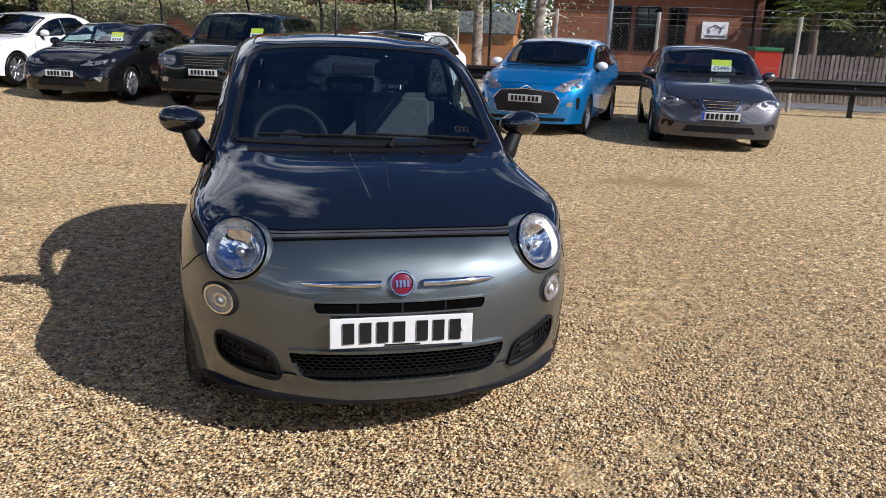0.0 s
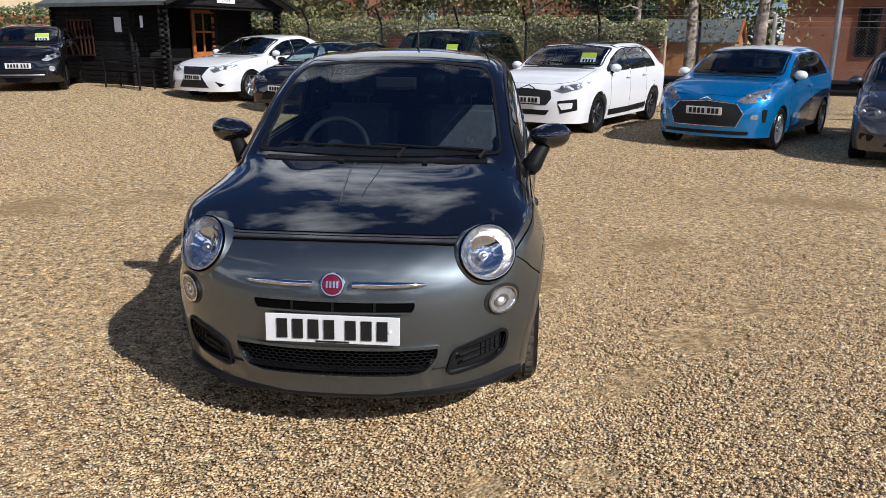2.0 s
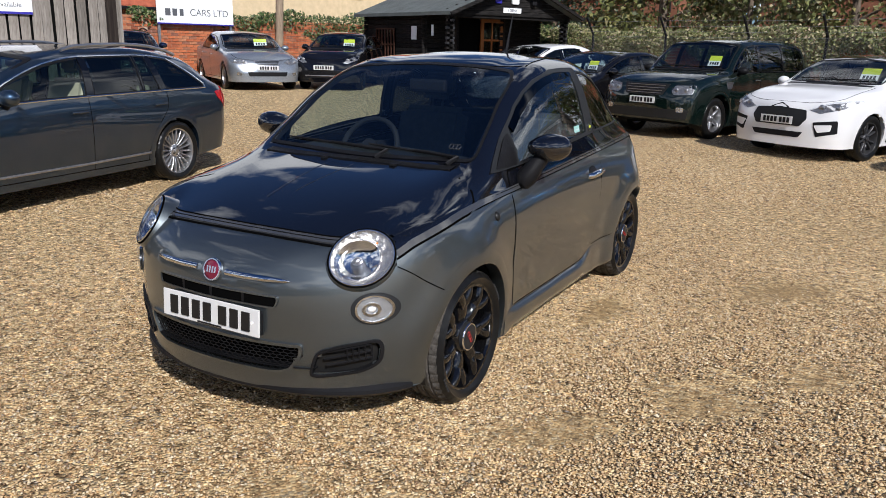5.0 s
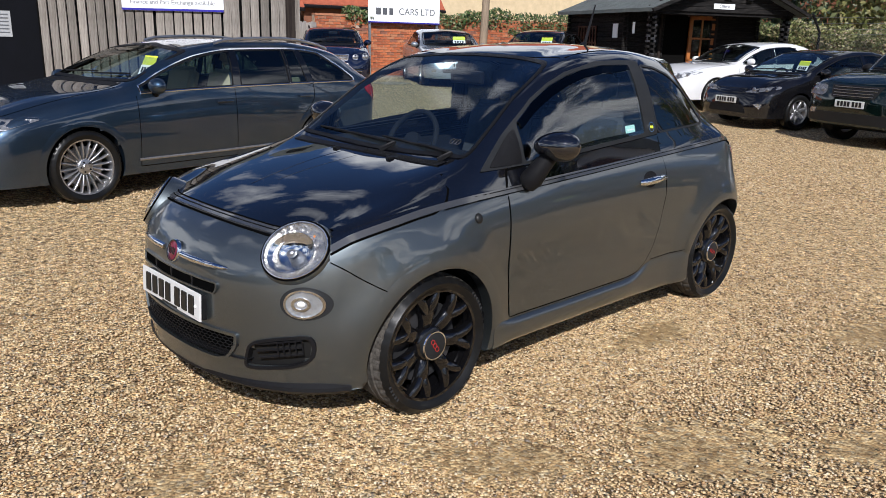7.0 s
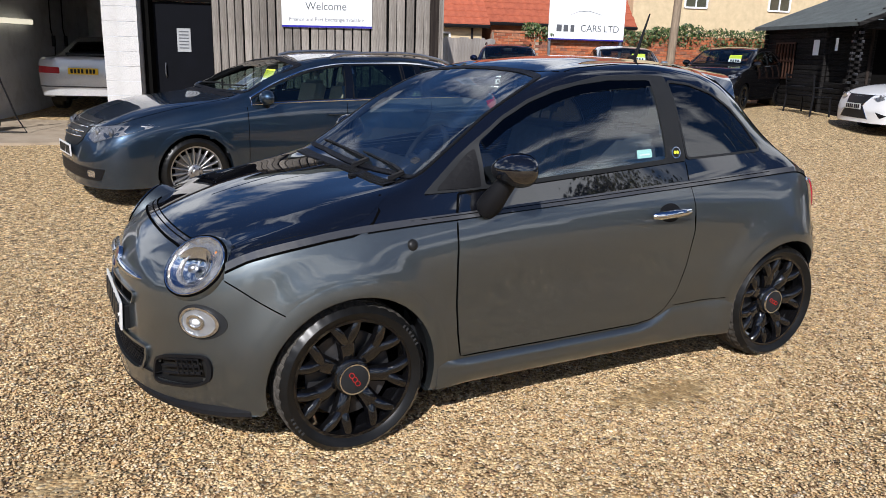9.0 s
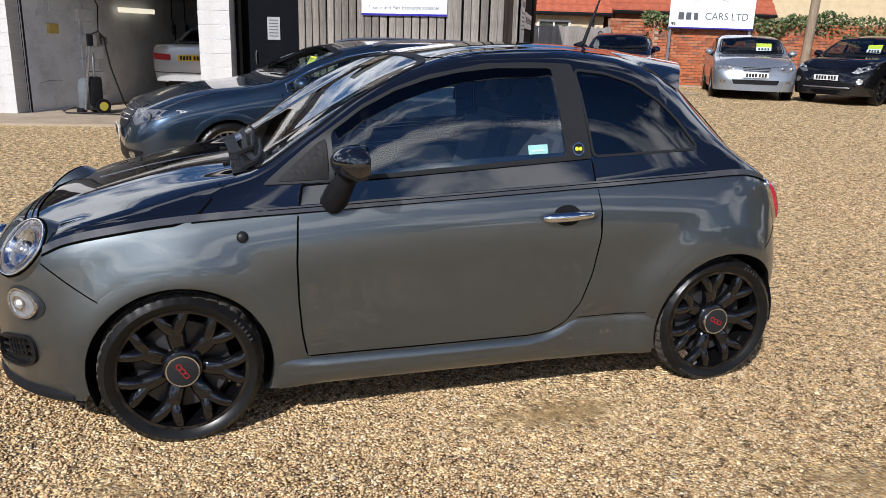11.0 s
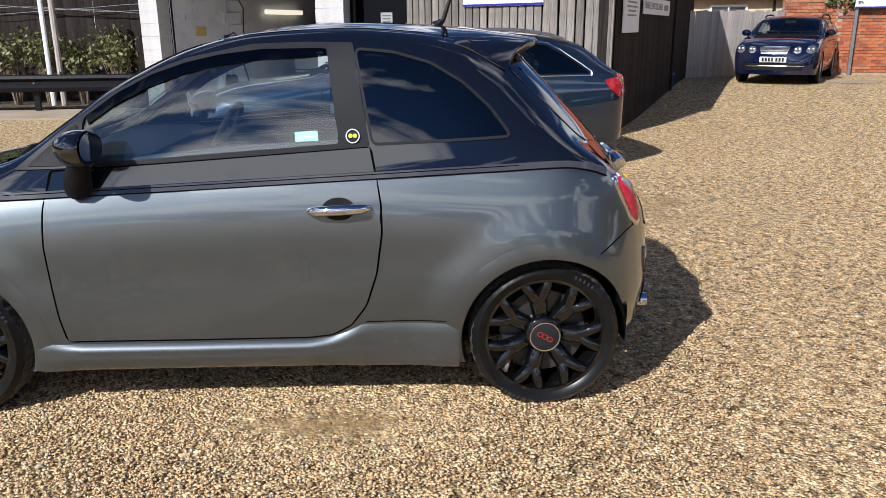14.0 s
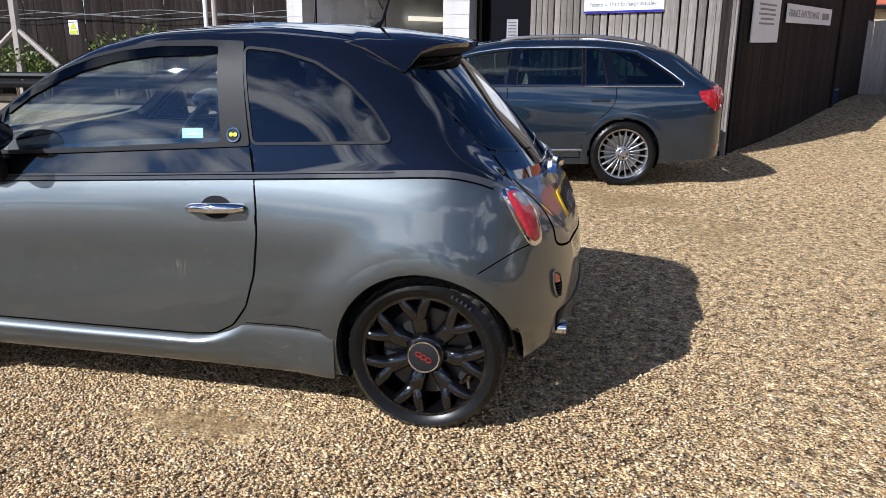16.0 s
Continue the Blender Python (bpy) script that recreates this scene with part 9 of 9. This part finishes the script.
for y, h, w in ((-10.0, 1.05, 0.9), (-9.3, 0.9, 0.6), (-7.5, 1.4, 0.75), (-6.75, 1.48, 0.75), (-6.0, 1.35, 0.7), (-5.35, 1.3, 0.6), (-4.72, 1.2, 0.6), (-4.05, 1.42, 0.75), (-12.0, 1.3, 0.9), (-11.0, 1.2, 0.8)):
    shrub(-12.05, y, h, w, "leggy evergreen shrub with bare lower stems", FRESH if y < -6.3 else OLIVE)

# litter-strewn bed between barrier and dark fence
tagged(part("planting_bed", prism([(-10.35, -14.0), (-10.55, -11.0), (-11.45, -3.3), (-12.9, -3.05), (-12.9, -18.5), (-10.1, -18.5)], 0.07, "z", at=-0.02), matte("leaf_litter_soil", (0.085, 0.068, 0.045), (0.035, 0.028, 0.019), 0.95, 9, 0.8, 60, c=(0.19, 0.15, 0.095))), "dark soil bed with dead leaves and moss", "soil", kind="structure")


# posts, braces, wires and a warning sign in front of the dark fence
def yard_post(x, y, h, r, mt, label):
    return tagged(part("yard_post", tube([(x, y, 0), (x, y, h)], r, 8), mt, smooth=True), label, "post")


yard_post(-11.8, -5.2, 2.6, 0.045, SIGN_WHITE, "thin white painted pole beside the shrubs")
yard_post(-11.8, -5.0, 2.6, 0.055, GREY_FENCE, "weathered wooden pole beside the shrubs")
brace = thing("braced_post", pose(-11.8, -9.7, 0), "square timber post with two diagonal braces", "post")
part("post", boxes([((0, 0, 1.2), (0.13, 0.13, 2.4))], 0.01), GREY_FENCE, brace)
part("brace", tube([(0, -1.0, 0.75), (0, -0.05, 1.5)], 0.055, 6), GREY_FENCE, brace)
part("brace", tube([(0, 0.95, 0.75), (0, 0.05, 1.5)], 0.055, 6), GREY_FENCE, brace)
wires = thing("loose_wires", pose(-12.85, 0, 0), "sagging bundle of thin grey wires strung along the dark fence", "wire")
for k in range(3):
    part("strand", tube([(0, y, 1.86 + 0.05 * k - 0.10 * math.sin((y + 12 + k) * 0.9) ** 2) for y in np.linspace(-12, -3.2, 24)], 0.006, 4), GALV, wires)
warn = thing("warning_sign", pose(-12.984, -9.16, 1.58), "small white warning sign with a yellow triangle", "sign")
part("plate", boxes([((0, 0, 0), (0.01, 0.24, 0.32))]), SIGN_WHITE, warn)
part("triangle", prism([(-0.085, -0.03), (0.085, -0.03), (0, 0.11)], 0.006, "x", at=0.006), CARD_YELLOW, warn)
part("text_bar", boxes([((0.008, 0, -0.105), (0.006, 0.19, 0.075))]), CARD_YELLOW, warn)

# ---------- buildings beyond ----------
def tiled_slope(parent, x0, x1, y0, z0, y1, z1, pitch=0.30, wide=0.28):
    """A roof slope of overlapping tile courses, each a slightly tilted ridged strip."""
    n = max(2, int(math.hypot(y1 - y0, z1 - z0) / pitch))
    for i in range(n):
        a, b = i / n, (i + 1.12) / n
        bm = bmesh.new()
        k = int((x1 - x0) / wide * 2)
        lo = [bm.verts.new((x0 + (x1 - x0) * j / k, y0 + (y1 - y0) * a, z0 + (z1 - z0) * a + 0.06 + 0.022 * (j % 2))) for j in range(k + 1)]
        hi = [bm.verts.new((x0 + (x1 - x0) * j / k, y0 + (y1 - y0) * b, z0 + (z1 - z0) * b + 0.015 + 0.022 * (j % 2))) for j in range(k + 1)]
        ed = [bm.verts.new((x0 + (x1 - x0) * j / k, y0 + (y1 - y0) * a, z0 + (z1 - z0) * a)) for j in range(k + 1)]
        for j in range(k):
            bm.faces.new((lo[j], lo[j + 1], hi[j + 1], hi[j]))
            bm.faces.new((ed[j], ed[j + 1], lo[j + 1], lo[j]))
        part("tile_course", bm, RED_TILE, parent)


def window_unit(parent, x, y, z, w, h, frame=None):
    fr = part("window", boxes([((x, y, z + h / 2), (w, 0.06, 0.06)), ((x, y, z - h / 2), (w, 0.06, 0.06)), ((x - w / 2, y, z), (0.06, 0.06, h)), ((x + w / 2, y, z), (0.06, 0.06, h)), ((x, y, z), (0.04, 0.05, h))]), frame or SIGN_WHITE, parent)
    part("pane", boxes([((x, y + 0.02, z), (w, 0.01, h))]), WINDOW_GLASS, fr)
    # near-black sheet behind the pane stands in for an unlit room
    part("room_shade", boxes([((x, y + 0.12, z), (w, 0.02, h))]), SHADE_BLACK, fr)
    return fr


def house(name, m, L, D, eave, ridge, wall_mt, label, windows=(), roof=True):
    ob = thing(name, m, label, "house")
    part("wall", boxes([((L / 2, D / 2, eave / 2), (L, D, eave))]), wall_mt, ob)
    bm = bmesh.new()
    for x in (0.0, L):
        q = [bm.verts.new(v) for v in ((x, 0, eave), (x, D, eave), (x, D / 2, ridge))]
        bm.faces.new(q)
    part("gable", bm, wall_mt, ob)
    rf = part("roof", boxes([((L / 2, D / 2, ridge - 0.05), (L + 0.4, 0.2, 0.1))]), RED_TILE, ob, "red clay tile roof")
    tiled_slope(rf, -0.2, L + 0.2, -0.25, eave - 0.05, D / 2, ridge)
    tiled_slope(rf, -0.2, L + 0.2, D + 0.25, eave - 0.05, D / 2, ridge)
    part("gutter", tube([(-0.2, -0.28, eave - 0.08), (L + 0.2, -0.28, eave - 0.08)], 0.06, 6), BLACK_STEEL, ob)
    part("downpipe", tube([(L - 0.35, -0.06, eave - 0.08), (L - 0.35, -0.06, 0.0)], 0.04, 6), BLACK_STEEL, ob)
    for x, z, w, h in windows:
        window_unit(ob, x, -0.02, z, w, h)
    return ob


wd = math.degrees(math.atan2(WEST_B[1] - WEST_A[1], WEST_B[0] - WEST_A[0]))
house("cream_cottage", pose(-22.0, 4.0, 0, 0, 0, 74), 9.0, 5, 2.35, 4.6, CREAM_BRICK, "cream brick cottage with a red tile roof", [(7.4, 1.75, 1.0, 0.6)])
house("red_roof_house", pose(-20.5, 13.6, 0, 0, 0, wd), 5.2, 6, 2.5, 6.0, PREFAB_BRICK, "brick house with a low sweeping red tile roof")
house("cream_house", pose(-19.2, 18.8, 0, 0, 0, wd), 10, 7, 5.2, 8.0, CREAM_BRICK, "tall cream brick house with dark downpipes", [(2.5, 3.9, 0.9, 1.3), (6.0, 3.9, 0.9, 1.3)])
house("far_red_house", pose(-3.0, 34.0, 0, 0, 0, -15), 12, 8, 4.2, 7.5, PREFAB_BRICK, "distant brick house with a red tile roof")
house("far_red_house", pose(-14.5, 32.0, 0, 0, 0, -10), 9, 8, 4.0, 7.0, PREFAB_BRICK, "distant brick house with a red tile roof")


def prefab():
    c = on_fence(4.2, 7.6)
    m = Matrix.Translation(c) @ Matrix.Rotation(math.atan2(FDIR.y, FDIR.x), 4, "Z")
    ob = thing("brick_hall", m, "low orange brick hall with tall dark windows behind the fence", "building")
    part("wall", boxes([((-2.43, 2.5, 1.5), (6.55, 5.0, 3.0))]), PREFAB_BRICK, ob)
    part("plinth", boxes([((-2.43, -0.02, 0.2), (6.6, 0.06, 0.4))]), PREFAB_BRICK, ob)
    for x, w in ((-3.48, 0.53), (-2.65, 0.75), (-1.72, 0.53)):
        window_unit(ob, x, -0.03, 1.80, w, 1.35, BLACK_STEEL)
    part("fascia", boxes([((-2.43, -0.15, 3.05), (6.9, 0.3, 0.25))]), SIGN_WHITE, ob)
    part("roof", boxes([((-2.43, 2.4, 3.3), (7.1, 5.6, 0.3))]), ROOF_FELT, ob)
    part("downpipe", tube([(0.62, -0.08, 0.0), (0.62, -0.08, 3.0)], 0.05, 6), BLACK_STEEL, ob)
    part("corner_pier", boxes([((0.76, -0.04, 1.5), (0.24, 0.12, 3.0))]), PREFAB_BRICK, ob)
    sg = part("hall_sign", boxes([((-0.54, -0.05, 1.83), (0.80, 0.03, 0.52))]), SIGN_WHITE, ob, "white sign with a grey tree emblem")
    part("emblem", tube([(-0.70, -0.07, 1.75), (-0.73, -0.07, 1.9), (-0.54, -0.07, 2.0), (-0.35, -0.07, 1.9), (-0.38, -0.07, 1.75)], 0.02, 5), SIGN_GREY, sg, "plain grey arch")
    part("word_bar", boxes([((-0.54, -0.07, 1.65), (0.6, 0.01, 0.06))]), SIGN_GREY, sg)
    return ob


prefab()


def garden_shed():
    c = on_fence(-5.6, 4.6)
    m = Matrix.Translation(c) @ Matrix.Rotation(math.atan2(FDIR.y, FDIR.x), 4, "Z")
    ob = thing("garden_shed", m, "orange timber garden shed with a grey felt roof", "shed")
    L, D, e, r = 3.0, 2.2, 1.5, 2.05
    core = part("wall", boxes([((L / 2, D / 2, e / 2), (L - 0.06, D - 0.06, e))]), SHED_WOOD, ob)
    z = 0.0
    while z < e:
        part("board", boxes([((L / 2, 0.0, z + 0.06), (L, 0.03, 0.115))]), SHED_WOOD, core)
        part("board", boxes([((L, D / 2, z + 0.06), (0.03, D, 0.115))]), SHED_WOOD, core)
        z += 0.12
    bm = bmesh.new()
    for x in (0.0, L + 0.01):
        bm.faces.new([bm.verts.new(v) for v in ((x, 0, e), (x, D, e), (x, D / 2, r))])
    part("gable", bm, SHED_WOOD, ob)
    for y0, y1 in ((-0.15, D / 2), (D + 0.15, D / 2)):
        bm = bmesh.new()
        lo = [(-0.1, y0, e - 0.05), (L + 0.1, y0, e - 0.05), (L + 0.1, y1, r + 0.03), (-0.1, y1, r + 0.03)]
        v = [bm.verts.new(q) for q in lo] + [bm.verts.new((a, b, c_ + 0.04)) for a, b, c_ in lo]
        for f in ((0, 1, 2, 3), (4, 5, 6, 7), (0, 1, 5, 4), (1, 2, 6, 5), (2, 3, 7, 6), (3, 0, 4, 7)):
            bm.faces.new([v[i] for i in f])
        bmesh.ops.recalc_face_normals(bm, faces=bm.faces)
        part("roof", bm, ROOF_FELT, ob)
    for sgn in (0, 1):
        part("barge_board", tube([(L + 0.1, D * sgn + (-0.15 if not sgn else 0.15), e - 0.03), (L + 0.1, D / 2, r + 0.05)], 0.04, 4), DOOR_WOOD, ob)
    return ob


garden_shed()
pf0, pf1 = on_fence(4.45, 3.2), on_fence(12.0, 3.2)
board_run("fence_slatted", (pf0.x, pf0.y), (pf1.x, pf1.y), 0.0, 1.25, BROWN_FENCE, "grey-brown slatted picket fence", 0.09, 0.12)
bn = on_fence(4.15, 2.6)
bin_ = thing("wheelie_bin", pose(bn.x, bn.y, 0, 0, 0, -20), "large red wheeled bin with a green lid behind the fence", "bin")
part("body", prism([(-0.28, 0.08), (0.28, 0.08), (0.34, 1.30), (-0.34, 1.30)], 0.8, "y"), RED_PLASTIC, bin_)
part("lid", boxes([((0, 0.4, 1.35), (0.74, 0.86, 0.10))], 0.03), GREEN_PLASTIC, bin_)
for sx in (-0.26, 0.26):
    part("wheel", tube([(sx - 0.03, 0.65, 0.1), (sx + 0.03, 0.65, 0.1)], 0.1, 14), RUBBER, bin_)
tagged(part("road", prism([(on_fence(2.2, 0.9).x, on_fence(2.2, 0.9).y), (on_fence(14, 0.9).x, on_fence(14, 0.9).y), (on_fence(14, 2.9).x, on_fence(14, 2.9).y), (on_fence(2.2, 2.9).x, on_fence(2.2, 2.9).y)], 0.03, "z", at=-0.015), matte("old_tarmac", (0.16, 0.16, 0.165), (0.12, 0.12, 0.125), 0.95, 3, 0.5, 150)), "pale old tarmac path behind the fence", "path", kind="structure")

# unseen trees added on the near side of the lot, behind the walk, for reflections
for k, (x, y, h) in enumerate(((38, -9, 5.0), (44, 2, 5.0), (30, -16, 5.5), (12, -21, 5.5), (3, -23, 6.0), (-4, -24, 5.0), (42, 12, 5.0))):
    tree("unseen_tree", x, y, h, 0.2, "broad unseen tree added on the open side of the lot for reflections", OLIVE if k % 2 else CONIFER, 3500, 0.14, 2.6, 0.1)

# unseen dark fence, added to close the open side in the reflections
board_run("fence_south", (14.0, -12.5), (-13.0, -19.5), 0.0, 2.3, DARK_BOARD, "tall dark unseen board fence added to close the open side", 0.30, 0.31)


# ---------- loose stones on the lot ----------
def loose_stones():
    rng = np.random.default_rng(11)
    ico = np.array([(0.95, 0, 0), (-0.95, 0, 0), (0, 0.95, 0), (0, -0.95, 0), (0, 0, 0.95), (0, 0, -0.95)])
    tri = np.array([(0, 2, 4), (2, 1, 4), (1, 3, 4), (3, 0, 4), (2, 0, 5), (1, 2, 5), (3, 1, 5), (0, 3, 5)])
    # where they lie: thick round the hatchback, thinner further off
    P = np.concatenate([np.stack([rng.normal(1.0, 1.75, 140000), rng.normal(0.4, 2.2, 140000)], 1), np.stack([rng.normal(-1, 4.4, 84000), rng.normal(4.2, 4.2, 84000)], 1)])
    P = P[(P[:, 0] > -14) & (P[:, 0] < 12) & (P[:, 1] > -6) & (P[:, 1] < 14)]
    # bare sandy spots
    worn = np.array([wornness(x, y) for x, y in P])
    P = P[rng.random(len(P)) > np.clip(worn * 2.2 - 0.15, 0, 0.95)]
    n = len(P)
    size = 0.0046 + 0.0078 * rng.beta(1.5, 3.4, n)
    far = (P[:, 0] < -4) | (P[:, 1] > 5.5)
    size[far] *= 1.7
    big = rng.random(n) < 0.006
    size[big] *= 1.9
    shape = np.stack([rng.uniform(0.85, 1.3, n), rng.uniform(0.75, 1.1, n), rng.uniform(0.45, 0.72, n)], 1)
    V = ico[None] * (1 + rng.uniform(-0.30, 0.30, (n, 6, 1))) * shape[:, None] * size[:, None, None]
    a = rng.uniform(0, 6.28, n)
    c, s = np.cos(a)[:, None], np.sin(a)[:, None]
    tilt = rng.normal(0, 0.30, (n, 1))
    x, y, z = V[..., 0], V[..., 1], V[..., 2]
    y, z = y * np.cos(tilt) - z * np.sin(tilt), y * np.sin(tilt) + z * np.cos(tilt)
    X, Y = x * c - y * s + P[:, :1], x * s + y * c + P[:, 1:]
    lift = np.array([rise(px, py) for px, py in P])
    Z = z + (lift + size * shape[:, 2] * 0.22 + rng.uniform(0, 0.003, n))[:, None]
    W = np.stack([X, Y, Z], -1).reshape(-1, 3)
    F = (tri[None] + 6 * np.arange(n)[:, None, None]).reshape(-1)
    me = bpy.data.meshes.new("loose_stones")
    me.vertices.add(len(W))
    me.vertices.foreach_set("co", W.ravel())
    me.loops.add(len(F))
    me.loops.foreach_set("vertex_index", F)
    me.polygons.add(len(F) // 3)
    me.polygons.foreach_set("loop_start", np.arange(0, len(F), 3))
    me.polygons.foreach_set("loop_total", np.full(len(F) // 3, 3))
    me.update()
    return tagged(part("loose_stones", me, STONE), "loose rounded golden flint stones over the lot", "gravel", kind="stuff")


loose_stones()

# ---------- bricks of the west wall, laid last ----------
def laid_bricks():
    whole, half = brick_mesh(0.208), brick_mesh(0.098)
    rng = random.Random(21)
    count, row, z = 0, 0, 0.36
    while z < 1.98 and count < 300:
        x = 1.35 - (0.11 if row % 2 else 0.0)
        while x < 4.1 and count < 300:
            o = new("brick", whole)
            o.parent = west_wall
            o.matrix_basis = pose(x + 0.11, -0.004 - rng.random() * 0.006, z + 0.0325, 0, 0, rng.uniform(-0.6, 0.6))
            count += 1
            x += 0.22
        row += 1
        z += 0.075
    return z


far_bricks(west_wall, WEST_L, 0.36, 1.99, 0.0, 1.24)
far_bricks(west_wall, WEST_L, 0.36, 1.99, 4.1, WEST_L)
laid_bricks()
far_bricks(north_wall, NORTH_L, 0.06, 1.58, 0.0, NORTH_L)
